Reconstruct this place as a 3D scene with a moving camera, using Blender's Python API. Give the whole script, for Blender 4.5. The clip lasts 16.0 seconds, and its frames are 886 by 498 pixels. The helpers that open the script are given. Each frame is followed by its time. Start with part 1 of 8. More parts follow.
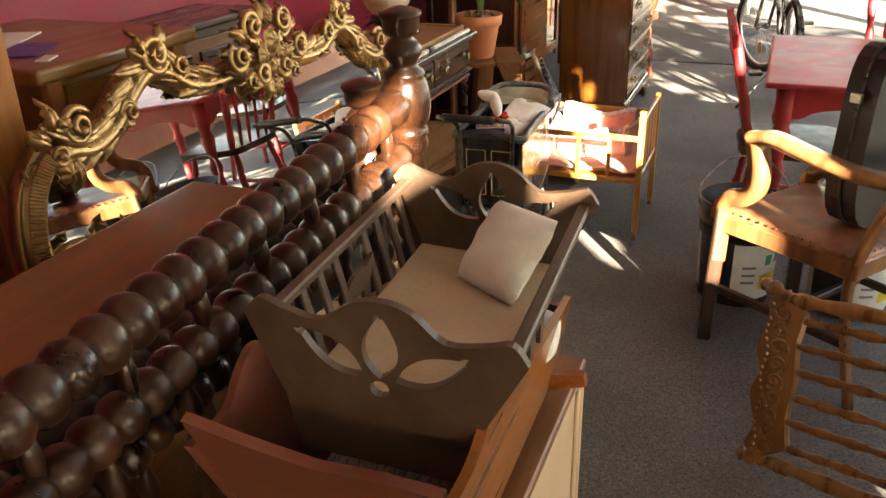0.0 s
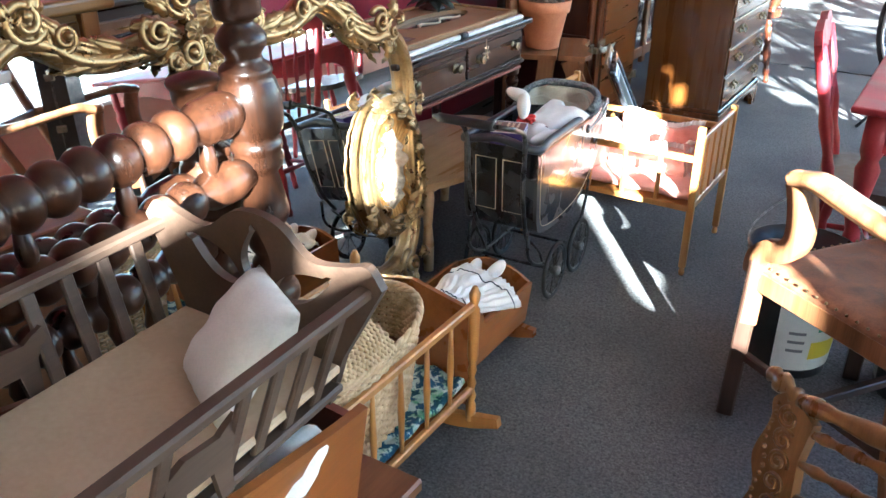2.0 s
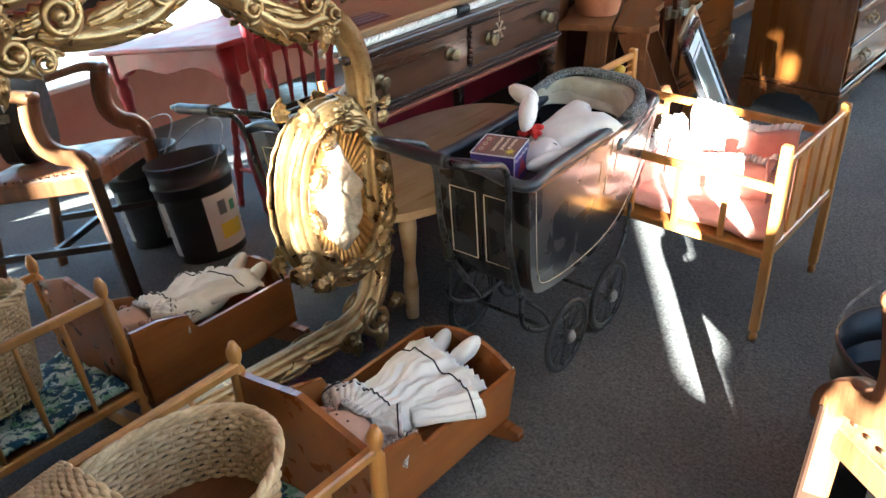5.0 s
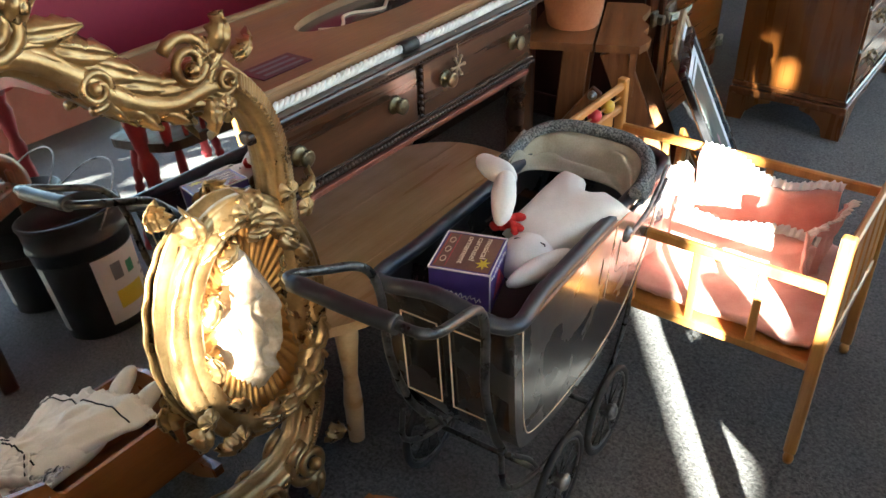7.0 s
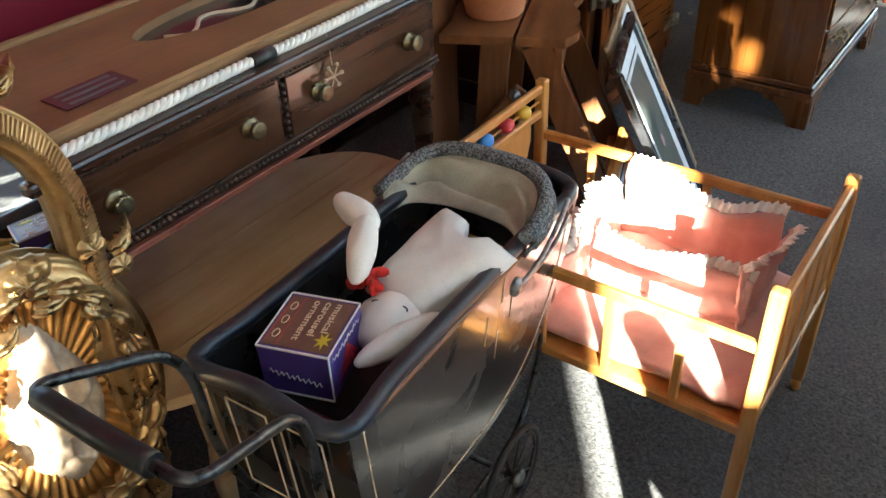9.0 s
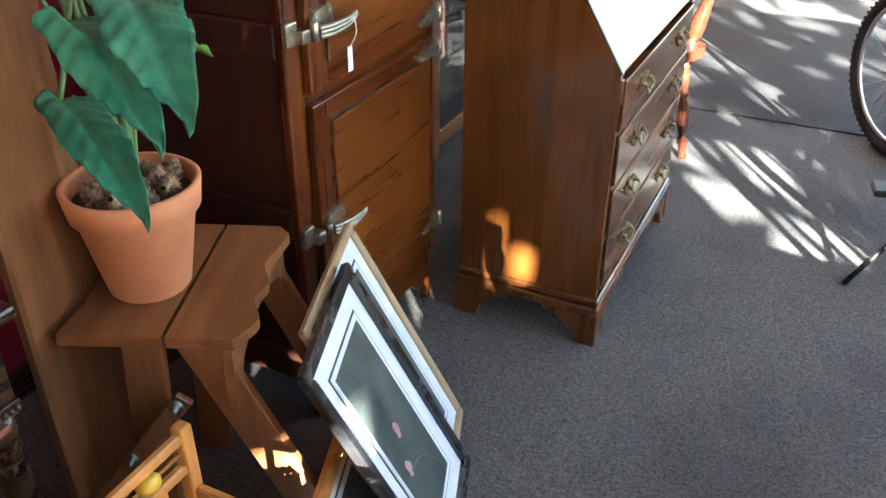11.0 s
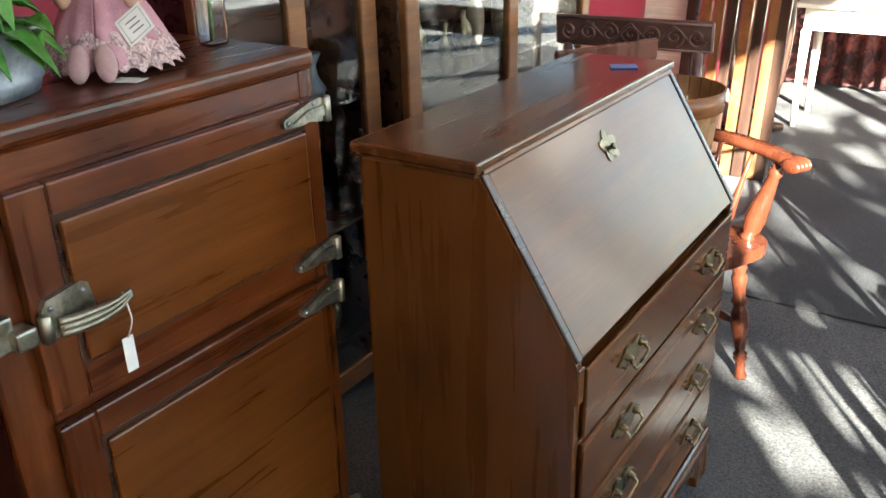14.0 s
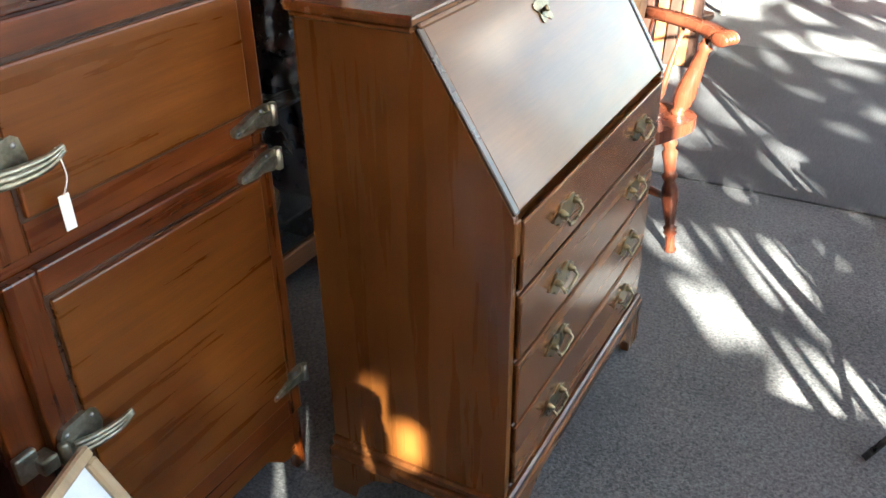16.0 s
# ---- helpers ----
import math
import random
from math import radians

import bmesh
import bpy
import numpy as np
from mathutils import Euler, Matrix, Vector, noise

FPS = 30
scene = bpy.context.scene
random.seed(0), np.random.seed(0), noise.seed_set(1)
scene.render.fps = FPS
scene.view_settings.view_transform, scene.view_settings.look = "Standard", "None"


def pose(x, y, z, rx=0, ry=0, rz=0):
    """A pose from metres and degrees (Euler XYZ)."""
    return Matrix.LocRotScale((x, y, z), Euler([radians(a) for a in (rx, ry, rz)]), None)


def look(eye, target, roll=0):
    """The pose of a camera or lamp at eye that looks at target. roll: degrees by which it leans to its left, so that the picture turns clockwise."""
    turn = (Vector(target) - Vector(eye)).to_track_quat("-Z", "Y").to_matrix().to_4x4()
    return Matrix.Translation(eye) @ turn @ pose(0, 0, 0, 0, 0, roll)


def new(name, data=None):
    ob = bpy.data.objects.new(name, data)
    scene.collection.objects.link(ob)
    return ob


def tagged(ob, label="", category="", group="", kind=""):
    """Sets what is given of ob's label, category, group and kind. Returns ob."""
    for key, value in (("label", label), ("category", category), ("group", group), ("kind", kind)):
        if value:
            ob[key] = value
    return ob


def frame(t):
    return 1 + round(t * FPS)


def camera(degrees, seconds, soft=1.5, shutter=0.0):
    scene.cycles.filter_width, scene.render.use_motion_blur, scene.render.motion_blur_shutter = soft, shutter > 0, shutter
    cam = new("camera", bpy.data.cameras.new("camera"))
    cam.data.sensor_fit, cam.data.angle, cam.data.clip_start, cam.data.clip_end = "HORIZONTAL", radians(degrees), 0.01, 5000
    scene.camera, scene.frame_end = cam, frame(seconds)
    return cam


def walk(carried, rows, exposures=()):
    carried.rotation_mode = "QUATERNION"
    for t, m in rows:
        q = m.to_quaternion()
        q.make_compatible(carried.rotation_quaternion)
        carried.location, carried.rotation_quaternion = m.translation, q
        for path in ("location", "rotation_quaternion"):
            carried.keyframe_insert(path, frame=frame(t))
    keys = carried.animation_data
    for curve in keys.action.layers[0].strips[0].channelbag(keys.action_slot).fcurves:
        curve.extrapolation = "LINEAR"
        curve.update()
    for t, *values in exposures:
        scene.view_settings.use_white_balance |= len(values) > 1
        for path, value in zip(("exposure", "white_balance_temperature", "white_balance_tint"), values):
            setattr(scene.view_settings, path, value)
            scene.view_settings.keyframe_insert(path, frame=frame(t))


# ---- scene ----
cam = camera(55.7, 16.0)
PATH = [
    (0, (-0.008, -0.451, 1.516), (-0.68, 1.236, 0.68), -1.3),
    (0.5, (0.043, -0.375, 1.497), (-0.851, 1.216, 0.678), -2.6),
    (1, (0.045, -0.24, 1.478), (-0.868, 1.33, 0.641), -2.4),
    (1.5, (0.093, -0.067, 1.463), (-0.828, 1.486, 0.603), -0.8),
    (2, (0.229, 0.135, 1.457), (-0.713, 1.665, 0.579), 0.6),
    (2.5, (0.284, 0.256, 1.444), (-0.752, 1.715, 0.55), 0.1),
    (3, (0.219, 0.394, 1.436), (-0.845, 1.841, 0.556), 0.4),
    (3.2, (0.193, 0.476, 1.415), (-0.882, 1.915, 0.535), 0.5),
    (5.3, (0.081, 1.118, 1.394), (-1.058, 2.408, 0.374), -2.5),
    (5.5, (0.011, 1.169, 1.404), (-1.082, 2.49, 0.375), -2.4),
    (6, (-0.175, 1.297, 1.411), (-1.156, 2.681, 0.352), -2.4),
    (6.5, (-0.254, 1.38, 1.418), (-1.247, 2.733, 0.328), -2.6),
    (7, (-0.291, 1.53, 1.394), (-1.306, 2.864, 0.303), -1.7),
    (7.5, (-0.278, 1.729, 1.379), (-1.394, 2.951, 0.256), -3.0),
    (8, (-0.271, 1.801, 1.367), (-1.399, 2.991, 0.221), -3.6),
    (8.2, (-0.259, 1.816, 1.363), (-1.419, 3.004, 0.249), -4.1),
    (10.3, (-0.373, 2.387, 1.376), (-0.947, 3.842, 0.129), 1.0),
    (10.5, (-0.378, 2.511, 1.398), (-0.983, 3.993, 0.198), 0.9),
    (11, (-0.366, 2.738, 1.464), (-1.112, 4.283, 0.437), 0.2),
    (11.5, (-0.439, 2.947, 1.495), (-1.267, 4.546, 0.624), -1.1),
    (12, (-0.459, 3.168, 1.513), (-1.34, 4.77, 0.703), -1.9),
    (12.5, (-0.405, 3.406, 1.51), (-1.293, 5.015, 0.721), -0.4),
    (13, (-0.389, 3.535, 1.522), (-1.335, 5.121, 0.753), -0.9),
    (13.5, (-0.391, 3.591, 1.519), (-1.389, 5.148, 0.758), -1.1),
    (14, (-0.362, 3.611, 1.497), (-1.385, 5.126, 0.686), -1.4),
    (14.5, (-0.32, 3.611, 1.467), (-1.234, 5.166, 0.604), -1.4),
    (15, (-0.301, 3.601, 1.439), (-1.084, 5.167, 0.474), -0.5),
    (15.5, (-0.305, 3.582, 1.418), (-1.114, 5.109, 0.41), -1.4),
    (16, (-0.335, 3.561, 1.432), (-1.184, 5.067, 0.425), -0.9),
]
EXPOSURE = [(0.0, 4.5, 7900, 9), (0.5, 5.1, 6700, 5), (1.0, 5.2, 5900, 3), (2.0, 4.95, 5100, 1), (3.2, 4.62, 5300, 2), (5.3, 4.7, 5600, 2), (6.5, 4.6, 5800, 2), (8.2, 4.3, 6100, 2), (10.5, 4.5, 5800, 3), (11.5, 5.0, 6000, 4), (12.0, 4.5, 6200, 3), (13.0, 4.0, 6100, 3), (14.0, 4.1, 6000, 4), (16.0, 4.7, 5900, 4)]
walk(cam, [(t, look(eye, target, roll)) for t, eye, target, roll in PATH], EXPOSURE)

# ---- world, sun ----
SUN_TOWARD = Vector((0.59 * 0.934, -0.807 * 0.934, 0.358))
world = bpy.data.worlds.new("world")
scene.world = world
world.use_nodes = True
sky = world.node_tree.nodes.new("ShaderNodeTexSky")
sky.sky_type, sky.sun_disc = "NISHITA", False
sky.sun_elevation, sky.sun_rotation = radians(21), radians(143.8)
world.node_tree.links.new(sky.outputs["Color"], world.node_tree.nodes["Background"].inputs["Color"])
world.node_tree.nodes["Background"].inputs["Strength"].default_value = 0.06
sun = new("sun", bpy.data.lights.new("sun", "SUN"))
sun.data.energy, sun.data.angle, sun.data.color = 5.0, radians(0.5), (1.0, 0.91, 0.78)
sun.matrix_world = look(SUN_TOWARD * 20, (0, 0, 0))


# ---- building helpers ----
def part(name, bm, material, parent=None, label="", smooth=None, at=None):
    """Link a bmesh as one mesh object, under a thing or a part."""
    me = bpy.data.meshes.new(name)
    bmesh.ops.recalc_face_normals(bm, faces=bm.faces[:])
    if smooth is not None:
        for f in bm.faces:
            f.smooth = smooth
    bm.to_mesh(me)
    bm.free()
    for m in material if isinstance(material, (list, tuple)) else [material]:
        me.materials.append(m)
    ob = new(name, me)
    if parent is not None:
        ob.parent = parent
    if at is not None:
        ob.matrix_basis = at
    if label:
        ob["label"] = label
    return ob


def thing(name, m, label, category, group=""):
    """An empty at the base of a thing, which parents its parts."""
    ob = new(name)
    ob.empty_display_size = 0.05
    ob.matrix_world = m
    return tagged(ob, label, category, group)


def B():
    return bmesh.new()


def box(bm, lo, hi, bevel=0.003, m=None, segs=1):
    """A bevelled box from corner lo to corner hi."""
    lo, hi = Vector(lo), Vector(hi)
    r = bmesh.ops.create_cube(bm, size=1.0)
    vs = r["verts"]
    c, d = (lo + hi) / 2, hi - lo
    for v in vs:
        v.co = Vector((v.co.x * d.x, v.co.y * d.y, v.co.z * d.z)) + c
    bevel = min(bevel, 0.35 * min(abs(x) for x in d))
    if bevel > 0:
        es = list({e for v in vs for e in v.link_edges})
        r = bmesh.ops.bevel(bm, geom=es, offset=bevel, segments=segs, affect="EDGES", profile=0.5)
        vs = list({v for f in r["faces"] for v in f.verts} | {v for v in vs if v.is_valid})
    if m is not None:
        for v in vs:
            v.co = m @ v.co
    return bm


def beam(bm, a, b, w, t, bevel=0.003, up=(0, 0, 1)):
    """A bevelled bar of section w x t from a to b."""
    a, b = Vector(a), Vector(b)
    z = (b - a).normalized()
    x = Vector(up).cross(z)
    if x.length < 1e-4:
        x = Vector((1, 0, 0)).cross(z)
    x.normalize()
    y = z.cross(x)
    m = Matrix((x, y, z)).transposed().to_4x4()
    m.translation = a
    return box(bm, (-w / 2, -t / 2, 0), (w / 2, t / 2, (b - a).length), bevel, m)


def lathe(bm, profile, segs=20, m=None, cap=True):
    """Turn a profile of (radius, height) about z."""
    m = m or Matrix()
    rings = []
    for r, z in profile:
        rings.append([bm.verts.new(m @ Vector((r * math.cos(2 * math.pi * i / segs), r * math.sin(2 * math.pi * i / segs), z))) for i in range(segs)])
    for a, b in zip(rings, rings[1:]):
        for i in range(segs):
            f = bm.faces.new((a[i], a[(i + 1) % segs], b[(i + 1) % segs], b[i]))
            f.smooth = True
    if cap:
        bm.faces.new(rings[0][::-1])
        bm.faces.new(rings[-1])
    return bm


def along(a, b):
    """The pose that takes the z axis to the way from a to b."""
    a, b = Vector(a), Vector(b)
    return Matrix.Translation(a) @ (b - a).to_track_quat("Z", "Y").to_matrix().to_4x4()


def turned(bm, a, b, profile, segs=14):
    """A turned piece from a to b; the profile's heights run from 0 to 1."""
    n = (Vector(b) - Vector(a)).length
    return lathe(bm, [(r, h * n) for r, h in profile], segs, along(a, b))


def tube(bm, pts, r, segs=8, closed=False):
    """A round tube through points; r is a number or one radius a point."""
    pts = [Vector(p) for p in pts]
    n = len(pts)
    rad = r if isinstance(r, (list, tuple)) else [r] * n
    rings, side = [], None
    for i, p in enumerate(pts):
        q0, q1 = (pts[i - 1], pts[(i + 1) % n]) if closed else (pts[max(i - 1, 0)], pts[min(i + 1, n - 1)])
        d = (q1 - q0).normalized()
        if side is None:
            side = d.cross(Vector((0.31, 0.17, 0.94)))
            if side.length < 0.1:
                side = d.cross(Vector((1, 0, 0)))
        side = (side - d * side.dot(d)).normalized()
        up = d.cross(side)
        rings.append([bm.verts.new(p + rad[i] * (math.cos(2 * math.pi * k / segs) * side + math.sin(2 * math.pi * k / segs) * up)) for k in range(segs)])
    pairs = list(zip(rings, rings[1:])) + ([(rings[-1], rings[0])] if closed else [])
    for a, b in pairs:
        for k in range(segs):
            f = bm.faces.new((a[k], a[(k + 1) % segs], b[(k + 1) % segs], b[k]))
            f.smooth = True
    if not closed:
        bm.faces.new(rings[0][::-1])
        bm.faces.new(rings[-1])
    return bm


def spline(pts, n=8, closed=False):
    """A smooth line (Catmull-Rom) through points."""
    pts = [Vector(p) for p in pts]
    out, k = [], len(pts)
    for i in range(k if closed else k - 1):
        p0 = pts[i - 1] if closed or i > 0 else 2 * pts[0] - pts[1]
        p1, p2 = pts[i], pts[(i + 1) % k]
        p3 = pts[(i + 2) % k] if closed or i + 2 < k else 2 * pts[-1] - pts[-2]
        for j in range(n):
            t = j / n
            out.append(0.5 * ((2 * p1) + (p2 - p0) * t + (2 * p0 - 5 * p1 + 4 * p2 - p3) * t * t + (3 * p1 - p0 - 3 * p2 + p3) * t ** 3))
    if not closed:
        out.append(pts[-1])
    return out


def slab(bm, outline, thick, m=None, holes=(), bevel=0.0):
    """A board with the given outline in its own x, y plane, of that thickness, with holes cut through."""
    m = m or Matrix()
    loops = [[Vector((p[0], p[1], 0)) for p in outline]] + [[Vector((p[0], p[1], 0)) for p in h] for h in holes]
    es = []
    for lp in loops:
        vs = [bm.verts.new(p) for p in lp]
        es += [bm.edges.new((vs[i], vs[(i + 1) % len(vs)])) for i in range(len(vs))]
    r = bmesh.ops.triangle_fill(bm, edges=es, use_beauty=True)
    faces = [f for f in r["geom"] if isinstance(f, bmesh.types.BMFace)]
    ext = bmesh.ops.extrude_face_region(bm, geom=faces)
    top = [v for v in ext["geom"] if isinstance(v, bmesh.types.BMVert)]
    for v in top:
        v.co.z += thick
    allv = set(top) | {v for f in faces for v in f.verts}
    for v in allv:
        v.co = m @ v.co
    return bm


def sweep(bm, pts, section, closed=True, normal=(1, 0, 0), scale=None):
    """Carry a section (out, proud) along a line that lies in the plane of the given normal."""
    nv = Vector(normal)
    n, rings = len(pts), []
    for i, p in enumerate(pts):
        a, b = (pts[i - 1], pts[(i + 1) % n]) if closed else (pts[max(i - 1, 0)], pts[min(i + 1, n - 1)])
        d = (b - a).normalized()
        o = d.cross(nv)
        k = scale[i] if scale else 1
        rings.append([bm.verts.new(p + o * (s * k) + nv * q) for s, q in section])
    k = len(section)
    for a, b in list(zip(rings, rings[1:])) + ([(rings[-1], rings[0])] if closed else []):
        for j in range(k):
            f = bm.faces.new((a[j], a[(j + 1) % k], b[(j + 1) % k], b[j]))
            f.smooth = True
    return bm


def blob(bm, c, r, rot=(0, 0, 0), index=0, wrinkle=0.0, fine=3, seed=0.0):
    """A soft rounded lump, crumpled like cloth."""
    m = pose(*c, *rot)
    res = bmesh.ops.create_icosphere(bm, subdivisions=fine, radius=1.0)
    for v in res["verts"]:
        p = Vector((v.co.x * r[0], v.co.y * r[1], v.co.z * r[2]))
        if wrinkle:
            q = p * 22 + Vector((seed, seed * 1.7, 3.1))
            p += v.co * wrinkle * (noise.noise(q) + 0.5 * noise.noise(q * 2.3))
        v.co = m @ p
    for f in {f for v in res["verts"] for f in v.link_faces}:
        f.smooth, f.material_index = True, index
    return bm


def sheet(bm, fn, nu, nv, thick=0.0, index=0):
    """A sheet of cloth or skin from a function of u, v in 0..1."""
    g = [[bm.verts.new(fn(i / nu, j / nv)) for j in range(nv + 1)] for i in range(nu + 1)]
    fs = []
    for i in range(nu):
        for j in range(nv):
            f = bm.faces.new((g[i][j], g[i + 1][j], g[i + 1][j + 1], g[i][j + 1]))
            f.smooth, f.material_index = True, index
            fs.append(f)
    if thick:
        bmesh.ops.recalc_face_normals(bm, faces=fs)
        bmesh.ops.solidify(bm, geom=fs, thickness=thick)
    return bm


# ---- materials ----
def mat(name, colour, rough=0.5, metal=0.0, **more):
    m = bpy.data.materials.new(name)
    m.use_nodes = True
    nt = m.node_tree
    b = nt.nodes["Principled BSDF"]
    b.inputs["Base Color"].default_value = (*colour, 1)
    b.inputs["Roughness"].default_value = rough
    b.inputs["Metallic"].default_value = metal
    for k, v in more.items():
        b.inputs[k.replace("_", " ")].default_value = v
    return m


def textured(name, dark, light, scale, stretch=(1, 1, 1), rough=(0.4, 0.6), metal=0.0, bump=0.1, fine=140.0, coat=0.0, detail=6.0, spread=0.35, mottle=None, warp=0.6):
    """Two colours mixed by a stretched coarse noise and a fine one; roughness and relief follow."""
    m = mat(name, dark, rough[0], metal)
    nt = m.node_tree
    b, N, Lk = nt.nodes["Principled BSDF"], nt.nodes.new, nt.links.new
    tc, mp = N("ShaderNodeTexCoord"), N("ShaderNodeMapping")
    info = N("ShaderNodeObjectInfo")
    Lk(tc.outputs["Object"], mp.inputs["Vector"])
    sc = N("ShaderNodeVectorMath")
    sc.operation = "SCALE"
    sc.inputs[0].default_value = (37.0, 19.0, 53.0)
    Lk(info.outputs["Random"], sc.inputs["Scale"])
    Lk(sc.outputs[0], mp.inputs["Location"])
    mp.inputs["Scale"].default_value = stretch
    n1, n2 = N("ShaderNodeTexNoise"), N("ShaderNodeTexNoise")
    n1.inputs["Scale"].default_value, n1.inputs["Detail"].default_value = scale, detail
    n1.inputs["Distortion"].default_value = warp
    n2.inputs["Scale"].default_value, n2.inputs["Detail"].default_value = fine, 3
    Lk(mp.outputs[0], n1.inputs["Vector"])
    Lk(mp.outputs[0], n2.inputs["Vector"])
    add = N("ShaderNodeMath")
    add.operation = "MULTIPLY_ADD"
    Lk(n2.outputs["Fac"], add.inputs[0])
    add.inputs[1].default_value = 0.35
    Lk(n1.outputs["Fac"], add.inputs[2])
    ramp = N("ShaderNodeValToRGB")
    ramp.color_ramp.elements[0].position, ramp.color_ramp.elements[1].position = 0.68 - spread / 2, 0.68 + spread / 2
    ramp.color_ramp.elements[0].color, ramp.color_ramp.elements[1].color = (*dark, 1), (*light, 1)
    Lk(add.outputs[0], ramp.inputs["Fac"])
    col = ramp.outputs["Color"]
    if mottle:
        big = N("ShaderNodeTexNoise")
        big.inputs["Scale"].default_value, big.inputs["Detail"].default_value = mottle[1], 4
        Lk(tc.outputs["Object"], big.inputs["Vector"])
        r2 = N("ShaderNodeValToRGB")
        r2.color_ramp.elements[0].position, r2.color_ramp.elements[1].position = 0.42, 0.66
        r2.color_ramp.elements[0].color, r2.color_ramp.elements[1].color = (1, 1, 1, 1), (*mottle[0], 1)
        Lk(big.outputs["Fac"], r2.inputs["Fac"])
        mx = N("ShaderNodeMix")
        mx.data_type, mx.blend_type = "RGBA", "MULTIPLY"
        mx.inputs["Factor"].default_value = 1.0
        Lk(col, mx.inputs["A"])
        Lk(r2.outputs["Color"], mx.inputs["B"])
        col = mx.outputs["Result"]
    Lk(col, b.inputs["Base Color"])
    mr = N("ShaderNodeMapRange")
    mr.inputs["To Min"].default_value, mr.inputs["To Max"].default_value = rough
    mr.inputs["From Min"].default_value, mr.inputs["From Max"].default_value = 0.35, 0.65
    Lk(n1.outputs["Fac"], mr.inputs["Value"])
    Lk(mr.outputs[0], b.inputs["Roughness"])
    if bump:
        bp = N("ShaderNodeBump")
        bp.inputs["Strength"].default_value, bp.inputs["Distance"].default_value = bump, 0.004
        Lk(add.outputs[0], bp.inputs["Height"])
        Lk(bp.outputs[0], b.inputs["Normal"])
    if coat:
        b.inputs["Coat Weight"].default_value = coat
        b.inputs["Coat Roughness"].default_value = 0.12
    return m


def wood(name, dark, light, axis="z", rough=(0.3, 0.5), coat=0.25, scale=9.0, bump=0.06, mottle=((0.75, 0.7, 0.66), 3.5), spread=0.52, warp=0.1):
    long = {"x": (0.06, 1, 1), "y": (1, 0.06, 1), "z": (1, 1, 0.06)}[axis]
    m = textured(name, dark, light, scale, [k * 3.6 for k in long], rough, 0, bump, 70, coat, spread=spread, mottle=mottle, warp=warp)
    m.node_tree.nodes["Principled BSDF"].inputs["Specular IOR Level"].default_value = 0.34
    return m


M_CARPET = textured("carpet", (0.036, 0.036, 0.036), (0.172, 0.170, 0.164), 130, rough=(0.9, 1.0), bump=0.7, fine=420, spread=0.42, mottle=((0.66, 0.67, 0.70), 1.6))
M_RUG = textured("rug", (0.020, 0.021, 0.022), (0.06, 0.06, 0.062), 60, (6, 0.5, 1), (0.9, 1.0), bump=0.7, fine=300, mottle=((0.75, 0.75, 0.75), 2.0))
M_RED_WALL = textured("red_paint", (0.26, 0.010, 0.030), (0.31, 0.014, 0.038), 3, rough=(0.5, 0.65), bump=0.05, fine=60)
M_PLASTER = textured("plaster", (0.60, 0.59, 0.56), (0.70, 0.69, 0.66), 4, rough=(0.7, 0.9), bump=0.15, fine=90)
M_SALMON = textured("salmon_paint", (0.52, 0.26, 0.17), (0.60, 0.32, 0.22), 5, rough=(0.5, 0.7), bump=0.08, fine=70)
M_CEIL = textured("ceiling_paint", (0.58, 0.57, 0.55), (0.66, 0.65, 0.63), 3, rough=(0.8, 0.95), bump=0.1)
M_PAVE = textured("pavement", (0.25, 0.24, 0.22), (0.34, 0.33, 0.30), 6, rough=(0.8, 0.95), bump=0.2)
M_TRIM = textured("white_trim", (0.66, 0.63, 0.58), (0.74, 0.71, 0.66), 6, rough=(0.4, 0.6), bump=0.05)
M_DRAWER = wood("drawer_walnut", (0.022, 0.009, 0.005), (0.095, 0.038, 0.016), "y", (0.22, 0.38), 0.35, 7)
M_LID = wood("lid_wood", (0.085, 0.032, 0.010), (0.160, 0.064, 0.020), "y", (0.30, 0.38), 0.24, 5, 0.012)
M_WALNUT = wood("dark_walnut", (0.016, 0.007, 0.004), (0.060, 0.026, 0.014), "y", (0.22, 0.4), 0.35)
M_SPOOL = wood("spool_wood", (0.014, 0.006, 0.0035), (0.070, 0.026, 0.011), "z", (0.26, 0.42), 0.22, 6)
M_DESK = wood("desk_wood", (0.096, 0.032, 0.006), (0.142, 0.050, 0.009), "z", (0.22, 0.36), 0.3, 8)
M_DESK_Y = wood("desk_front_wood", (0.060, 0.020, 0.006), (0.160, 0.058, 0.015), "y", (0.18, 0.30), 0.5, 7)
M_ICE = wood("icebox_wood", (0.078, 0.0215, 0.0025), (0.150, 0.044, 0.005), "y", (0.26, 0.38), 0.25, 11, 0.06, ((0.70, 0.60, 0.55), 4.5), 0.5, 0.3)
M_ICE_RAIL = wood("icebox_rail_wood", (0.064, 0.0125, 0.0018), (0.140, 0.033, 0.004), "y", (0.25, 0.40), 0.3, 10, 0.06, ((0.55, 0.48, 0.45), 6), 0.42, 0.4)
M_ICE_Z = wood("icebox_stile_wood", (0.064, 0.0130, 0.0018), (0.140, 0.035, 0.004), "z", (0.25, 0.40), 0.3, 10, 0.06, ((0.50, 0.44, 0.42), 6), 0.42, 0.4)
# darker tone for the icebox body, sides, back stiles and door core
M_ICE_DARK = wood("icebox_dark_tone", (0.018, 0.006, 0.004), (0.05, 0.018, 0.009), "z", (0.35, 0.5), 0.15, 8)
M_MAPLE = wood("honey_maple", (0.36, 0.15, 0.035), (0.58, 0.28, 0.075), "z", (0.28, 0.42), 0.4, 6, mottle=((0.85, 0.8, 0.7), 4))
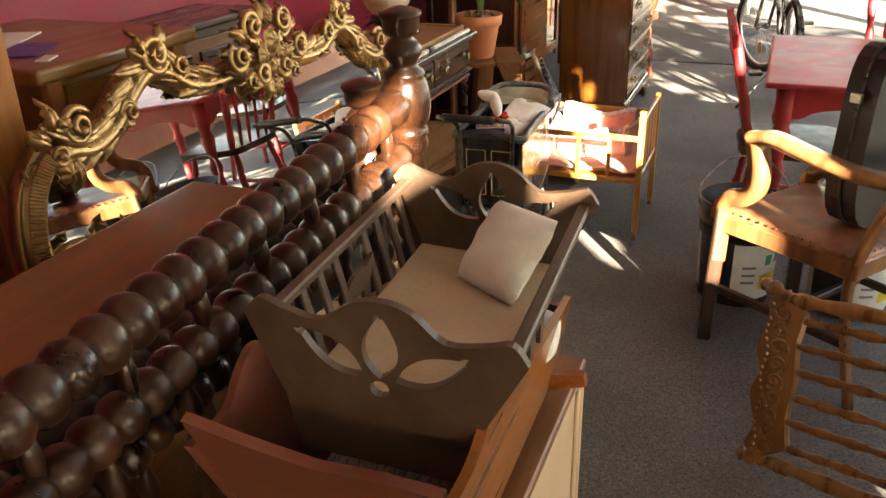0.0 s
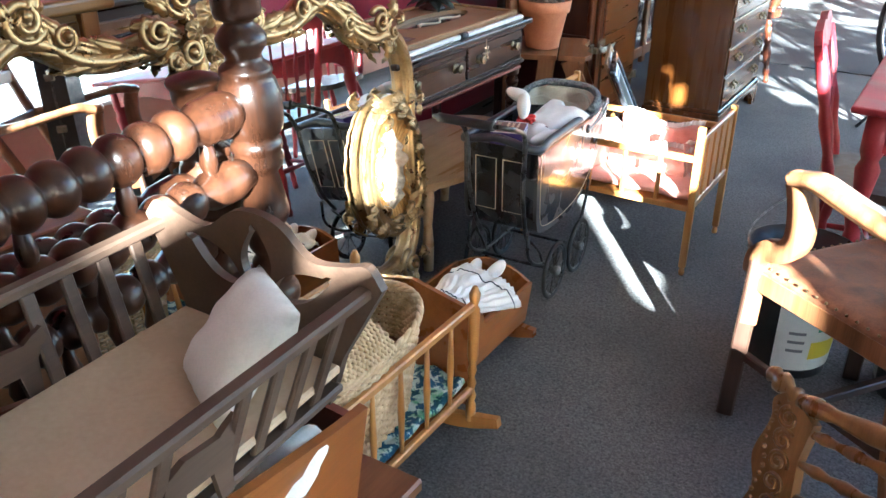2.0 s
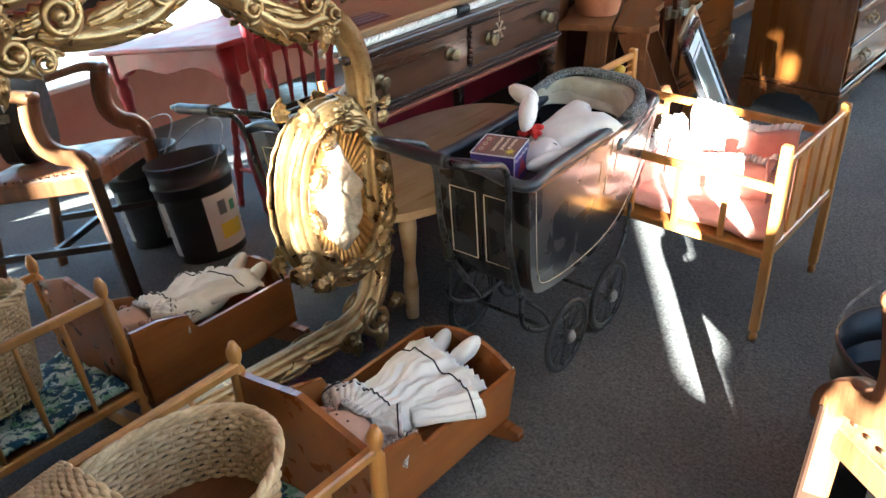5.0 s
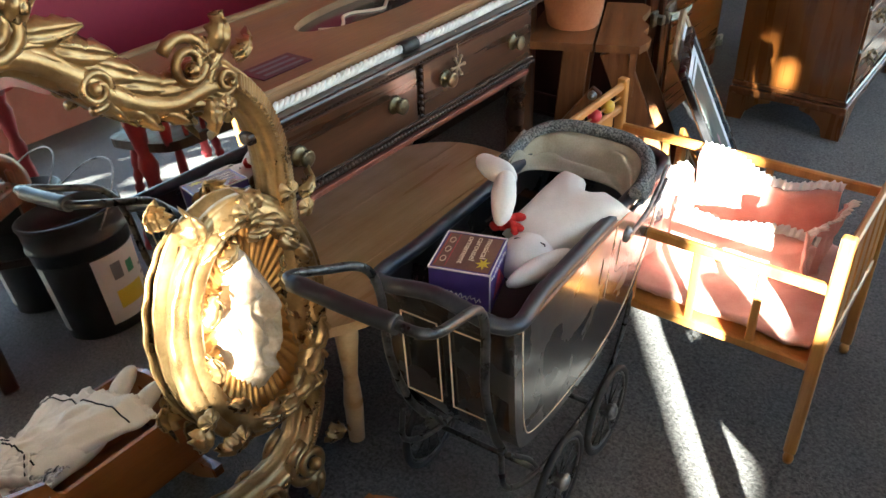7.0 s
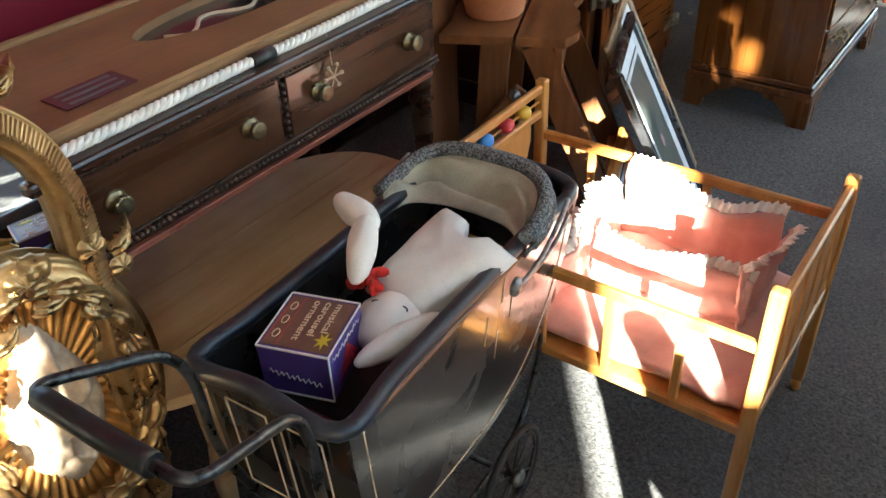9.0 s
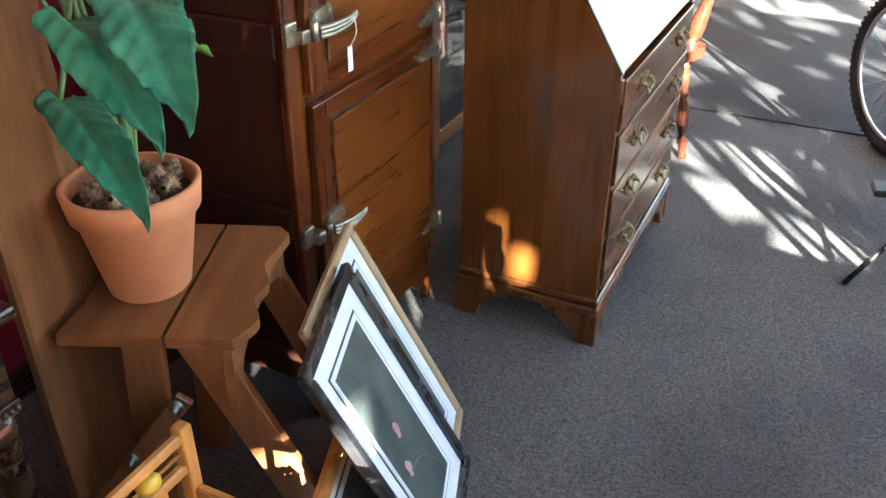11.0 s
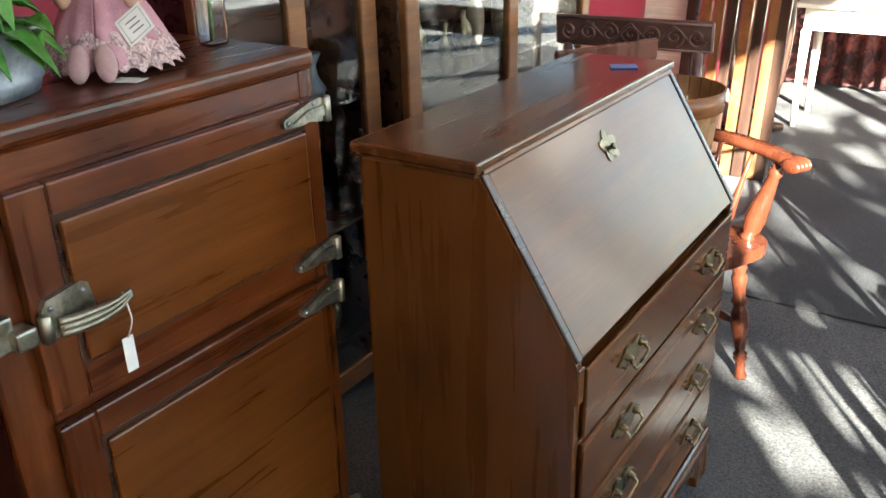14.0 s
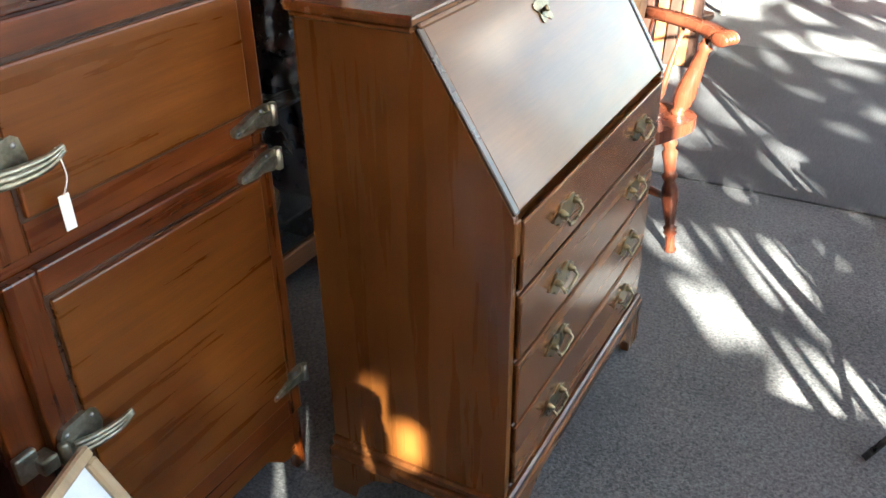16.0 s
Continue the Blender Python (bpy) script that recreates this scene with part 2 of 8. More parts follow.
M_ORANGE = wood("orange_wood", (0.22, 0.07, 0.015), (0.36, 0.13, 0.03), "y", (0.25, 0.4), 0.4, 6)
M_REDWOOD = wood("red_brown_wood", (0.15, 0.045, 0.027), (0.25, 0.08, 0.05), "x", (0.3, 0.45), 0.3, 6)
M_PINE = wood("pine", (0.50, 0.30, 0.145), (0.72, 0.50, 0.29), "y", (0.26, 0.42), 0.3, 6, 0.08, ((0.88, 0.8, 0.7), 5))
M_STOOL = wood("stool_wood", (0.120, 0.044, 0.015), (0.28, 0.118, 0.040), "y", (0.35, 0.55), 0.15, 6, 0.1)
M_STOOL_Z = wood("stool_leg_wood", (0.12, 0.045, 0.016), (0.26, 0.11, 0.04), "z", (0.35, 0.55), 0.15, 9, 0.1)
M_OAK = wood("golden_oak", (0.12, 0.052, 0.012), (0.25, 0.118, 0.030), "y", (0.3, 0.45), 0.3, 8)
M_OAK_Z = wood("oak_upright", (0.22, 0.085, 0.022), (0.36, 0.15, 0.04), "z", (0.3, 0.45), 0.3, 8)
M_CRADLE = wood("grey_brown_paint", (0.052, 0.031, 0.020), (0.110, 0.070, 0.047), "y", (0.45, 0.6), 0.05, 6, 0.05)
M_CREAM_BOARD = textured("cream_board", (0.42, 0.30, 0.19), (0.52, 0.39, 0.26), 7, rough=(0.5, 0.7), bump=0.05)
M_CHAIR = wood("armchair_wood", (0.13, 0.052, 0.020), (0.34, 0.16, 0.068), "z", (0.3, 0.45), 0.3, 7)
M_CHAIR_DARK = wood("dark_leg_wood", (0.020, 0.010, 0.007), (0.06, 0.03, 0.018), "z", (0.35, 0.5), 0.2, 7)
M_WINDSOR = wood("windsor_wood", (0.055, 0.0145, 0.007), (0.13, 0.036, 0.016), "z", (0.2, 0.35), 0.5, 6)
M_PRESS = wood("pressed_oak", (0.12, 0.05, 0.014), (0.26, 0.12, 0.035), "z", (0.25, 0.4), 0.4, 9)
M_SERVER_TOP = wood("server_top_wood", (0.21, 0.115, 0.050), (0.36, 0.21, 0.10), "y", (0.4, 0.6), 0.1, 6)
M_PURPLE = wood("carved_walnut", (0.07, 0.035, 0.030), (0.15, 0.085, 0.075), "x", (0.35, 0.5), 0.2, 8)
M_RED = textured("red_lacquer", (0.28, 0.012, 0.020), (0.38, 0.028, 0.038), 8, rough=(0.45, 0.62), bump=0.05, coat=0.05, mottle=((0.7, 0.65, 0.65), 6))
M_LEATHER = textured("brown_leather", (0.10, 0.040, 0.019), (0.27, 0.115, 0.055), 14, rough=(0.3, 0.5), bump=0.3, fine=260)
M_BLACK_LEATHER = textured("black_leatherette", (0.008, 0.008, 0.009), (0.02, 0.02, 0.022), 40, rough=(0.4, 0.6), bump=0.4, fine=300)
M_BLACK = textured("black_lacquer", (0.008, 0.008, 0.009), (0.022, 0.022, 0.024), 12, rough=(0.18, 0.35), bump=0.04, coat=0.5)
M_PRAM = textured("pram_side", (0.013, 0.013, 0.014), (0.040, 0.038, 0.036), 9, rough=(0.2, 0.42), bump=0.03, coat=0.6, mottle=((1.0, 0.9, 0.85), 5))
M_NAVY = textured("navy_vinyl", (0.012, 0.014, 0.020), (0.03, 0.034, 0.044), 20, rough=(0.3, 0.45), bump=0.1)
M_TWEED = textured("tweed", (0.035, 0.04, 0.042), (0.26, 0.28, 0.28), 260, (1, 1, 1), (0.85, 1), bump=0.8, fine=500, spread=0.2)
M_LINEN = textured("cream_linen", (0.30, 0.28, 0.20), (0.46, 0.44, 0.34), 12, rough=(0.8, 0.95), bump=0.2, fine=300)
M_WHITE_CLOTH = textured("white_cotton", (0.66, 0.63, 0.58), (0.80, 0.77, 0.72), 10, rough=(0.8, 0.95), bump=0.2, fine=320)
M_STRIPE_CLOTH = textured("grey_striped_cotton", (0.26, 0.24, 0.24), (0.66, 0.63, 0.6), 40, (5, 0.3, 5), (0.8, 0.95), bump=0.2, spread=0.15)
M_PINK_CLOTH = textured("pink_cotton", (0.58, 0.33, 0.28), (0.70, 0.44, 0.38), 10, rough=(0.8, 0.95), bump=0.25, fine=320, mottle=((0.86, 0.74, 0.74), 9))
M_DUSTY_PINK = textured("dusty_pink_satin", (0.36, 0.17, 0.21), (0.50, 0.28, 0.32), 14, rough=(0.45, 0.7), bump=0.3, fine=260)
M_SOLE = textured("mauve_felt", (0.36, 0.22, 0.22), (0.46, 0.30, 0.30), 20, rough=(0.8, 0.95), bump=0.2)
M_LACE = textured("dusty_lace", (0.30, 0.19, 0.19), (0.62, 0.47, 0.46), 220, rough=(0.8, 0.95), bump=0.6, spread=0.25)
M_SKIN = textured("cloth_skin", (0.50, 0.30, 0.21), (0.56, 0.36, 0.26), 10, rough=(0.8, 0.9), bump=0.1)
M_HAIR = textured("pink_yarn", (0.42, 0.22, 0.18), (0.58, 0.36, 0.31), 60, rough=(0.9, 1.0), bump=0.9, fine=200)
M_BROWN_HAIR = textured("brown_yarn", (0.05, 0.022, 0.012), (0.14, 0.07, 0.035), 40, (1, 1, 0.2), (0.6, 0.8), bump=0.8)
M_RED_YARN = textured("red_yarn", (0.40, 0.01, 0.01), (0.55, 0.03, 0.02), 60, rough=(0.9, 1.0), bump=0.9)
M_NAVY_TRIM = mat("navy_ribbon", (0.012, 0.012, 0.022), 0.8)
M_FLORAL = textured("blue_floral_cotton", (0.02, 0.09, 0.16), (0.62, 0.68, 0.60), 34, rough=(0.85, 0.95), bump=0.2, spread=0.06, mottle=((0.25, 0.55, 0.35), 30))
M_WICKER = textured("wicker", (0.44, 0.29, 0.14), (0.66, 0.48, 0.28), 30, rough=(0.5, 0.7), bump=0.3, fine=160)
M_GOLD = textured("gilt", (0.20, 0.115, 0.045), (0.54, 0.36, 0.165), 24, rough=(0.26, 0.42), metal=0.85, bump=0.12, fine=170, spread=0.8, mottle=((0.72, 0.64, 0.56), 7))
M_GILT_RED = textured("red_gold", (0.30, 0.13, 0.035), (0.62, 0.32, 0.09), 24, rough=(0.28, 0.45), metal=0.85, bump=0.12, fine=170, spread=0.8)
M_IVORY = textured("ivory_plaster", (0.34, 0.24, 0.15), (0.56, 0.45, 0.33), 14, rough=(0.45, 0.6), bump=0.15)
M_MIRROR = mat("mirror_silver", (0.86, 0.88, 0.87), 0.015, 1.0)
M_BRASS = textured("aged_brass", (0.10, 0.080, 0.045), (0.33, 0.27, 0.16), 30, rough=(0.26, 0.42), metal=0.9, bump=0.15)
M_NICKEL = textured("dull_nickel", (0.17, 0.16, 0.12), (0.42, 0.39, 0.31), 30, rough=(0.3, 0.45), metal=0.9, bump=0.1)
M_STEEL = textured("worn_steel", (0.12, 0.12, 0.12), (0.42, 0.42, 0.42), 30, rough=(0.3, 0.5), metal=0.9, bump=0.1)
M_DARK_STEEL = textured("dark_steel", (0.02, 0.02, 0.02), (0.10, 0.10, 0.10), 40, rough=(0.25, 0.45), metal=0.7, bump=0.1)
M_GALV = textured("galvanised", (0.20, 0.23, 0.26), (0.38, 0.42, 0.46), 24, rough=(0.45, 0.65), metal=0.5, bump=0.15)
M_TERRA = textured("terracotta", (0.48, 0.175, 0.075), (0.60, 0.26, 0.125), 9, rough=(0.7, 0.9), bump=0.2, mottle=((0.9, 0.82, 0.78), 5))
M_SOIL = textured("bark_chips", (0.03, 0.016, 0.010), (0.14, 0.08, 0.05), 40, rough=(0.8, 0.95), bump=0.8)
M_CONE = textured("pine_cone_scales", (0.06, 0.032, 0.018), (0.30, 0.19, 0.11), 60, rough=(0.7, 0.9), bump=0.3, spread=0.3)
M_LEAF = textured("green_leaf", (0.016, 0.105, 0.060), (0.045, 0.21, 0.115), 16, (1, 1, 1), (0.3, 0.45), bump=0.25, fine=120)
M_LEAF2 = textured("bright_leaf", (0.035, 0.13, 0.015), (0.10, 0.26, 0.04), 16, rough=(0.35, 0.5), bump=0.25)
M_DARK_LEAF = textured("dark_leaf", (0.012, 0.020, 0.014), (0.04, 0.06, 0.042), 20, rough=(0.4, 0.6), bump=0.2)
M_STEM = mat("stem", (0.10, 0.18, 0.06), 0.6)
M_RUBBER = textured("rubber", (0.012, 0.012, 0.012), (0.03, 0.03, 0.03), 60, rough=(0.7, 0.9), bump=0.3)
M_PLASTIC_BLACK = textured("black_plastic", (0.010, 0.010, 0.011), (0.02, 0.02, 0.021), 20, rough=(0.35, 0.5), bump=0.05)
M_PLASTIC_WHITE = textured("white_plastic", (0.58, 0.58, 0.55), (0.66, 0.66, 0.63), 12, rough=(0.35, 0.5), bump=0.05)
M_YELLOW = mat("yellow_print", (0.62, 0.50, 0.03), 0.5)
M_BLUE = mat("blue_paint", (0.05, 0.22, 0.55), 0.35)
M_REDPAINT = mat("red_bead_paint", (0.45, 0.02, 0.03), 0.35)
M_YELLOWPAINT = mat("yellow_bead_paint", (0.55, 0.36, 0.03), 0.35)
M_GREEN_PRINT = mat("green_print", (0.03, 0.25, 0.13), 0.5)
M_PAPER = textured("paper", (0.66, 0.64, 0.60), (0.74, 0.72, 0.68), 14, rough=(0.7, 0.9), bump=0.05)
M_PURPLE_PAPER = textured("purple_card", (0.055, 0.030, 0.17), (0.075, 0.042, 0.22), 20, rough=(0.4, 0.55), bump=0.02)
M_TAN_CARD = textured("brown_card", (0.13, 0.062, 0.040), (0.19, 0.095, 0.062), 20, rough=(0.4, 0.55), bump=0.02)
M_CREAM_INK = mat("cream_ink", (0.72, 0.58, 0.40), 0.6)
M_GREY_INK = mat("grey_ink", (0.16, 0.16, 0.17), 0.6)
M_MAROON = textured("maroon_print", (0.06, 0.012, 0.018), (0.13, 0.03, 0.04), 60, rough=(0.4, 0.6), bump=0.0)
M_ROPE = textured("white_rope", (0.62, 0.60, 0.56), (0.78, 0.76, 0.72), 40, rough=(0.8, 0.95), bump=0.4)
M_MAT_WHITE = textured("mount_board", (0.62, 0.64, 0.68), (0.70, 0.72, 0.76), 14, rough=(0.6, 0.8), bump=0.02)
M_PICTURE = textured("dark_print", (0.02, 0.03, 0.028), (0.10, 0.12, 0.11), 6, rough=(0.3, 0.5), bump=0.0)
M_TAN_FRAME = wood("tan_frame_wood", (0.30, 0.20, 0.11), (0.46, 0.34, 0.2), "y", (0.4, 0.5), 0.2, 8)
M_CURTAIN = textured("floral_curtain", (0.05, 0.016, 0.018), (0.24, 0.07, 0.06), 14, rough=(0.8, 0.95), bump=0.2, spread=0.15, mottle=((0.35, 0.45, 0.4), 16))
M_WHITE_PAINT = textured("worn_white_paint", (0.66, 0.63, 0.55), (0.78, 0.75, 0.68), 10, rough=(0.4, 0.6), bump=0.1, mottle=((0.9, 0.86, 0.78), 5))
M_GLASS = mat("glass", (0.95, 0.97, 0.96), 0.02, 0.0, Transmission_Weight=1.0, IOR=1.45)
M_ALU = mat("aluminium", (0.6, 0.6, 0.6), 0.3, 1.0)
M_GLASS_DARK = textured("dark_display", (0.02, 0.018, 0.016), (0.10, 0.085, 0.07), 10, rough=(0.1, 0.3), bump=0.0, coat=0.6)
M_TREE_LEAF = textured("tree_leaf", (0.03, 0.06, 0.015), (0.08, 0.13, 0.03), 6, rough=(0.5, 0.7), bump=0.1)
M_BARK = textured("bark", (0.06, 0.045, 0.03), (0.15, 0.11, 0.08), 12, (1, 1, 0.2), (0.8, 0.95), bump=0.8)

# ---- setting ----
X0, X1, Y0, Y1, ZC = -2.09, 2.60, -4.2, 10.7, 3.6


def setting(name, lo, hi, material, label, category, bevel=0.0):
    return tagged(part(name, box(B(), lo, hi, bevel), material, label=label), "", category, kind="structure")


setting("floor", (X0 - 0.2, Y0 - 0.2, -0.12), (X1 + 0.2, Y1 + 0.2, 0), M_CARPET, "dark grey speckled commercial carpet", "floor")
setting("ceiling", (X0 - 0.2, Y0 - 0.2, ZC), (X1 + 0.2, Y1 + 0.2, ZC + 0.15), M_CEIL, "plain beige ceiling", "ceiling")
setting("wall_west", (X0 - 0.2, Y0 - 0.2, 0), (X0, Y1 + 0.2, ZC), M_RED_WALL, "crimson painted wall behind the furniture", "wall")
setting("wall_south", (X0, Y0 - 0.2, 0), (X1, Y0, ZC), M_PLASTER, "plain beige wall", "wall")
north = tagged(new("wall_north"), "beige end wall with a wide glazed shop entrance", "wall", kind="structure")
part("wall_panel", box(B(), (X0, Y1, 0), (-0.1, Y1 + 0.2, ZC), 0), M_PLASTER, north)
part("wall_panel", box(B(), (2.4, Y1, 0), (X1, Y1 + 0.2, ZC), 0), M_PLASTER, north)
part("wall_panel", box(B(), (-0.1, Y1, 2.5), (2.4, Y1 + 0.2, ZC), 0), M_PLASTER, north)
for xm in (-0.1, 1.12, 2.34):
    part("door_post", box(B(), (xm, Y1 + 0.05, 0), (xm + 0.06, Y1 + 0.12, 2.5), 0.004), M_TRIM, north)
setting("baseboard", (X0, Y0, 0), (X0 + 0.015, Y1, 0.09), M_WALNUT, "dark stained baseboard", "baseboard", 0.003)
setting("rug", (-1.25, 6.62, 0.0), (1.9, 8.5, 0.009), M_RUG, "flat dark grey ribbed floor mat", "mat", 0.003)
SILL, HEAD = 0.45, 3.30
# each window: columns of (from, to, openings between two heights)
# the narrow openings are made up, placed so that sun patches land right
WINDOWS = [
    [(-3.74, -3.44, [(0.48, 1.55), (3.08, 3.30)]), (-3.44, -3.31, [(0.48, 1.55)]), (-3.31, -3.05, [(0.48, 1.55), (2.92, 3.30)])],
    [(-1.69, -1.62, [(0.48, 1.71), (2.06, 2.80)]), (-1.62, -1.54, [(0.48, 1.71), (2.00, 2.80)]), (-1.54, -1.45, [(0.48, 1.45), (1.97, 2.80)]), (-1.45, -1.38, [(0.48, 1.45), (2.03, 2.80)]), (-1.38, -1.33, [(0.48, 1.45), (2.36, 2.80)]), (-1.33, -1.29, [(0.48, 1.45), (1.96, 2.05), (2.36, 2.80)]), (-1.29, -1.19, [(0.48, 1.45), (2.14, 2.25), (2.36, 2.80)])],
    [(-0.90, -0.74, [(0.48, 1.20), (2.54, 2.74)])],
    [(-0.61, -0.53, [(0.48, 1.20), (2.55, 2.84)]), (-0.53, -0.515, [(0.48, 1.20)]), (-0.515, -0.44, [(0.48, 1.20), (2.54, 2.79)]), (-0.44, -0.425, [(0.48, 1.20)]), (-0.425, -0.34, [(0.48, 1.20), (2.53, 2.66)]), (-0.34, -0.28, [(0.48, 1.20), (2.52, 2.62)])],
    [(0.97, 1.14, [(0.48, 2.05)]), (1.14, 2.72, [(0.48, 3.30)])],
    [(2.95, 4.65, [(0.48, 3.30)])],
    [(4.85, 6.40, [(0.48, 3.30)])],
    [(6.60, 8.30, [(0.48, 3.30)])],
    [(8.50, 10.2, [(0.48, 3.30)])],
]


def window_wall():
    wall = tagged(new("wall_east"), "salmon painted shop front wall with tall windows", "wall", kind="structure")
    part("wall_below", box(B(), (X1, Y0 - 0.2, 0), (X1 + 0.07, Y1 + 0.2, SILL), 0), M_SALMON, wall)
    part("wall_above", box(B(), (X1, Y0 - 0.2, HEAD), (X1 + 0.07, Y1 + 0.2, ZC), 0), M_SALMON, wall)
    part("window_ledge", box(B(), (X1 - 0.28, Y0, SILL), (X1 + 0.07, Y1, SILL + 0.03), 0.006), M_TRIM, wall)
    ys = [Y0 - 0.2] + [y for w in WINDOWS for y in (w[0][0], w[-1][1])] + [Y1 + 0.2]
    for a, b in zip(ys[::2], ys[1::2]):
        part("pier", box(B(), (X1, a, SILL + 0.03), (X1 + 0.07, b, HEAD), 0), M_TRIM, wall)
    for i, cols in enumerate(WINDOWS):
        w = tagged(new("window_%d" % (i + 1)), "shop window with a slim white frame, openings set to shape the sun", "window", kind="structure")
        for a, b, open_z in cols:
            zs = [SILL + 0.03] + [z for o in open_z for z in o] + [HEAD]
            for z0, z1 in zip(zs[::2], zs[1::2]):
                if z1 - z0 > 0.01:
                    # unseen solid panel, added to block the sun between openings
                    part("window_panel", box(B(), (X1 + 0.01, a, z0), (X1 + 0.05, b, z1), 0), M_TRIM, w)
        a, b, z0, z1, x = cols[0][0], cols[-1][1], SILL + 0.03, HEAD, X1 - 0.014
        for lo, hi in (((x, a - 0.05, z0), (x + 0.012, a, z1)), ((x, b, z0), (x + 0.012, b + 0.05, z1)), ((x, a - 0.05, z1), (x + 0.012, b + 0.05, z1 + 0.05))):
            part("window_frame", box(B(), lo, hi, 0.004), M_TRIM, w)


window_wall()
pave = part("ground", box(B(), (-400, -400, -0.3), (400, 400, -0.125), 0), M_PAVE)
tagged(pave, "pale concrete pavement outside the shop windows", "ground", kind="structure")


# ---- slant-front desk ----
def ogee_foot(bm, m, s=0.10):
    out = [(0, 0), (s * 0.62, 0), (s * 0.72, s * 0.35), (s * 1.15, s * 0.75), (s * 1.6, s * 0.88), (s * 1.6, s), (0, s)]
    slab(bm, out, 0.022, m)


def bail_pull(parent, x, y, z):
    plate = B()
    out = []
    for k in range(40):
        a = 2 * math.pi * k / 40
        r = 1 + 0.16 * math.cos(6 * a) + 0.10 * math.cos(2 * a)
        out.append((0.050 * r * math.cos(a), 0.024 * r * math.sin(a)))
    slab(plate, out, 0.003, Matrix.Translation((x, y, z)) @ Matrix(((0, 0, 1, 0), (1, 0, 0, 0), (0, 1, 0, 0), (0, 0, 0, 1))))
    pl = part("pull_plate", plate, M_BRASS, parent, "pierced aged brass back plate")
    h = B()
    tube(h, spline([(x + 0.006, y - 0.032, z + 0.006), (x + 0.020, y - 0.034, z - 0.006), (x + 0.018, y - 0.022, z - 0.018), (x + 0.018, y, z - 0.022), (x + 0.018, y + 0.022, z - 0.018), (x + 0.020, y + 0.034, z - 0.006), (x + 0.006, y + 0.032, z + 0.006)], 5), 0.0032, 8)
    for s in (-0.032, 0.032):
        lathe(h, [(0.007, 0), (0.008, 0.006), (0.004, 0.016), (0.001, 0.018)], 10, pose(x, y + s, z + 0.006, 0, 90, 0))
    part("bail", h, M_BRASS, pl, "aged brass swing handle")


def slant_desk():
    d = thing("slant_front_desk", pose(0, 0, 0), "glossy reddish-brown slant-front desk with four drawers and brass pulls", "desk")
    xf, xb, y0, y1 = -0.823, -1.235, 4.660, 5.51
    zt, zl = 1.092, 0.788
    side = [(xb, 0.10), (xf, 0.10), (xf, zl), (-1.005, zt - 0.012), (xb, zt - 0.012)]
    for a in (y0, y1 - 0.02):
        part("side_panel", slab(B(), side, 0.02, Matrix(((1, 0, 0, 0), (0, 0, 1, a), (0, 1, 0, 0), (0, 0, 0, 1)))), M_DESK, d)
    part("back_panel", box(B(), (xb, y0 + 0.02, 0.10), (xb + 0.012, y1 - 0.02, zt - 0.012), 0.001), M_DESK, d)
    t = B()
    box(t, (xb - 0.012, y0 - 0.014, zt - 0.012), (-0.995, y1 + 0.014, zt + 0.006), 0.005, segs=2)
    box(t, (xb - 0.006, y0 - 0.007, zt - 0.024), (-1.000, y1 + 0.007, zt - 0.012), 0.004)
    part("top", t, M_DESK_Y, d)
    u = Vector((xf + 1.005, 0, zl - zt + 0.012)).normalized()
    n = Vector((-u.z, 0, u.x))
    fm = Matrix((Vector((0, 1, 0)), u, n)).transposed().to_4x4()
    fm.translation = Vector((-1.005, 0, zt - 0.012))
    ln = math.hypot(xf + 1.005, zl - zt + 0.012)
    lid = B()
    box(lid, (y0 + 0.022, 0.004, -0.016), (y1 - 0.022, ln - 0.004, 0.004), 0.002, fm)
    box(lid, (y0 + 0.008, 0.0, -0.004), (y1 - 0.008, 0.012, 0.010), 0.003, fm)
    lid_ob = part("fall_front", lid, M_LID, d, "glossy sloping writing lid, closed")
    for a, b in ((y0 + 0.002, y0 + 0.018), (y1 - 0.018, y1 - 0.002)):
        edge = box(B(), (a, 0.008, -0.01), (b, ln - 0.002, 0.007), 0.002, fm)
        part("lid_edge", edge, M_WALNUT, lid_ob, "dark rule along the edge of the lid")
    esc = B()
    out = []
    for k in range(36):
        a = 2 * math.pi * k / 36
        r = 1 + 0.22 * math.cos(5 * a + 1.57)
        out.append((5.075 + 0.030 * r * math.cos(a), 0.075 + 0.027 * r * math.sin(a)))
    slab(esc, out, 0.0025, fm @ Matrix.Translation((0, 0, 0.0042)))
    lathe(esc, [(0.005, 0.004), (0.004, 0.010), (0.007, 0.012), (0.007, 0.016), (0.002, 0.017)], 10, fm @ Matrix.Translation((5.075, 0.08, 0)))
    part("key_plate", esc, M_BRASS, lid_ob, "pierced brass key plate with its key")
    for s in (y0 + 0.004, y1 - 0.028):
        part("lid_support", box(B(), (xf - 0.02, s, 0.71), (xf + 0.004, s + 0.022, 0.778), 0.002), M_DESK, d)
    zs = [0.778, 0.630, 0.480, 0.327, 0.168]
    for i in range(4):
        hi, lo = zs[i] - 0.006, zs[i + 1] + 0.006
        a, b = (y0 + 0.026, y1 - 0.026)
        f = B()
        box(f, (xf - 0.05, a + 0.008, lo + 0.006), (xf + 0.002, b - 0.008, hi - 0.006), 0.002)
        box(f, (xf + 0.0, a, lo), (xf + 0.009, b, hi), 0.004, segs=2)
        dr = part("drawer", f, M_DESK_Y, d)
        for y in (4.876, 5.325):
            bail_pull(dr, xf + 0.010, y, (hi + lo) / 2 + 0.006)
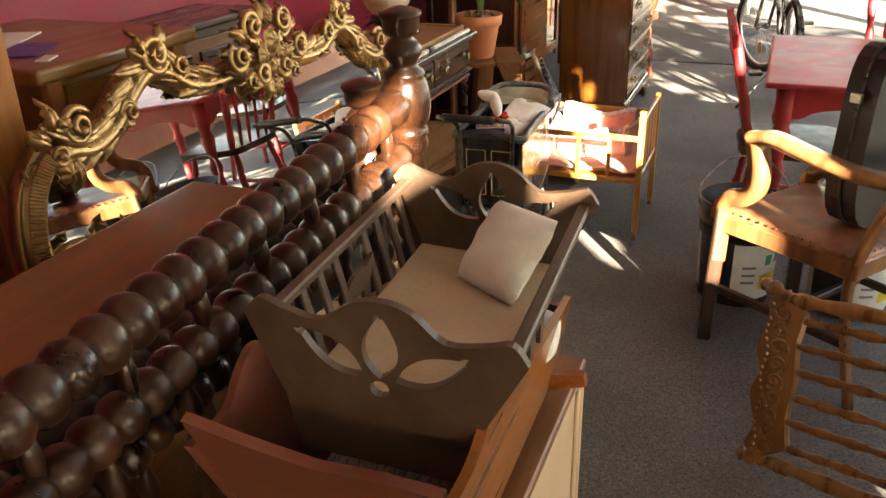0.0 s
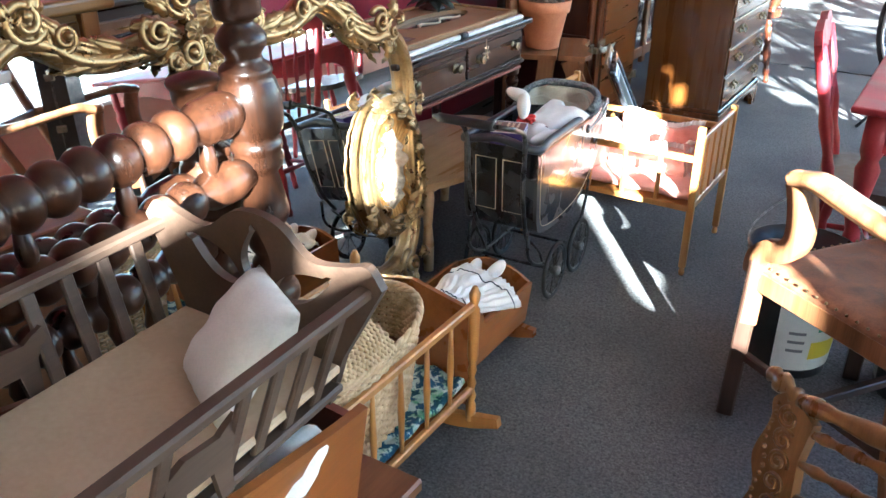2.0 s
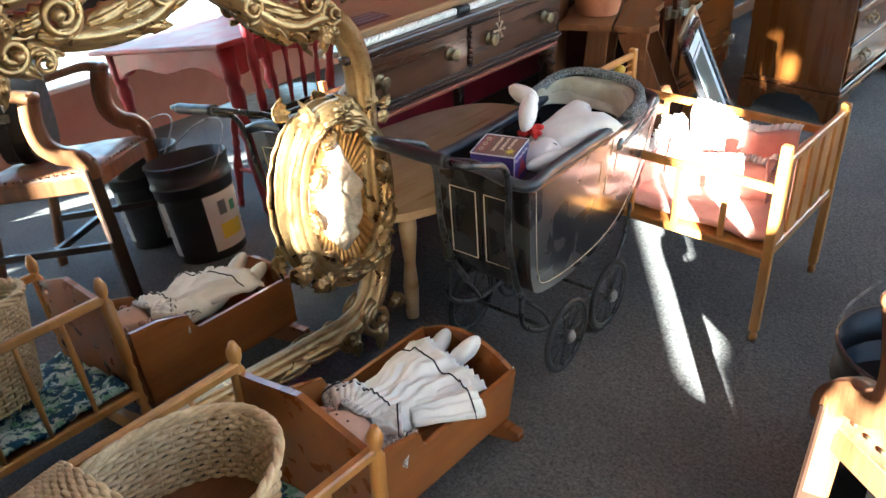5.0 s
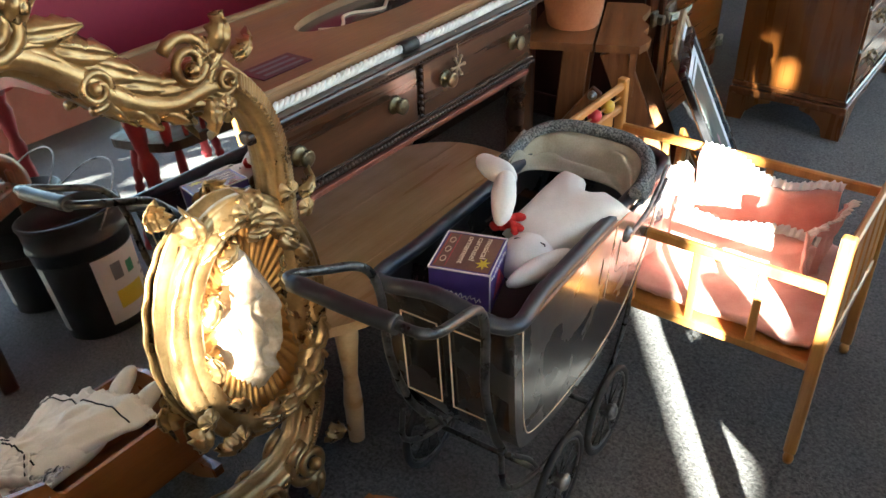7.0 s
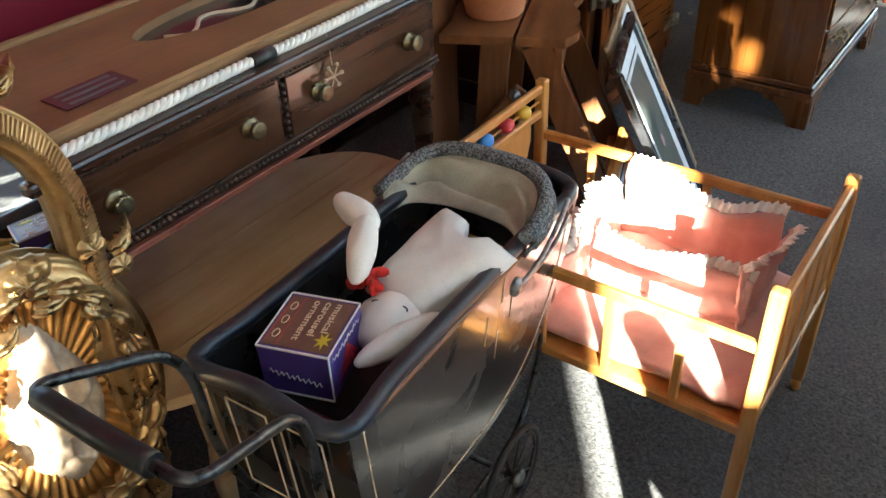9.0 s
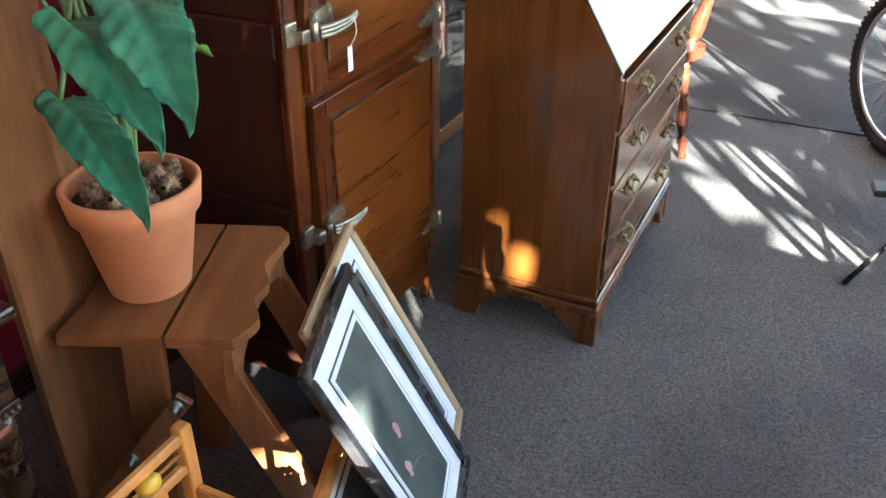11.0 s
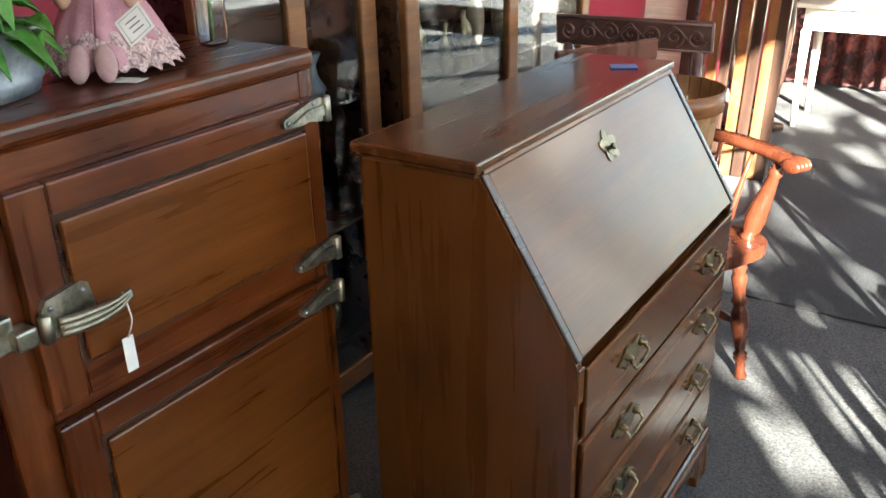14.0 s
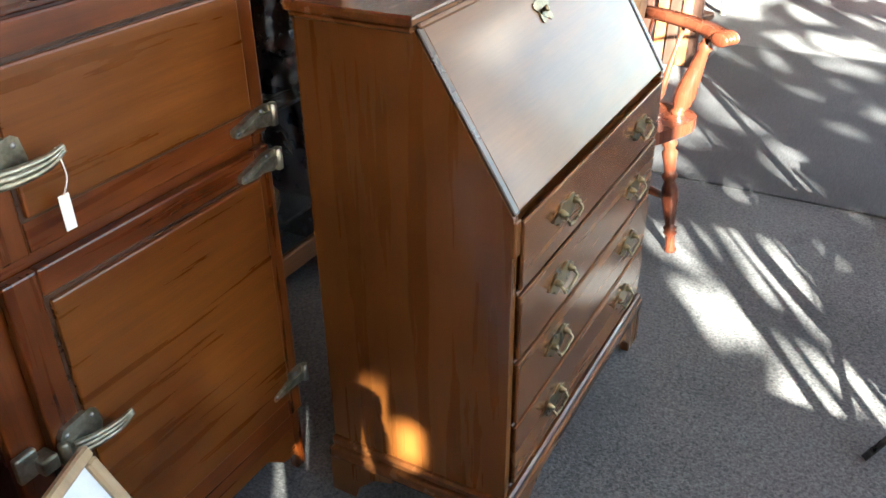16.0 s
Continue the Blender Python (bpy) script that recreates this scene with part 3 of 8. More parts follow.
        part("drawer_rail", box(B(), (xf - 0.03, y0 + 0.02, zs[i + 1] - 0.004), (xf + 0.002, y1 - 0.02, zs[i + 1] + 0.004), 0.001), M_DESK_Y, d)
    m = B()
    box(m, (xb - 0.006, y0 - 0.022, 0.098), (xf + 0.015, y1 + 0.022, 0.128), 0.006, segs=2)
    box(m, (xb - 0.003, y0 - 0.012, 0.128), (xf + 0.010, y1 + 0.012, 0.150), 0.005)
    part("base_moulding", m, M_DESK_Y, d)
    zf = Matrix(((1, 0, 0, 0), (0, 0, 1, 0), (0, 1, 0, 0), (0, 0, 0, 1)))
    for yy in (y0 - 0.02, y1 - 0.002):
        for x, sx in ((xf + 0.013, -1), (xb - 0.004, 1)):
            f = B()
            ogee_foot(f, Matrix.Translation((x, yy, 0)) @ zf @ Matrix.Diagonal((sx, 1, 1, 1)))
            part("bracket_foot", f, M_DESK, d)
    for y, sy in ((y0 + 0.003, 1), (y1 - 0.003, -1)):
        f = B()
        ogee_foot(f, Matrix.Translation((xf - 0.010, y, 0)) @ Matrix(((0, 0, 1, 0), (sy, 0, 0, 0), (0, 1, 0, 0), (0, 0, 0, 1))))
        part("bracket_foot", f, M_DESK, d)


slant_desk()


# ---- icebox ----
def strap_hinge(parent, y, z):
    """A cast wedge that narrows from the knuckle to a rounded screw lug, with a raised rib."""
    on_door = Matrix.Translation((-1.325, y, z)) @ Matrix(((0, 0, 1, 0), (1, 0, 0, 0), (0, 1, 0, 0), (0, 0, 0, 1)))
    lug = [(-0.080 + 0.009 * math.cos(a), -0.006 + 0.009 * math.sin(a)) for a in [math.radians(100 + 160 * i / 8) for i in range(9)]]
    out = lug + [(-0.045, -0.017), (-0.030, -0.014), (0.0, -0.020), (0.014, -0.018), (0.014, 0.018), (0.0, 0.021), (-0.022, 0.019)]
    h = slab(B(), out[::-1], 0.011, on_door, bevel=0.002)
    rib = [(-0.070, -0.008), (-0.040, -0.010), (0.006, -0.010), (0.006, 0.008), (-0.030, 0.007)]
    slab(h, rib[::-1], 0.006, on_door @ Matrix.Translation((0, 0, 0.010)), bevel=0.002)
    lathe(h, [(0.006, -0.022), (0.0085, -0.020), (0.0085, 0.020), (0.006, 0.022)], 12, pose(-1.313, y + 0.014, z))
    part("hinge", h, M_NICKEL, parent, "dull nickel strap hinge")
    for a, b in ((-0.079, -0.006), (-0.016, 0.014)):
        part("screw", lathe(B(), [(0.0045, 0), (0.0045, 0.0015), (0.001, 0.003)], 10, pose(-1.3145, y + a, z + b, 0, 90, 0)), M_STEEL, parent)


def latch(parent, y, z):
    """A keeper on the stile, a knuckle, a slanted plate and a ribbed lever that swings out."""
    h = box(B(), (-1.344, y - 0.120, z - 0.026), (-1.330, y - 0.082, z + 0.022), 0.004, segs=2)
    box(h, (-1.344, y - 0.092, z - 0.024), (-1.312, y - 0.062, z + 0.004), 0.004, segs=2)
    lathe(h, [(0.006, -0.026), (0.009, -0.023), (0.009, 0.012), (0.006, 0.015)], 12, pose(-1.312, y - 0.052, z))
    on_door = Matrix.Translation((-1.326, y, z)) @ Matrix(((0, 0, 1, 0), (1, 0, 0, 0), (0, 1, 0, 0), (0, 0, 0, 1)))
    slab(h, [(-0.052, -0.026), (0.018, -0.020), (0.024, 0.000), (0.018, 0.032), (0.008, 0.038), (-0.044, 0.030), (-0.052, 0.020)], 0.012, on_door, bevel=0.003)
    part("latch", h, M_NICKEL, parent, "worn nickel lever latch")
    lever = B()
    for k in (-0.0085, 0.0, 0.0085):
        run = spline([(-1.312, y - 0.034, z - 0.012 + k), (-1.298, y - 0.005, z - 0.010 + k), (-1.284, y + 0.032, z - 0.002 + 0.8 * k), (-1.276, y + 0.054, z + 0.012 + 0.4 * k)], 5)
        tube(lever, run, [0.0062 - 0.0026 * i / (len(run) - 1) for i in range(len(run))], 8)
    part("lever", lever, M_NICKEL, parent, "ribbed nickel lever")
    for a, b in ((-0.040, 0.018), (0.008, 0.024)):
        part("screw", lathe(B(), [(0.0045, 0), (0.0045, 0.0015), (0.001, 0.003)], 10, pose(-1.3145, y + a, z + b, 0, 90, 0)), M_STEEL, parent)


def icebox():
    d = thing("icebox", pose(0, 0, 0), "antique dark oak icebox with two panelled doors and nickel latches", "icebox")
    xf, xb, y0, y1, zt = -1.345, -1.87, 4.045, 4.676, 1.235
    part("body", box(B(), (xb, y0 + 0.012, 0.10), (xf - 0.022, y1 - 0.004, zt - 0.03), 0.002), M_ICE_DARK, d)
    top = box(B(), (xb - 0.01, y0 - 0.012, zt - 0.03), (xf + 0.008, y1 + 0.006, zt + 0.004), 0.015, segs=4)
    part("top", top, M_ICE_RAIL, d, "dark polished wooden top")
    for a, b in ((y0, y0 + 0.062), (y1 - 0.03, y1)):
        part("stile", box(B(), (xf - 0.022, a, 0.0), (xf, b, zt - 0.03), 0.006, segs=2), M_ICE_Z, d)
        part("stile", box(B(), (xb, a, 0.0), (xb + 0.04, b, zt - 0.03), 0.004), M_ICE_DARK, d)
    for a, b in ((1.150, zt - 0.03), (0.815, 0.850), (0.13, 0.19)):
        part("rail", box(B(), (xf - 0.022, y0 + 0.062, a), (xf, y1 - 0.03, b), 0.003), M_ICE_RAIL, d)
    sk = [(0, 0.05), (0.06, 0.055), (0.10, 0.10), (0.45, 0.10), (0.50, 0.055), (0.563, 0.05), (0.563, 0.13), (0, 0.13)]
    part("apron", slab(B(), sk, 0.018, Matrix.Translation((xf - 0.02, y0 + 0.062, 0)) @ Matrix(((0, 0, 1, 0), (1, 0, 0, 0), (0, 1, 0, 0), (0, 0, 0, 1)))), M_ICE, d)
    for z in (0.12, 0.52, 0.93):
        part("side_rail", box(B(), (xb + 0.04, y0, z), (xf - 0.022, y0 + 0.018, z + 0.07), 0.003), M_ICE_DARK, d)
    for z0, z1, lz, hz in ((0.848, 1.160, 0.985, (1.140, 0.880)), (0.19, 0.822, 0.53, (0.792, 0.285))):
        ya, yb = y0 + 0.055, y1 - 0.012
        dd = part("door", box(B(), (xf, ya + 0.004, z0 + 0.004), (xf + 0.017, yb - 0.004, z1 - 0.004), 0.002), M_ICE_DARK, d)
        for a, b in ((ya, ya + 0.056), (yb - 0.040, yb)):
            part("door_stile", box(B(), (xf + 0.001, a, z0), (xf + 0.0205, b, z1), 0.004, segs=2), M_ICE_Z, dd)
        for a, b in ((z0, z0 + 0.052), (z1 - 0.047, z1)):
            part("door_rail", box(B(), (xf + 0.001, ya + 0.0565, a), (xf + 0.020, yb - 0.0405, b), 0.004, segs=2), M_ICE_RAIL, dd)
        part("door_panel", box(B(), (xf + 0.018, y0 + 0.115, z0 + 0.055), (xf + 0.030, y1 - 0.055, z1 - 0.05), 0.004, segs=2), M_ICE, dd, "raised reddish oak panel")
        part("panel_groove", box(B(), (xf + 0.016, y0 + 0.108, z0 + 0.048), (xf + 0.0215, y1 - 0.048, z1 - 0.043), 0.001), M_WALNUT, dd)
        latch(dd, y0 + 0.115, lz)
        for z in hz:
            strap_hinge(dd, y1 - 0.018, z)
    tag = B()
    tube(tag, spline([(-1.280, 4.203, 1.0), (-1.275, 4.206, 0.96), (-1.292, 4.206, 0.925)], 5), 0.0012, 5)
    box(tag, (-1.295, 4.197, 0.872), (-1.293, 4.215, 0.926), 0.0005)
    tagged(part("price_tag", tag, M_PAPER), "small white paper price tag on a string", "price tag")


icebox()


# ---- sideboard (server) ----
def server():
    d = thing("sideboard", pose(0, 0, 0), "dark walnut sideboard with beaded drawers and brass knobs", "sideboard")
    xf, xb, y0, y1 = -1.345, -1.80, 2.375, 3.325
    part("top", box(B(), (xb, y0 - 0.02, 0.775), (xf + 0.025, y1 + 0.02, 0.797), 0.006, segs=2), M_WALNUT, d)
    part("case", box(B(), (xb + 0.01, y0, 0.60), (xf - 0.012, y1, 0.775), 0.002), M_WALNUT, d)
    for a, b in ((2.405, 2.842), (2.862, 3.295)):
        dr = part("drawer", box(B(), (xf - 0.014, a, 0.635), (xf, b, 0.755), 0.003), M_DRAWER, d, "walnut drawer front")
        for y in ((a + b) / 2 - 0.14, (a + b) / 2 + 0.14):
            k = B()
            lathe(k, [(0.019, 0), (0.020, 0.004), (0.015, 0.006), (0.008, 0.010), (0.008, 0.016), (0.016, 0.020), (0.017, 0.026), (0.012, 0.028), (0.007, 0.027), (0.003, 0.029)], 20, pose(xf, y, 0.70, 0, 90, 0))
            part("knob", k, M_BRASS, dr, "round ringed brass knob")
    for z in (0.765, 0.622):
        bead = B()
        n = 84
        for i in range(n):
            y = y0 + 0.01 + (y1 - y0 - 0.02) * i / (n - 1)
            bmesh.ops.create_icosphere(bead, subdivisions=1, radius=0.0062, matrix=Matrix.Translation((xf + 0.001, y, z)))
        part("beading", bead, M_WALNUT, d, "row of small turned beads", smooth=True)
        part("moulding", box(B(), (xf - 0.012, y0, z - 0.010), (xf - 0.002, y1, z + 0.010), 0.002), M_WALNUT, d)
    for y in (2.852,):
        bead = B()
        for i in range(8):
            bmesh.ops.create_icosphere(bead, subdivisions=1, radius=0.0062, matrix=Matrix.Translation((xf + 0.001, y, 0.643 + i * 0.0145)))
        part("beading", bead, M_WALNUT, d, smooth=True)
    part("lower_rail", box(B(), (xf - 0.010, y0 + 0.03, 0.594), (xf + 0.004, y1 - 0.03, 0.606), 0.002), M_REDWOOD, d, "thin reddish moulding under the drawers")
    prof = [(0.028, 0), (0.026, 0.02), (0.014, 0.06), (0.020, 0.10), (0.016, 0.14), (0.020, 0.5), (0.026, 0.80), (0.020, 0.84), (0.030, 0.87), (0.022, 0.90), (0.028, 0.94), (0.028, 1.0)]
    for x in (xf - 0.035, xb + 0.04):
        for y in (y0 + 0.03, y1 - 0.03):
            part("leg", turned(B(), (x, y, 0.0), (x, y, 0.61), prof), M_WALNUT, d)
    part("stretcher", box(B(), (xb + 0.025, y0 + 0.04, 0.13), (xb + 0.055, y1 - 0.04, 0.155), 0.004), M_WALNUT, d)
    # the pale board that lies on it
    g = thing("wooden_sign_board", pose(0, 0, 0), "pale brown moulded wooden board with an oval dark window, lying flat", "board")
    ov = [(-1.58 + 0.075 * math.cos(a), 2.98 + 0.24 * math.sin(a)) for a in [2 * math.pi * i / 40 for i in range(40)]]
    out = [(-1.765, 2.40), (-1.372, 2.40), (-1.372, 3.30), (-1.765, 3.30)]
    b = B()
    slab(b, out, 0.022, Matrix.Translation((0, 0, 0.798)), [ov])
    part("board", b, M_SERVER_TOP, g)
    e = B()
    for x in (-1.380, -1.757):
        box(e, (x - 0.010, 2.40, 0.818), (x + 0.010, 3.30, 0.830), 0.004)
    box(e, (-1.757, 3.28, 0.818), (-1.380, 3.30, 0.8295), 0.004)
    part("moulded_edge", e, M_SERVER_TOP, g)
    w = B()
    slab(w, [((p[0] + 1.58) * 0.99 - 1.58, (p[1] - 2.98) * 0.99 + 2.98) for p in ov], 0.003, Matrix.Translation((0, 0, 0.801)))
    part("oval_window", w, M_GLASS_DARK, g, "dark oval window with pale writing")
    pl = B()
    box(pl, (-1.50, 2.50, 0.8205), (-1.43, 2.63, 0.823), 0.001)
    part("label_plate", pl, M_MAROON, g, "dark maroon printed label")
    ink = B()
    for k in range(3):
        box(ink, (-1.488 + k * 0.02, 2.515, 0.8232), (-1.480 + k * 0.02, 2.615, 0.8238), 0)
    part("printed_bars", ink, M_GREY_INK, g)
    sc = B()
    pts = [(-1.58 + 0.025 * math.sin(i * 1.35) * (1.3 if i in (1, 2, 9) else 0.8), 2.80 + i * 0.033, 0.8055) for i in range(12)]
    tube(sc, spline(pts, 5), 0.004, 6)
    part("script_stroke", sc, M_CREAM_INK, g, "faded cream brush script")
    rp = B()
    n = 420
    for ph in (0, 2.094, 4.189):
        tube(rp, [(-1.352 + 0.0045 * math.cos(i * 0.33 + ph) + 0.002 * math.sin(i * 0.03), 2.40 + 0.90 * i / n, 0.806 + 0.0045 * math.sin(i * 0.33 + ph)) for i in range(n + 1)], 0.0058, 6)
    tagged(part("rope", rp, M_ROPE), "thick white twisted rope along the sideboard edge", "rope")
    tape = B()
    lathe(tape, [(0.013, 0), (0.013, 0.05)], 14, pose(-1.352, 2.80, 0.806, -90, 0, 0))
    tagged(part("tape", tape, M_PLASTIC_BLACK), "black tape wrapped round the white rope", "tape")
    orn = B()
    tube(orn, [(-1.335, 2.97, 0.80), (-1.330, 2.97, 0.76), (-1.330, 2.97, 0.742)], 0.0012, 5)
    for k in range(6):
        a = math.pi * k / 3
        beam(orn, (-1.329, 2.97, 0.72), (-1.329, 2.97 + 0.022 * math.cos(a), 0.72 + 0.022 * math.sin(a)), 0.005, 0.003, 0.0005)
        bmesh.ops.create_icosphere(orn, subdivisions=1, radius=0.005, matrix=Matrix.Translation((-1.329, 2.97 + 0.023 * math.cos(a), 0.72 + 0.023 * math.sin(a))))
    tagged(part("snowflake_ornament", orn, M_IVORY), "small cream snowflake ornament on a string", "ornament")


server()


# ---- gilt mirror ----
def spiral(bm, c, r, turns, start, hand, thick, proud=0.0):
    """A volute: a tapering scroll that rises towards its eye."""
    n = int(18 * turns)
    pts, rad = [], []
    for i in range(n + 1):
        f = i / n
        a = start + hand * 2 * math.pi * turns * f
        rr = r * (1 - 0.80 * f)
        pts.append((c[0] + proud * (0.3 + 0.7 * f), c[1] + rr * math.cos(a), c[2] + rr * math.sin(a)))
        rad.append(thick * (1.0 - 0.35 * f))
    tube(bm, pts, rad, 8)
    bmesh.ops.create_icosphere(bm, subdivisions=2, radius=thick * 1.25, matrix=Matrix.Translation(pts[-1]))


def acanthus(bm, c, ang, length, width, proud, lobes=4, bend=0.3):
    """A carved leaf with a deep midrib, lobed edges and a curled tip, lying in the mirror's plane."""
    d = Vector((0, math.cos(ang), math.sin(ang)))
    s = Vector((0, -math.sin(ang), math.cos(ang)))

    def f(u, v):
        q = (v - 0.5) * 2
        w = width * (math.sin(math.pi * min(1, 0.16 + u * 0.84)) ** 0.6) * (1 - 0.22 * abs(math.cos(math.pi * lobes * u)))
        lift = proud * (0.25 + 0.75 * math.sin(math.pi * min(1.0, u * 0.8 + 0.12))) * (1 - 0.75 * q * q) - 0.30 * proud * math.exp(-(q * 5) ** 2)
        return Vector(c) + d * (length * u) + s * (q * w + bend * length * u * u) + Vector((lift + 0.15 * proud * math.cos(math.pi * 2 * lobes * u) * abs(q), 0, 0))
    sheet(bm, f, 18, 10, 0.004)


def rosette(bm, c, r):
    """A flower of five rounded petals round a button."""
    def f(u, v):
        a = 2 * math.pi * u
        rr = r * v * (0.80 + 0.22 * abs(math.cos(2.5 * a)) ** 0.7)
        h = r * (0.10 + 0.34 * math.sin(math.pi * min(1.0, v * 1.05)) * (0.45 + 0.55 * abs(math.cos(2.5 * a))) + 0.42 * math.exp(-(v * 4.2) ** 2))
        return Vector((c[0] - 0.2 * r + h, c[1] + rr * math.cos(a), c[2] + rr * math.sin(a)))
    sheet(bm, f, 40, 10)


def gilt_mirror():
    d = thing("gilt_mirror", pose(-1.262, 1.49, 0.0, -3.3, -5.7, 0), "large ornate gilt mirror with scrolled crest, leaning back on the carpet", "mirror")
    half = [(0, 1.045), (0.10, 1.040), (0.21, 1.022), (0.32, 1.030), (0.40, 1.072), (0.47, 1.082), (0.54, 1.042), (0.61, 0.985), (0.68, 0.958), (0.740, 0.966), (0.795, 0.955), (0.848, 0.900), (0.874, 0.820), (0.876, 0.740), (0.870, 0.650), (0.870, 0.50), (0.872, 0.37), (0.862, 0.275), (0.82, 0.195), (0.74, 0.150), (0.60, 0.146), (0.30, 0.15), (0, 0.15)]
    line = [(0, u, z) for u, z in half] + [(0, -u, z) for u, z in half[-2:0:-1]]
    pts = spline(line, 6, True)
    inner = [(p.y * 0.985, p.z) for p in pts]
    part("mirror_glass", slab(B(), inner, 0.006, Matrix(((0, 0, 1, 0), (1, 0, 0, 0), (0, 1, 0, 0), (0, 0, 0, 1)))), M_MIRROR, d, "silvered mirror glass")
    sec = [(-0.030, 0.006), (-0.029, 0.014), (-0.024, 0.018), (-0.020, 0.014), (-0.014, 0.020), (0.000, 0.040), (0.014, 0.048), (0.026, 0.046), (0.034, 0.036), (0.036, 0.026), (0.042, 0.028), (0.046, 0.018), (0.046, -0.02), (-0.02, -0.02)]
    part("moulding", sweep(B(), pts, sec, scale=[0.78 if 0.60 < p.z < 0.95 and abs(p.y) > 0.6 else 0.9 for p in pts]), M_GOLD, d)
    rim = B()
    n = len(pts)
    for i in range(n):
        p, q = pts[i], pts[(i + 1) % n]
        if not (p.z < 0.95 and abs(p.y) > 0.60):
            continue
        o = (q - p).normalized().cross(Vector((1, 0, 0)))
        for k in (0.25, 0.75):
            r = p.lerp(q, k) + o * 0.004
            beam(rim, r + Vector((0.030, 0, 0)) - o * 0.016, r + Vector((0.048, 0, 0)) + o * 0.012, 0.008, 0.012, 0.003, (1, 0, 0))
    tagged(part("gadroon_edge", rim, M_GOLD, d, "row of small gilt flutes"), kind="stuff")
    for s in (1, -1):
        def side(a):
            return math.radians(a if s > 0 else 180 - a)
        # foliage that runs along the swept top rail, leaf over leaf
        o = B()
        run = [p for p in spline([(0, s * u, z) for u, z in half[2:10]], 5)]
        for i, p in enumerate(run[:-1]):
            if i % 3:
                continue
            t = run[i + 1] - p
            a = math.atan2(t.z, t.y)
            for off, lean, w in ((0.008, 0.16, 0.026), (-0.008, -0.16, 0.024)):
                nrm = Vector((0, -math.sin(a), math.cos(a))) * off
                acanthus(o, (0.026, p.y + nrm.y, p.z + nrm.z), a + lean, 0.100, w, 0.022, 4, 0.10 if off > 0 else -0.10)
        part("leaf_band", o, M_GOLD, d, "overlapping carved gilt leaves", smooth=True)
        for u, z, r, st, hand in ((0.445, 1.110, 0.048, 200, 1), (0.365, 1.068, 0.034, 20, -1), (0.715, 0.998, 0.042, 150, -1), (0.775, 0.955, 0.028, 90, 1), (0.56, 1.00, 0.030, 250, 1), (0.80, 0.165, 0.050, 90, 1), (0.70, 0.150, 0.036, 0, -1)):
            part("volute", (lambda b: (spiral(b, (0.030, s * u, z), r, 1.7, side(st), s * hand, r * 0.24, 0.024), b)[1])(B()), M_GOLD, d, smooth=True)
        for u, z, r in ((0.745, 1.005, 0.026), (0.765, 0.915, 0.026), (0.865, 0.735, 0.024), (0.90, 0.690, 0.020), (0.42, 1.135, 0.024)):
            b = B()
            rosette(b, (0.046, s * u, z), r)
            part("rosette", b, M_GOLD, d, smooth=True)
        for u, z, a, ln, w in ((0.43, 1.115, 100, 0.058, 0.026), (0.475, 1.11, 55, 0.050, 0.020), (0.77, 1.005, 62, 0.055, 0.024), (0.80, 0.985, 20, 0.048, 0.020), (0.745, 0.935, 255, 0.055, 0.022), (0.89, 0.715, 20, 0.045, 0.020), (0.82, 0.145, 250, 0.075, 0.034), (0.86, 0.20, -40, 0.060, 0.026), (0.72, 0.15, 262, 0.060, 0.026), (0.66, 0.15, 165, 0.12, 0.030), (0.57, 0.15, 172, 0.11, 0.026)):
            b = B()
            acanthus(b, (0.036, s * u, z), side(a), ln, w, 0.024, 3, 0.2 * s)
            part("leaf", b, M_GOLD, d, smooth=True)
        # oval medallion with a broad swept leaf on its inner side
        cy, cz = s * 0.752, 0.525
        oval = [Vector((0.02, cy + 0.140 * math.cos(a), cz + 0.205 * math.sin(a))) for a in [-2 * math.pi * i / 64 for i in range(64)]]
        msec = [(-0.034, 0.0), (-0.033, 0.012), (-0.029, 0.016), (-0.025, 0.013), (-0.018, 0.022), (-0.006, 0.031), (0.008, 0.033), (0.018, 0.027), (0.025, 0.014), (0.026, -0.01)]
        m = part("medallion", sweep(B(), oval, msec), M_GOLD, d, "oval gilt medallion with a raised rim")
        pl = B()

        def dish(u, v, cy=cy, cz=cz):
            a, r = 2 * math.pi * u, v
            return Vector((0.030 - 0.020 * (1 - r * r) + 0.0035 * math.sin(44 * a) * r, cy + 0.112 * r * math.cos(a), cz + 0.178 * r * math.sin(a)))
        sheet(pl, dish, 176, 8)
        part("dished_ground", pl, M_GILT_RED, m, "ribbed orange-gold ground", smooth=True)

        def swept(u, v, cy=cy, cz=cz, s=s):
            a = math.radians(-66 + 132 * u)
            wd = 0.052 * math.sin(math.pi * (0.07 + 0.86 * u)) ** 0.7
            r = (v - 0.5) * wd
            h = 0.022 * (1 - (2 * v - 1) ** 2) + 0.010 * math.exp(-((v - 0.92) * 9) ** 2) + 0.0025 * math.sin(u * 60) * v * v
            return Vector((0.030 + h, cy - s * (0.160 + r) * math.cos(a), cz + (0.226 + r) * math.sin(a)))
        part("swept_leaf", sheet(B(), swept, 60, 12, 0.006), M_GOLD, m, "broad smooth gilt leaf edge", smooth=True)
        orn = B()
        for k in range(20):
            a = 2 * math.pi * k / 20
            if s * math.cos(a) > -0.45:
                acanthus(orn, (0.040, cy + 0.136 * math.cos(a), cz + 0.200 * math.sin(a)), a + 1.45, 0.060, 0.020, 0.026, 4, 0.32)
            if k % 2:
                acanthus(orn, (0.050, cy + 0.118 * math.cos(a), cz + 0.176 * math.sin(a)), a - 2.0, 0.052, 0.018, 0.020, 3, 0.3)
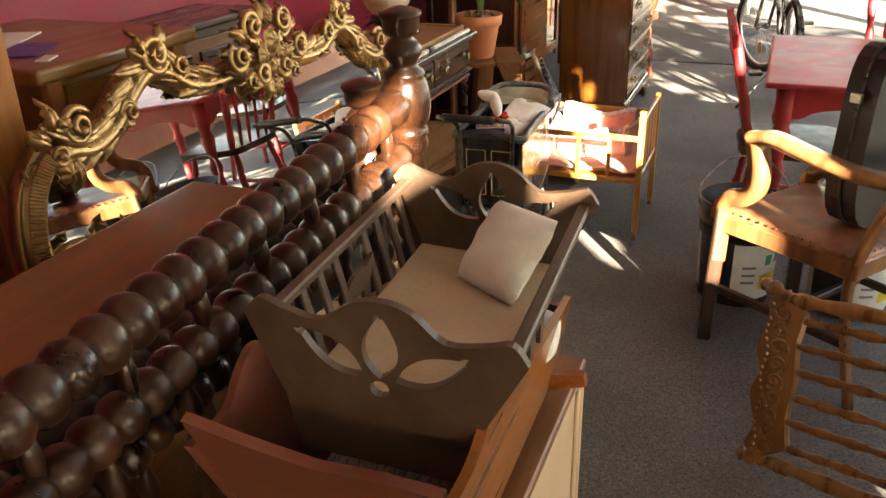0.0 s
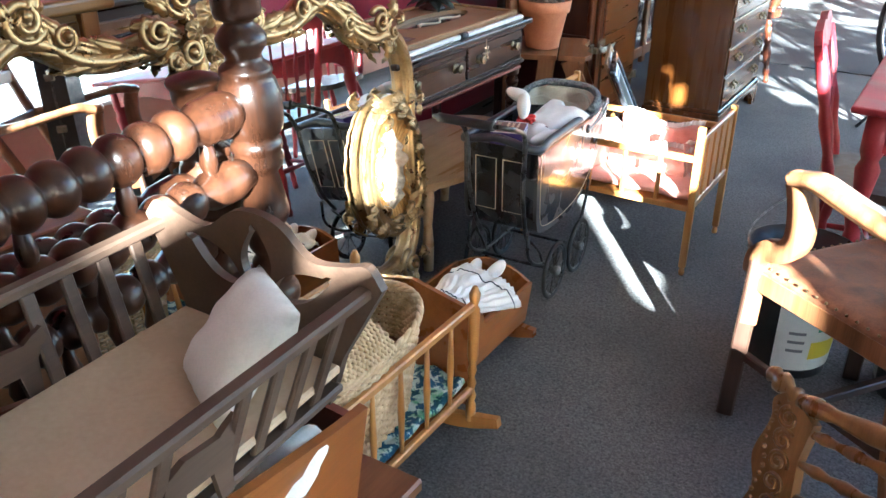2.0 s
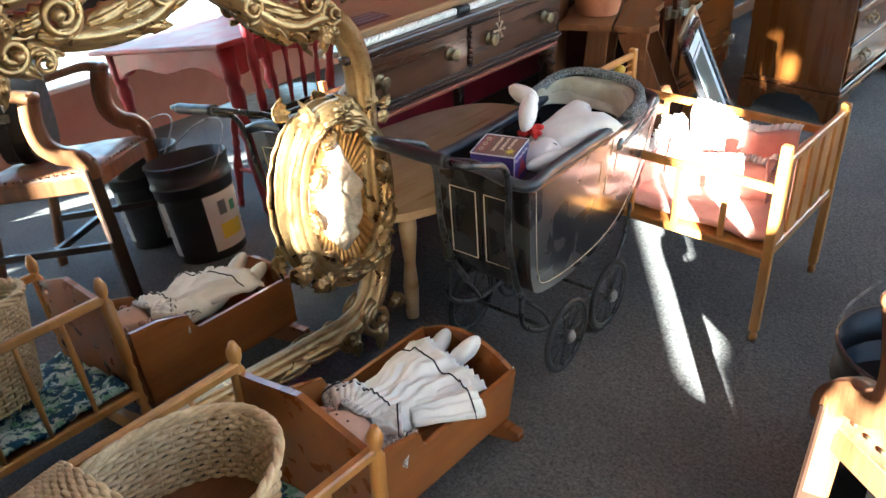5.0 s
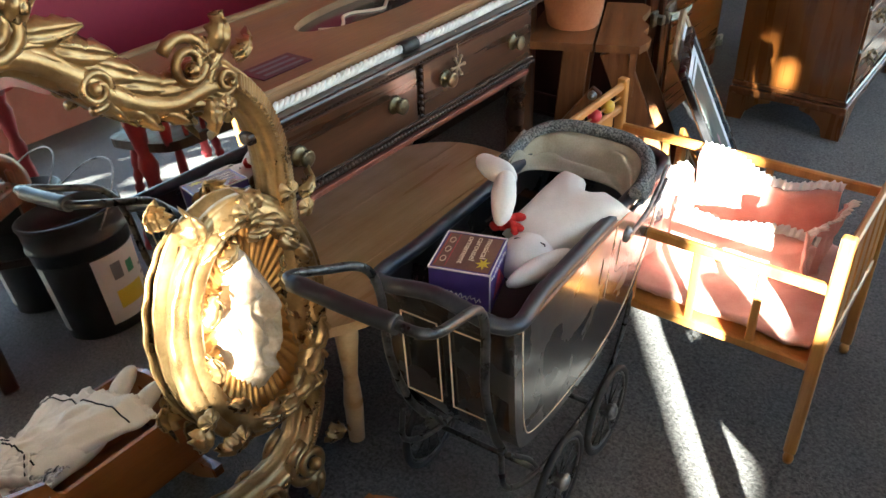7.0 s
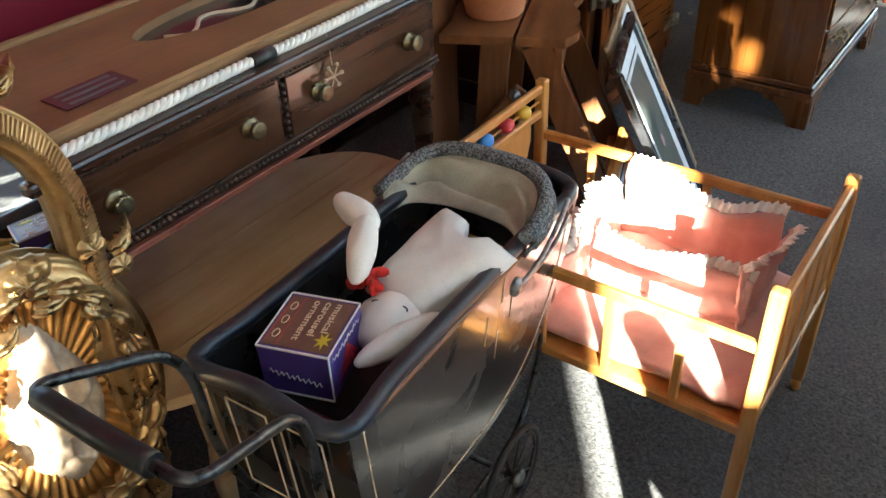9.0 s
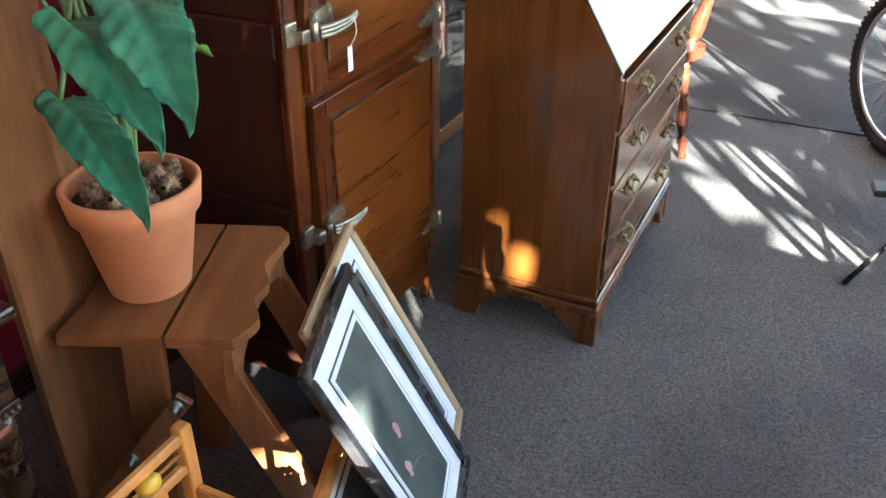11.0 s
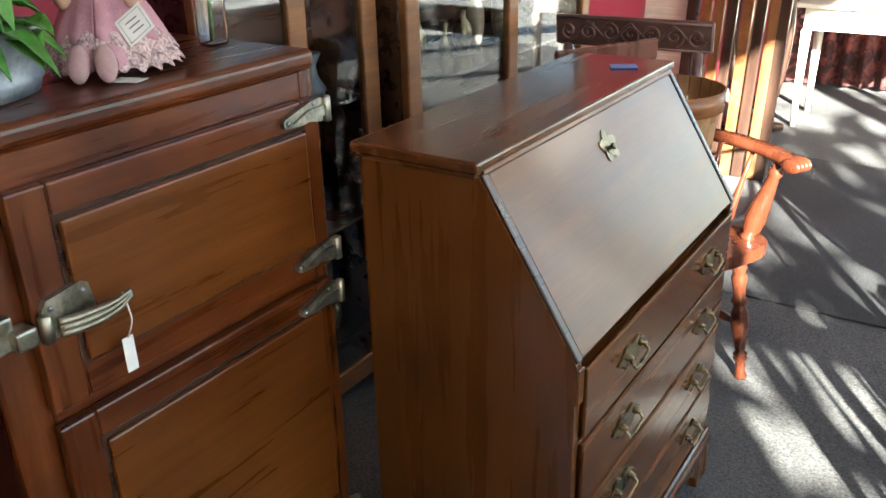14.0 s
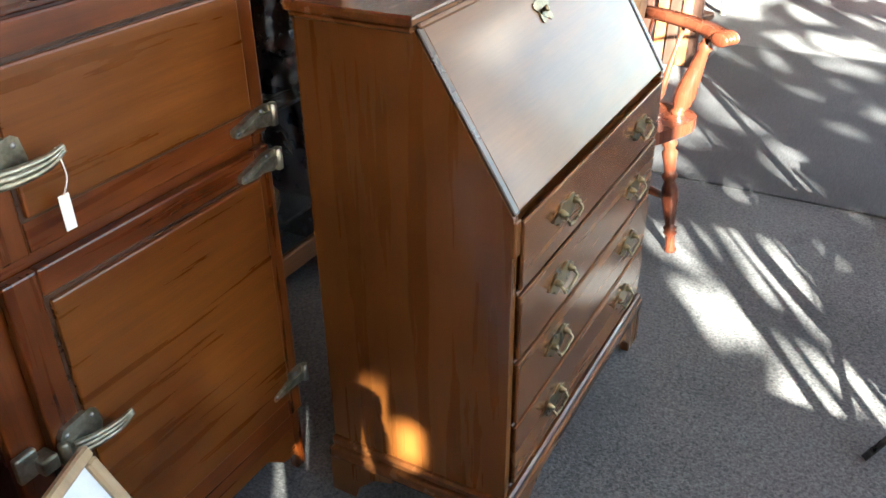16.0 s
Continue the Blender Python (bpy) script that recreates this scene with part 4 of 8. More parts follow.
        part("leaf_border", orn, M_GOLD, m, "gilt leaves round the medallion", smooth=True)
        for dy, dz, r in ((-0.155 * s, -0.11, 0.024), (-0.10 * s, -0.185, 0.026), (0.10 * s, -0.18, 0.024), (0.0, 0.215, 0.026)):
            b = B()
            rosette(b, (0.060, cy + dy, cz + dz), r)
            part("rosette", b, M_GOLD, m, smooth=True)
        for dy, dz, a, ln in ((-0.165 * s, -0.115, 250, 0.05), (-0.13 * s, -0.165, 285, 0.05), (-0.10 * s, 0.200, 80, 0.05), (0.03 * s, 0.21, 110, 0.045)):
            b = B()
            acanthus(b, (0.046, cy + dy, cz + dz), side(a), ln, 0.030, 0.028, 3, 0.2 * s)
            part("leaf", b, M_GOLD, m, smooth=True)
        fig = B()

        def relief(u, v, cy=cy, cz=cz):
            a, r = 2 * math.pi * u, v
            y, z = 0.078 * r * math.cos(a), 0.152 * r * math.sin(a)
            y *= 0.75 + 0.25 * math.cos(z * 17 + 0.6)
            h = 0.050 * (1 - r ** 4) * (0.62 + 0.95 * noise.noise(Vector((y * 26, z * 20, 2.0 * s)))) + 0.016 * noise.noise(Vector((y * 60, z * 48, 5))) * (1 - r ** 3) + 0.005 * math.sin(70 * (y + 0.6 * z) + 6 * noise.noise(Vector((y * 20, z * 20, 1)))) * (1 - r * r)
            return Vector((0.016 + h, cy + y - 0.006 * s, cz + z))
        sheet(fig, relief, 120, 40)
        part("relief", fig, M_IVORY, m, "folded ivory plaster relief", smooth=True)
    # crest of scrolls, leaves and flowers over the middle
    o = B()
    for s in (1, -1):
        for u, z, a, ln, w, b in ((0.015, 1.120, 88, 0.070, 0.030, 0), (0.055, 1.115, 62, 0.070, 0.028, -0.2), (0.095, 1.095, 38, 0.070, 0.026, -0.2), (0.135, 1.070, 14, 0.075, 0.024, -0.2), (0.030, 1.060, 40, 0.075, 0.026, 0.3), (0.075, 1.045, 5, 0.080, 0.026, 0.3), (0.110, 1.030, -18, 0.080, 0.024, 0.3), (0.020, 0.995, -82, 0.070, 0.026, 0), (0.050, 1.005, -55, 0.065, 0.024, 0.2), (0.085, 1.015, -35, 0.065, 0.022, 0.2)):
            acanthus(o, (0.044, s * u, z), math.radians(a if s > 0 else 180 - a), ln, w, 0.028, 3, b * s)
    part("crest_leaves", o, M_GOLD, d, "fan of gilt leaves in the crest", smooth=True)
    for s in (1, -1):
        for u, z, r, st, hand in ((0.075, 1.130, 0.044, 250, 1), (0.150, 1.055, 0.040, 60, -1), (0.055, 1.005, 0.036, 90, 1), (0.105, 0.985, 0.026, 200, -1)):
            b = B()
            spiral(b, (0.050, s * u, z), r, 1.7, math.radians(st if s > 0 else 180 - st), s * hand, r * 0.24, 0.026)
            part("volute", b, M_GOLD, d, smooth=True)
    for u, z, r in ((0.0, 1.085, 0.036), (-0.045, 1.050, 0.026), (0.045, 1.050, 0.026), (0.0, 1.015, 0.024), (0.0, 1.150, 0.024), (0.0, 0.955, 0.018)):
        b = B()
        rosette(b, (0.072, u, z), r)
        part("rosette", b, M_GOLD, d, smooth=True)


gilt_mirror()


# ---- spool bed ends ----
def post_profile(rail, top):
    """Turned bed post: bobbins below, a swollen block at the rail, a vase and a cap above."""
    out = [(0.030, 0), (0.034, 0.02), (0.026, 0.05), (0.036, 0.08)]
    z = 0.10
    while z < rail - 0.17:
        out += [(0.027, z), (0.036, z + 0.014), (0.038, z + 0.026), (0.036, z + 0.038)]
        z += 0.052
    out += [(0.027, rail - 0.115), (0.036, rail - 0.105), (0.040, rail - 0.092), (0.036, rail - 0.080), (0.041, rail - 0.072), (0.040, rail - 0.062), (0.034, rail - 0.056), (0.044, rail - 0.045), (0.049, rail - 0.020), (0.049, rail + 0.010), (0.043, rail + 0.034), (0.037, rail + 0.042), (0.041, rail + 0.048), (0.039, rail + 0.056), (0.029, rail + 0.064), (0.027, rail + 0.074), (0.037, rail + 0.088), (0.038, rail + 0.100), (0.030, rail + 0.112), (0.022, rail + 0.120), (0.023, rail + 0.126)]
    out += [(0.034, rail + 0.130), (0.036, rail + 0.140), (0.036, top - 0.024), (0.041, top - 0.018), (0.041, top - 0.012), (0.026, top - 0.006), (0.005, top)]
    return [(r, z / top) for r, z in out]


def bobbin_rail(bm, a, b, r, pitch, plain=0.10):
    n = (Vector(b) - Vector(a)).length
    prof, h = [(r * 0.7, 0), (r * 0.98, plain * 0.35), (r * 0.9, plain * 0.8), (r * 0.62, plain)], plain
    while h + pitch < n - plain:
        for k in (0.12, 0.3, 0.5, 0.7, 0.88, 1.0):
            prof.append((r * (0.60 + 0.40 * math.sin(math.pi * k) ** 0.6) if k < 1 else r * 0.60, h + pitch * k))
        h += pitch
    prof += [(r * 0.9, n - plain * 0.6), (r * 0.7, n)]
    lathe(bm, prof, 18, along(a, b))


def bed_end(x, y1, top, label, rail_z):
    d = thing("spool_bed_end", pose(x, y1, 1.52 * math.sin(radians(4.3)), 4.3), label, "bed end", "spool bed ends")
    length = 1.52
    for y in (0, -length):
        part("post", turned(B(), (0, y, 0), (0, y, top), post_profile(rail_z, top), 20), M_SPOOL, d)
    for z, r in ((rail_z, 0.037), (rail_z - 0.105, 0.033), (rail_z - 0.46, 0.030)):
        bm = B()
        bobbin_rail(bm, (0, -0.03, z), (0, -length + 0.03, z), r, 0.048)
        part("bobbin_rail", bm, M_SPOOL, d)
    sp = [(0.006, 0), (0.010, 0.1), (0.016, 0.2), (0.009, 0.27), (0.015, 0.34), (0.008, 0.42), (0.015, 0.5), (0.008, 0.58), (0.015, 0.66), (0.009, 0.73), (0.017, 0.82), (0.010, 0.9), (0.006, 1)]
    for i in range(9):
        y = -0.16 - i * 0.15
        part("spindle", turned(B(), (0, y, rail_z - 0.45), (0, y, rail_z - 0.12), sp, 12), M_SPOOL, d)
        part("short_spindle", turned(B(), (0, y + 0.06, rail_z - 0.10), (0, y + 0.06, rail_z - 0.02), [(0.008, 0), (0.014, 0.5), (0.008, 1)], 12), M_SPOOL, d)


bed_end(-0.672, 1.110, 1.165, "dark glossy spool-turned bed end with bobbin rails", 0.985)
bed_end(-0.748, 1.072, 1.030, "shorter dark spool-turned bed end standing behind its twin", 0.850)


# ---- doll cradles ----
def tulip_board(w, h, dip):
    """The outline of a cradle end with raised horns and three petal cut-outs."""
    top = [(-w / 2 - 0.02, h * 0.86), (-w / 2, h * 0.97), (-w * 0.40, h * 0.93), (-w * 0.25, h * 0.90), (-w * 0.12, h * 1.04), (0, h * 1.08), (w * 0.12, h * 1.04), (w * 0.25, h * 0.90), (w * 0.40, h * 0.93), (w / 2, h * 0.97), (w / 2 + 0.02, h * 0.86)]
    t = [(p.x, p.y) for p in spline([(x, y, 0) for x, y in top], 4)]
    out = [(-w * 0.34, 0), (-w * 0.40, h * 0.35)] + t + [(w * 0.40, h * 0.35), (w * 0.34, 0)]

    def petal(cx, cy, ang, ln, wd):
        p = []
        for i in range(17):
            u = i / 16
            p.append((ln * u, wd * math.sin(math.pi * u ** 0.8) + (0.2 * wd if u > 0.9 else 0)))
        p += [(ln * 0.93, 0.0)]
        for i in range(15, 0, -1):
            u = i / 16
            p.append((ln * u, -wd * math.sin(math.pi * u ** 0.8)))
        c, s = math.cos(ang), math.sin(ang)
        return [(cx + c * x - s * y, cy + s * x + c * y) for x, y in p]
    holes = [petal(0, h * 0.60, math.radians(90), h * 0.41, 0.022), petal(-0.020, h * 0.60, math.radians(150), 0.098, 0.018), petal(0.020, h * 0.60, math.radians(28), 0.098, 0.018), [(0.012 * math.cos(a), h * 0.53 + 0.011 * math.sin(a)) for a in [2 * math.pi * i / 16 for i in range(16)]]]
    return out, holes


def tulip_cradle():
    d = thing("tulip_doll_cradle", pose(-0.395, 0.513, 0.862, 0, 3, 3), "grey-brown painted doll cradle with tulip cut-outs, inside another cradle", "doll cradle")
    w, h = 0.30, 0.205
    for y in (-0.245, 0.235):
        out, holes = tulip_board(w, h, 0)
        part("end_board", slab(B(), out, 0.012, Matrix.Translation((0, y + 0.012, 0)) @ Matrix(((1, 0, 0, 0), (0, 0, -1, 0), (0, 1, 0, 0), (0, 0, 0, 1))), holes), M_CRADLE, d, "tulip-pierced end board")
    part("base_board", box(B(), (-0.118, -0.235, 0.052), (0.118, 0.235, 0.064), 0.003), M_CREAM_BOARD, d, "cream hardboard bottom")
    for s in (1, -1):
        part("top_rail", beam(B(), (s * 0.148, -0.24, 0.168), (s * 0.148, 0.24, 0.168), 0.018, 0.014, 0.003), M_CRADLE, d)
        part("bottom_rail", beam(B(), (s * 0.110, -0.24, 0.030), (s * 0.110, 0.24, 0.030), 0.018, 0.012, 0.003), M_CRADLE, d)
        for i in range(9):
            y = -0.195 + i * 0.0485
            if i in (4,):
                continue
            part("slat", beam(B(), (s * 0.110, y, 0.034), (s * 0.148, y, 0.164), 0.007, 0.017, 0.002, (0, 1, 0)), M_CRADLE, d)
        sil = [(-0.045, -0.05), (-0.03, -0.05), (-0.022, -0.01), (0.012, -0.012), (0.02, -0.05), (0.036, -0.05), (0.036, 0.0), (0.05, 0.02), (0.046, 0.034), (0.032, 0.028), (0.022, 0.022), (-0.02, 0.026), (-0.042, 0.018), (-0.052, -0.01)]
        part("animal_panel", slab(B(), sil, 0.007, Matrix.Translation((s * 0.128, 0.0, 0.095)) @ Matrix(((0, 0, s * 1.0, 0), (1, 0, 0, 0), (0, 1, 0.0, 0), (0, 0, 0, 1)))), M_CRADLE, d, "cut-out animal shape in the slats")
    p = B()

    def pil(u, v, sgn=1):
        a, b = u * 2 - 1, v * 2 - 1
        k = (max(0, 1 - a ** 4) * max(0, 1 - b ** 4)) ** 0.6
        return Vector((a * 0.062, b * 0.072, 0.028 * k * sgn + 0.004 * noise.noise(Vector((a * 3, b * 3, sgn)))))
    sheet(p, lambda u, v: pil(u, v, 1), 20, 20)
    sheet(p, lambda u, v: pil(u, v, -1), 20, 20)
    bmesh.ops.remove_doubles(p, verts=p.verts[:], dist=0.001)
    ob = part("pillow", p, M_WHITE_CLOTH, at=pose(-0.350, 0.665, 0.975, 48, 0, -28))
    tagged(ob, "small plump cream doll pillow propped in the cradle", "pillow")


def flared_cradle():
    d = thing("red_brown_doll_cradle", pose(-0.42, 0.50, 0.690, 0, 0, 1), "red-brown wooden doll cradle with high curved sides on a cabinet", "doll cradle")
    side = [(-0.25, 0.02), (0.27, 0.02), (0.275, 0.165), (0.20, 0.172), (0.0, 0.205), (-0.12, 0.245), (-0.175, 0.275), (-0.215, 0.262), (-0.26, 0.228), (-0.335, 0.228)]
    sm = spline([(x, y, 0) for x, y in side[2:]], 4)
    out = side[:2] + [(p.x, p.y) for p in sm]
    for s in (1, -1):
        m = Matrix.Translation((s * 0.130, 0, 0)) @ Matrix.Rotation(s * radians(7), 4, "Y") @ Matrix(((0, 0, 1, -0.006), (1, 0, 0, 0), (0, 1, 0, 0), (0, 0, 0, 1)))
        # window-side board is lighter orange: its sunlit tone is put into the colour
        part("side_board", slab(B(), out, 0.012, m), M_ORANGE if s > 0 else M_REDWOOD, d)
    nd = [(-0.125, 0.02), (0.125, 0.02), (0.150, 0.245), (0.08, 0.250), (0.0, 0.245), (-0.08, 0.262), (-0.155, 0.285)]
    part("head_board", slab(B(), nd, 0.014, Matrix.Translation((0, -0.245, 0)) @ Matrix.Rotation(radians(20), 4, "X") @ Matrix(((1, 0, 0, 0), (0, 0, 1, 0), (0, 1, 0, 0), (0, 0, 0, 1)))), M_REDWOOD, d)
    part("foot_board", slab(B(), [(-0.118, 0.02), (0.118, 0.02), (0.145, 0.15), (0.0, 0.165), (-0.145, 0.15)], 0.012, Matrix.Translation((0, 0.258, 0)) @ Matrix(((1, 0, 0, 0), (0, 0, 1, 0), (0, 1, 0, 0), (0, 0, 0, 1)))), M_REDWOOD, d)
    part("bottom_board", box(B(), (-0.125, -0.24, 0.018), (0.125, 0.26, 0.028), 0.002), M_REDWOOD, d)
    for y in (-0.19, 0.21):
        r = [(p.x, p.y) for p in spline([(-0.20, 0.034, 0), (-0.1, 0.004, 0), (0, -0.004, 0), (0.1, 0.004, 0), (0.20, 0.034, 0)], 6)]
        part("rocker", slab(B(), r + [(0.195, 0.055), (0, 0.022), (-0.195, 0.055)], 0.018, Matrix.Translation((0, y, 0)) @ Matrix(((1, 0, 0, 0), (0, 0, 1, 0), (0, 1, 0, 0), (0, 0, 0, 1)))), M_ORANGE, d)
    q = B()

    def cloth(u, v):
        x, y = (u - 0.5) * 0.22, (v - 0.5) * 0.46
        return Vector((x, y, 0.06 + 0.035 * noise.noise(Vector((x * 16, y * 14, 0))) + 0.02 * noise.noise(Vector((x * 40, y * 34, 4))) + 0.06 * abs(u - 0.5)))
    sheet(q, cloth, 30, 44, 0.004)
    tagged(part("folded_cloth", q, M_STRIPE_CLOTH, at=pose(-0.40, 0.50, 0.690, 0, 0, 2)), "crumpled grey and white cloth lining a cradle", "cloth")
    l = B()
    for k in range(3):
        blob(l, (-0.30 - 0.02 * k, 0.66 - 0.05 * k, 0.835 - 0.012 * k), (0.04, 0.06, 0.022), (20, 10, 30 * k), 0, 0.014, 3, k * 4.0)
    tagged(part("white_cloth", l, M_WHITE_CLOTH), "crumpled white cloth hanging in the cradle", "cloth")


def plinth_cabinet():
    d = thing("low_cabinet", pose(0, 0, 0), "brown cabinet with a pale moulded side under the doll cradles", "cabinet")
    part("body", box(B(), (-0.60, 0.16, 0.0), (-0.268, 0.868, 0.655), 0.004), M_STOOL, d)
    part("top", box(B(), (-0.61, 0.15, 0.655), (-0.256, 0.878, 0.677), 0.004), M_STOOL, d, "dull brown cabinet top")
    f = B()
    box(f, (-0.268, 0.17, 0.0), (-0.258, 0.86, 0.652), 0.003)
    for y in (0.80, 0.83, 0.20):
        box(f, (-0.258, y, 0.0), (-0.251, y + 0.018, 0.65), 0.003)
    part("side_panel", f, M_CREAM_BOARD, d, "pale cream moulded side")


tulip_cradle()
flared_cradle()
plinth_cabinet()


def chest():
    d = thing("wooden_chest", pose(0, 0, 0), "long plain brown wooden chest between bed end and mirror", "chest")
    part("body", box(B(), (-1.055, -0.78, 0.05), (-0.86, 0.835, 0.915), 0.004), M_STOOL, d)
    part("top", box(B(), (-1.075, -0.80, 0.915), (-0.835, 0.862, 0.94), 0.006, segs=2), M_STOOL, d)
    for x in (-1.03, -0.88):
        for y in (-0.75, 0.80):
            part("foot", box(B(), (x - 0.02, y - 0.02, 0), (x + 0.02, y + 0.02, 0.05), 0.004), M_STOOL, d)


chest()


def dresser():
    d = thing("oak_dresser", pose(0, 0, 0), "golden oak dresser with an overhanging top behind the mirror", "dresser")
    part("body", box(B(), (-1.98, 0.90, 0.06), (-1.47, 1.365, 1.105), 0.003), M_OAK, d)
    part("top", box(B(), (-2.0, 0.86, 1.105), (-1.43, 1.405, 1.14), 0.010, segs=3), M_OAK, d)
    for y in (0.90, 1.325):
        part("corner_post", box(B(), (-1.475, y, 0.0), (-1.452, y + 0.045, 1.105), 0.003), M_OAK_Z, d)
    for i in range(4):
        z = 0.10 + i * 0.25
        dr = part("drawer", box(B(), (-1.472, 0.955, z), (-1.457, 1.32, z + 0.235), 0.004), M_OAK, d)
        for y in (1.02, 1.25):
            part("knob", lathe(B(), [(0.010, 0), (0.008, 0.012), (0.019, 0.022), (0.016, 0.032), (0.004, 0.035)], 14, pose(-1.457, y, z + 0.12, 0, 90, 0)), M_OAK_Z, dr)
    for y, x, w, l, mm in ((1.02, -1.62, 0.10, 0.16, M_PURPLE_PAPER), (1.10, -1.78, 0.12, 0.2, M_PAPER), (0.96, -1.50, 0.03, 0.06, M_PAPER)):
        b = box(B(), (-w / 2, -l / 2, 0), (w / 2, l / 2, 0.004), 0.001)
        ob = part("paper_leaflet", b, mm, at=pose(x, y, 1.1405, 0, 0, 25))
        tagged(ob, "flat printed leaflet lying on the oak dresser", "leaflet", "leaflets on the dresser")
    for y, h in ((0.742, 1.62), (0.525, 1.50)):
        p = thing("wooden_plank", pose(-1.43, y, 0), "tall orange-brown wooden plank standing beside the dresser", "plank", "planks by the dresser")
        part("plank", box(B(), (-0.02, -0.043, 0.0), (0.02, 0.043, h), 0.006, segs=2), M_OAK_Z, p)
        part("cap", box(B(), (-0.03, -0.053, h), (0.03, 0.053, h + 0.02), 0.004), M_OAK_Z, p)


dresser()


# ---- spindle cradle with a wicker basket ----
def spindle_cradle():
    d = thing("spindle_doll_cradle", pose(-0.855, 1.42, 0, 0, 0, 0), "honey-coloured spindle doll cradle on rockers", "doll cradle")
    post = [(0.014, 0), (0.014, 0.12), (0.009, 0.15), (0.014, 0.19), (0.008, 0.24), (0.013, 0.29), (0.008, 0.34), (0.013, 0.39), (0.009, 0.44), (0.015, 0.5), (0.015, 0.84), (0.008, 0.87), (0.014, 0.91), (0.015, 0.95), (0.006, 1.0)]
    w, l = 0.185, 0.325
    for x in (-w, w):
        for y in (-l, l):
            part("post", turned(B(), (x, y, 0.045), (x * 1.02, y, 0.455), post, 14), M_MAPLE, d)
        part("top_rail", beam(B(), (x, -l, 0.40), (x, l, 0.40), 0.020, 0.022, 0.004), M_MAPLE, d)
        part("bottom_rail", beam(B(), (x, -l, 0.145), (x, l, 0.145), 0.018, 0.022, 0.004), M_MAPLE, d)
        for i in range(5):
            y = -l + 2 * l * (i + 1) / 6
            part("spindle", turned(B(), (x, y, 0.15), (x, y, 0.395), [(0.005, 0), (0.007, 0.3), (0.009, 0.5), (0.007, 0.7), (0.005, 1)], 10), M_MAPLE, d)
    for y in (-l, l):
        out = [(-w, 0.13), (w, 0.13), (w, 0.385), (w * 0.6, 0.40), (0, 0.425), (-w * 0.6, 0.40), (-w, 0.385)]
        part("end_board", slab(B(), out, 0.014, Matrix.Translation((0, y + 0.007, 0)) @ Matrix(((1, 0, 0, 0), (0, 0, -1, 0), (0, 1, 0, 0), (0, 0, 0, 1)))), M_ORANGE, d)
        r = [(p.x, p.y) for p in spline([(-0.275, 0.055, 0), (-0.15, 0.012, 0), (0, 0.0, 0), (0.15, 0.012, 0), (0.275, 0.055, 0)], 6)]
        part("rocker", slab(B(), r + [(0.27, 0.082), (0.13, 0.05), (0, 0.04), (-0.13, 0.05), (-0.27, 0.082)], 0.022, Matrix.Translation((0, y - 0.011, 0)) @ Matrix(((1, 0, 0, 0), (0, 0, 1, 0), (0, 1, 0, 0), (0, 0, 0, 1)))), M_MAPLE, d)
    part("bottom_board", box(B(), (-w, -l, 0.13), (w, l, 0.14), 0.002), M_ORANGE, d)
    q = B()

    def quilt(u, v):
        x, y = (u - 0.5) * 0.35, (v - 0.5) * 0.62
        return Vector((-0.855 + x, 1.42 + y, 0.162 + 0.016 * noise.noise(Vector((x * 18, y * 14, 1))) + 0.006 * noise.noise(Vector((x * 50, y * 50, 2)))))
    sheet(q, quilt, 26, 40, 0.016)
    tagged(part("floral_quilt", q, M_FLORAL), "blue and green floral quilt in the spindle cradle", "quilt")


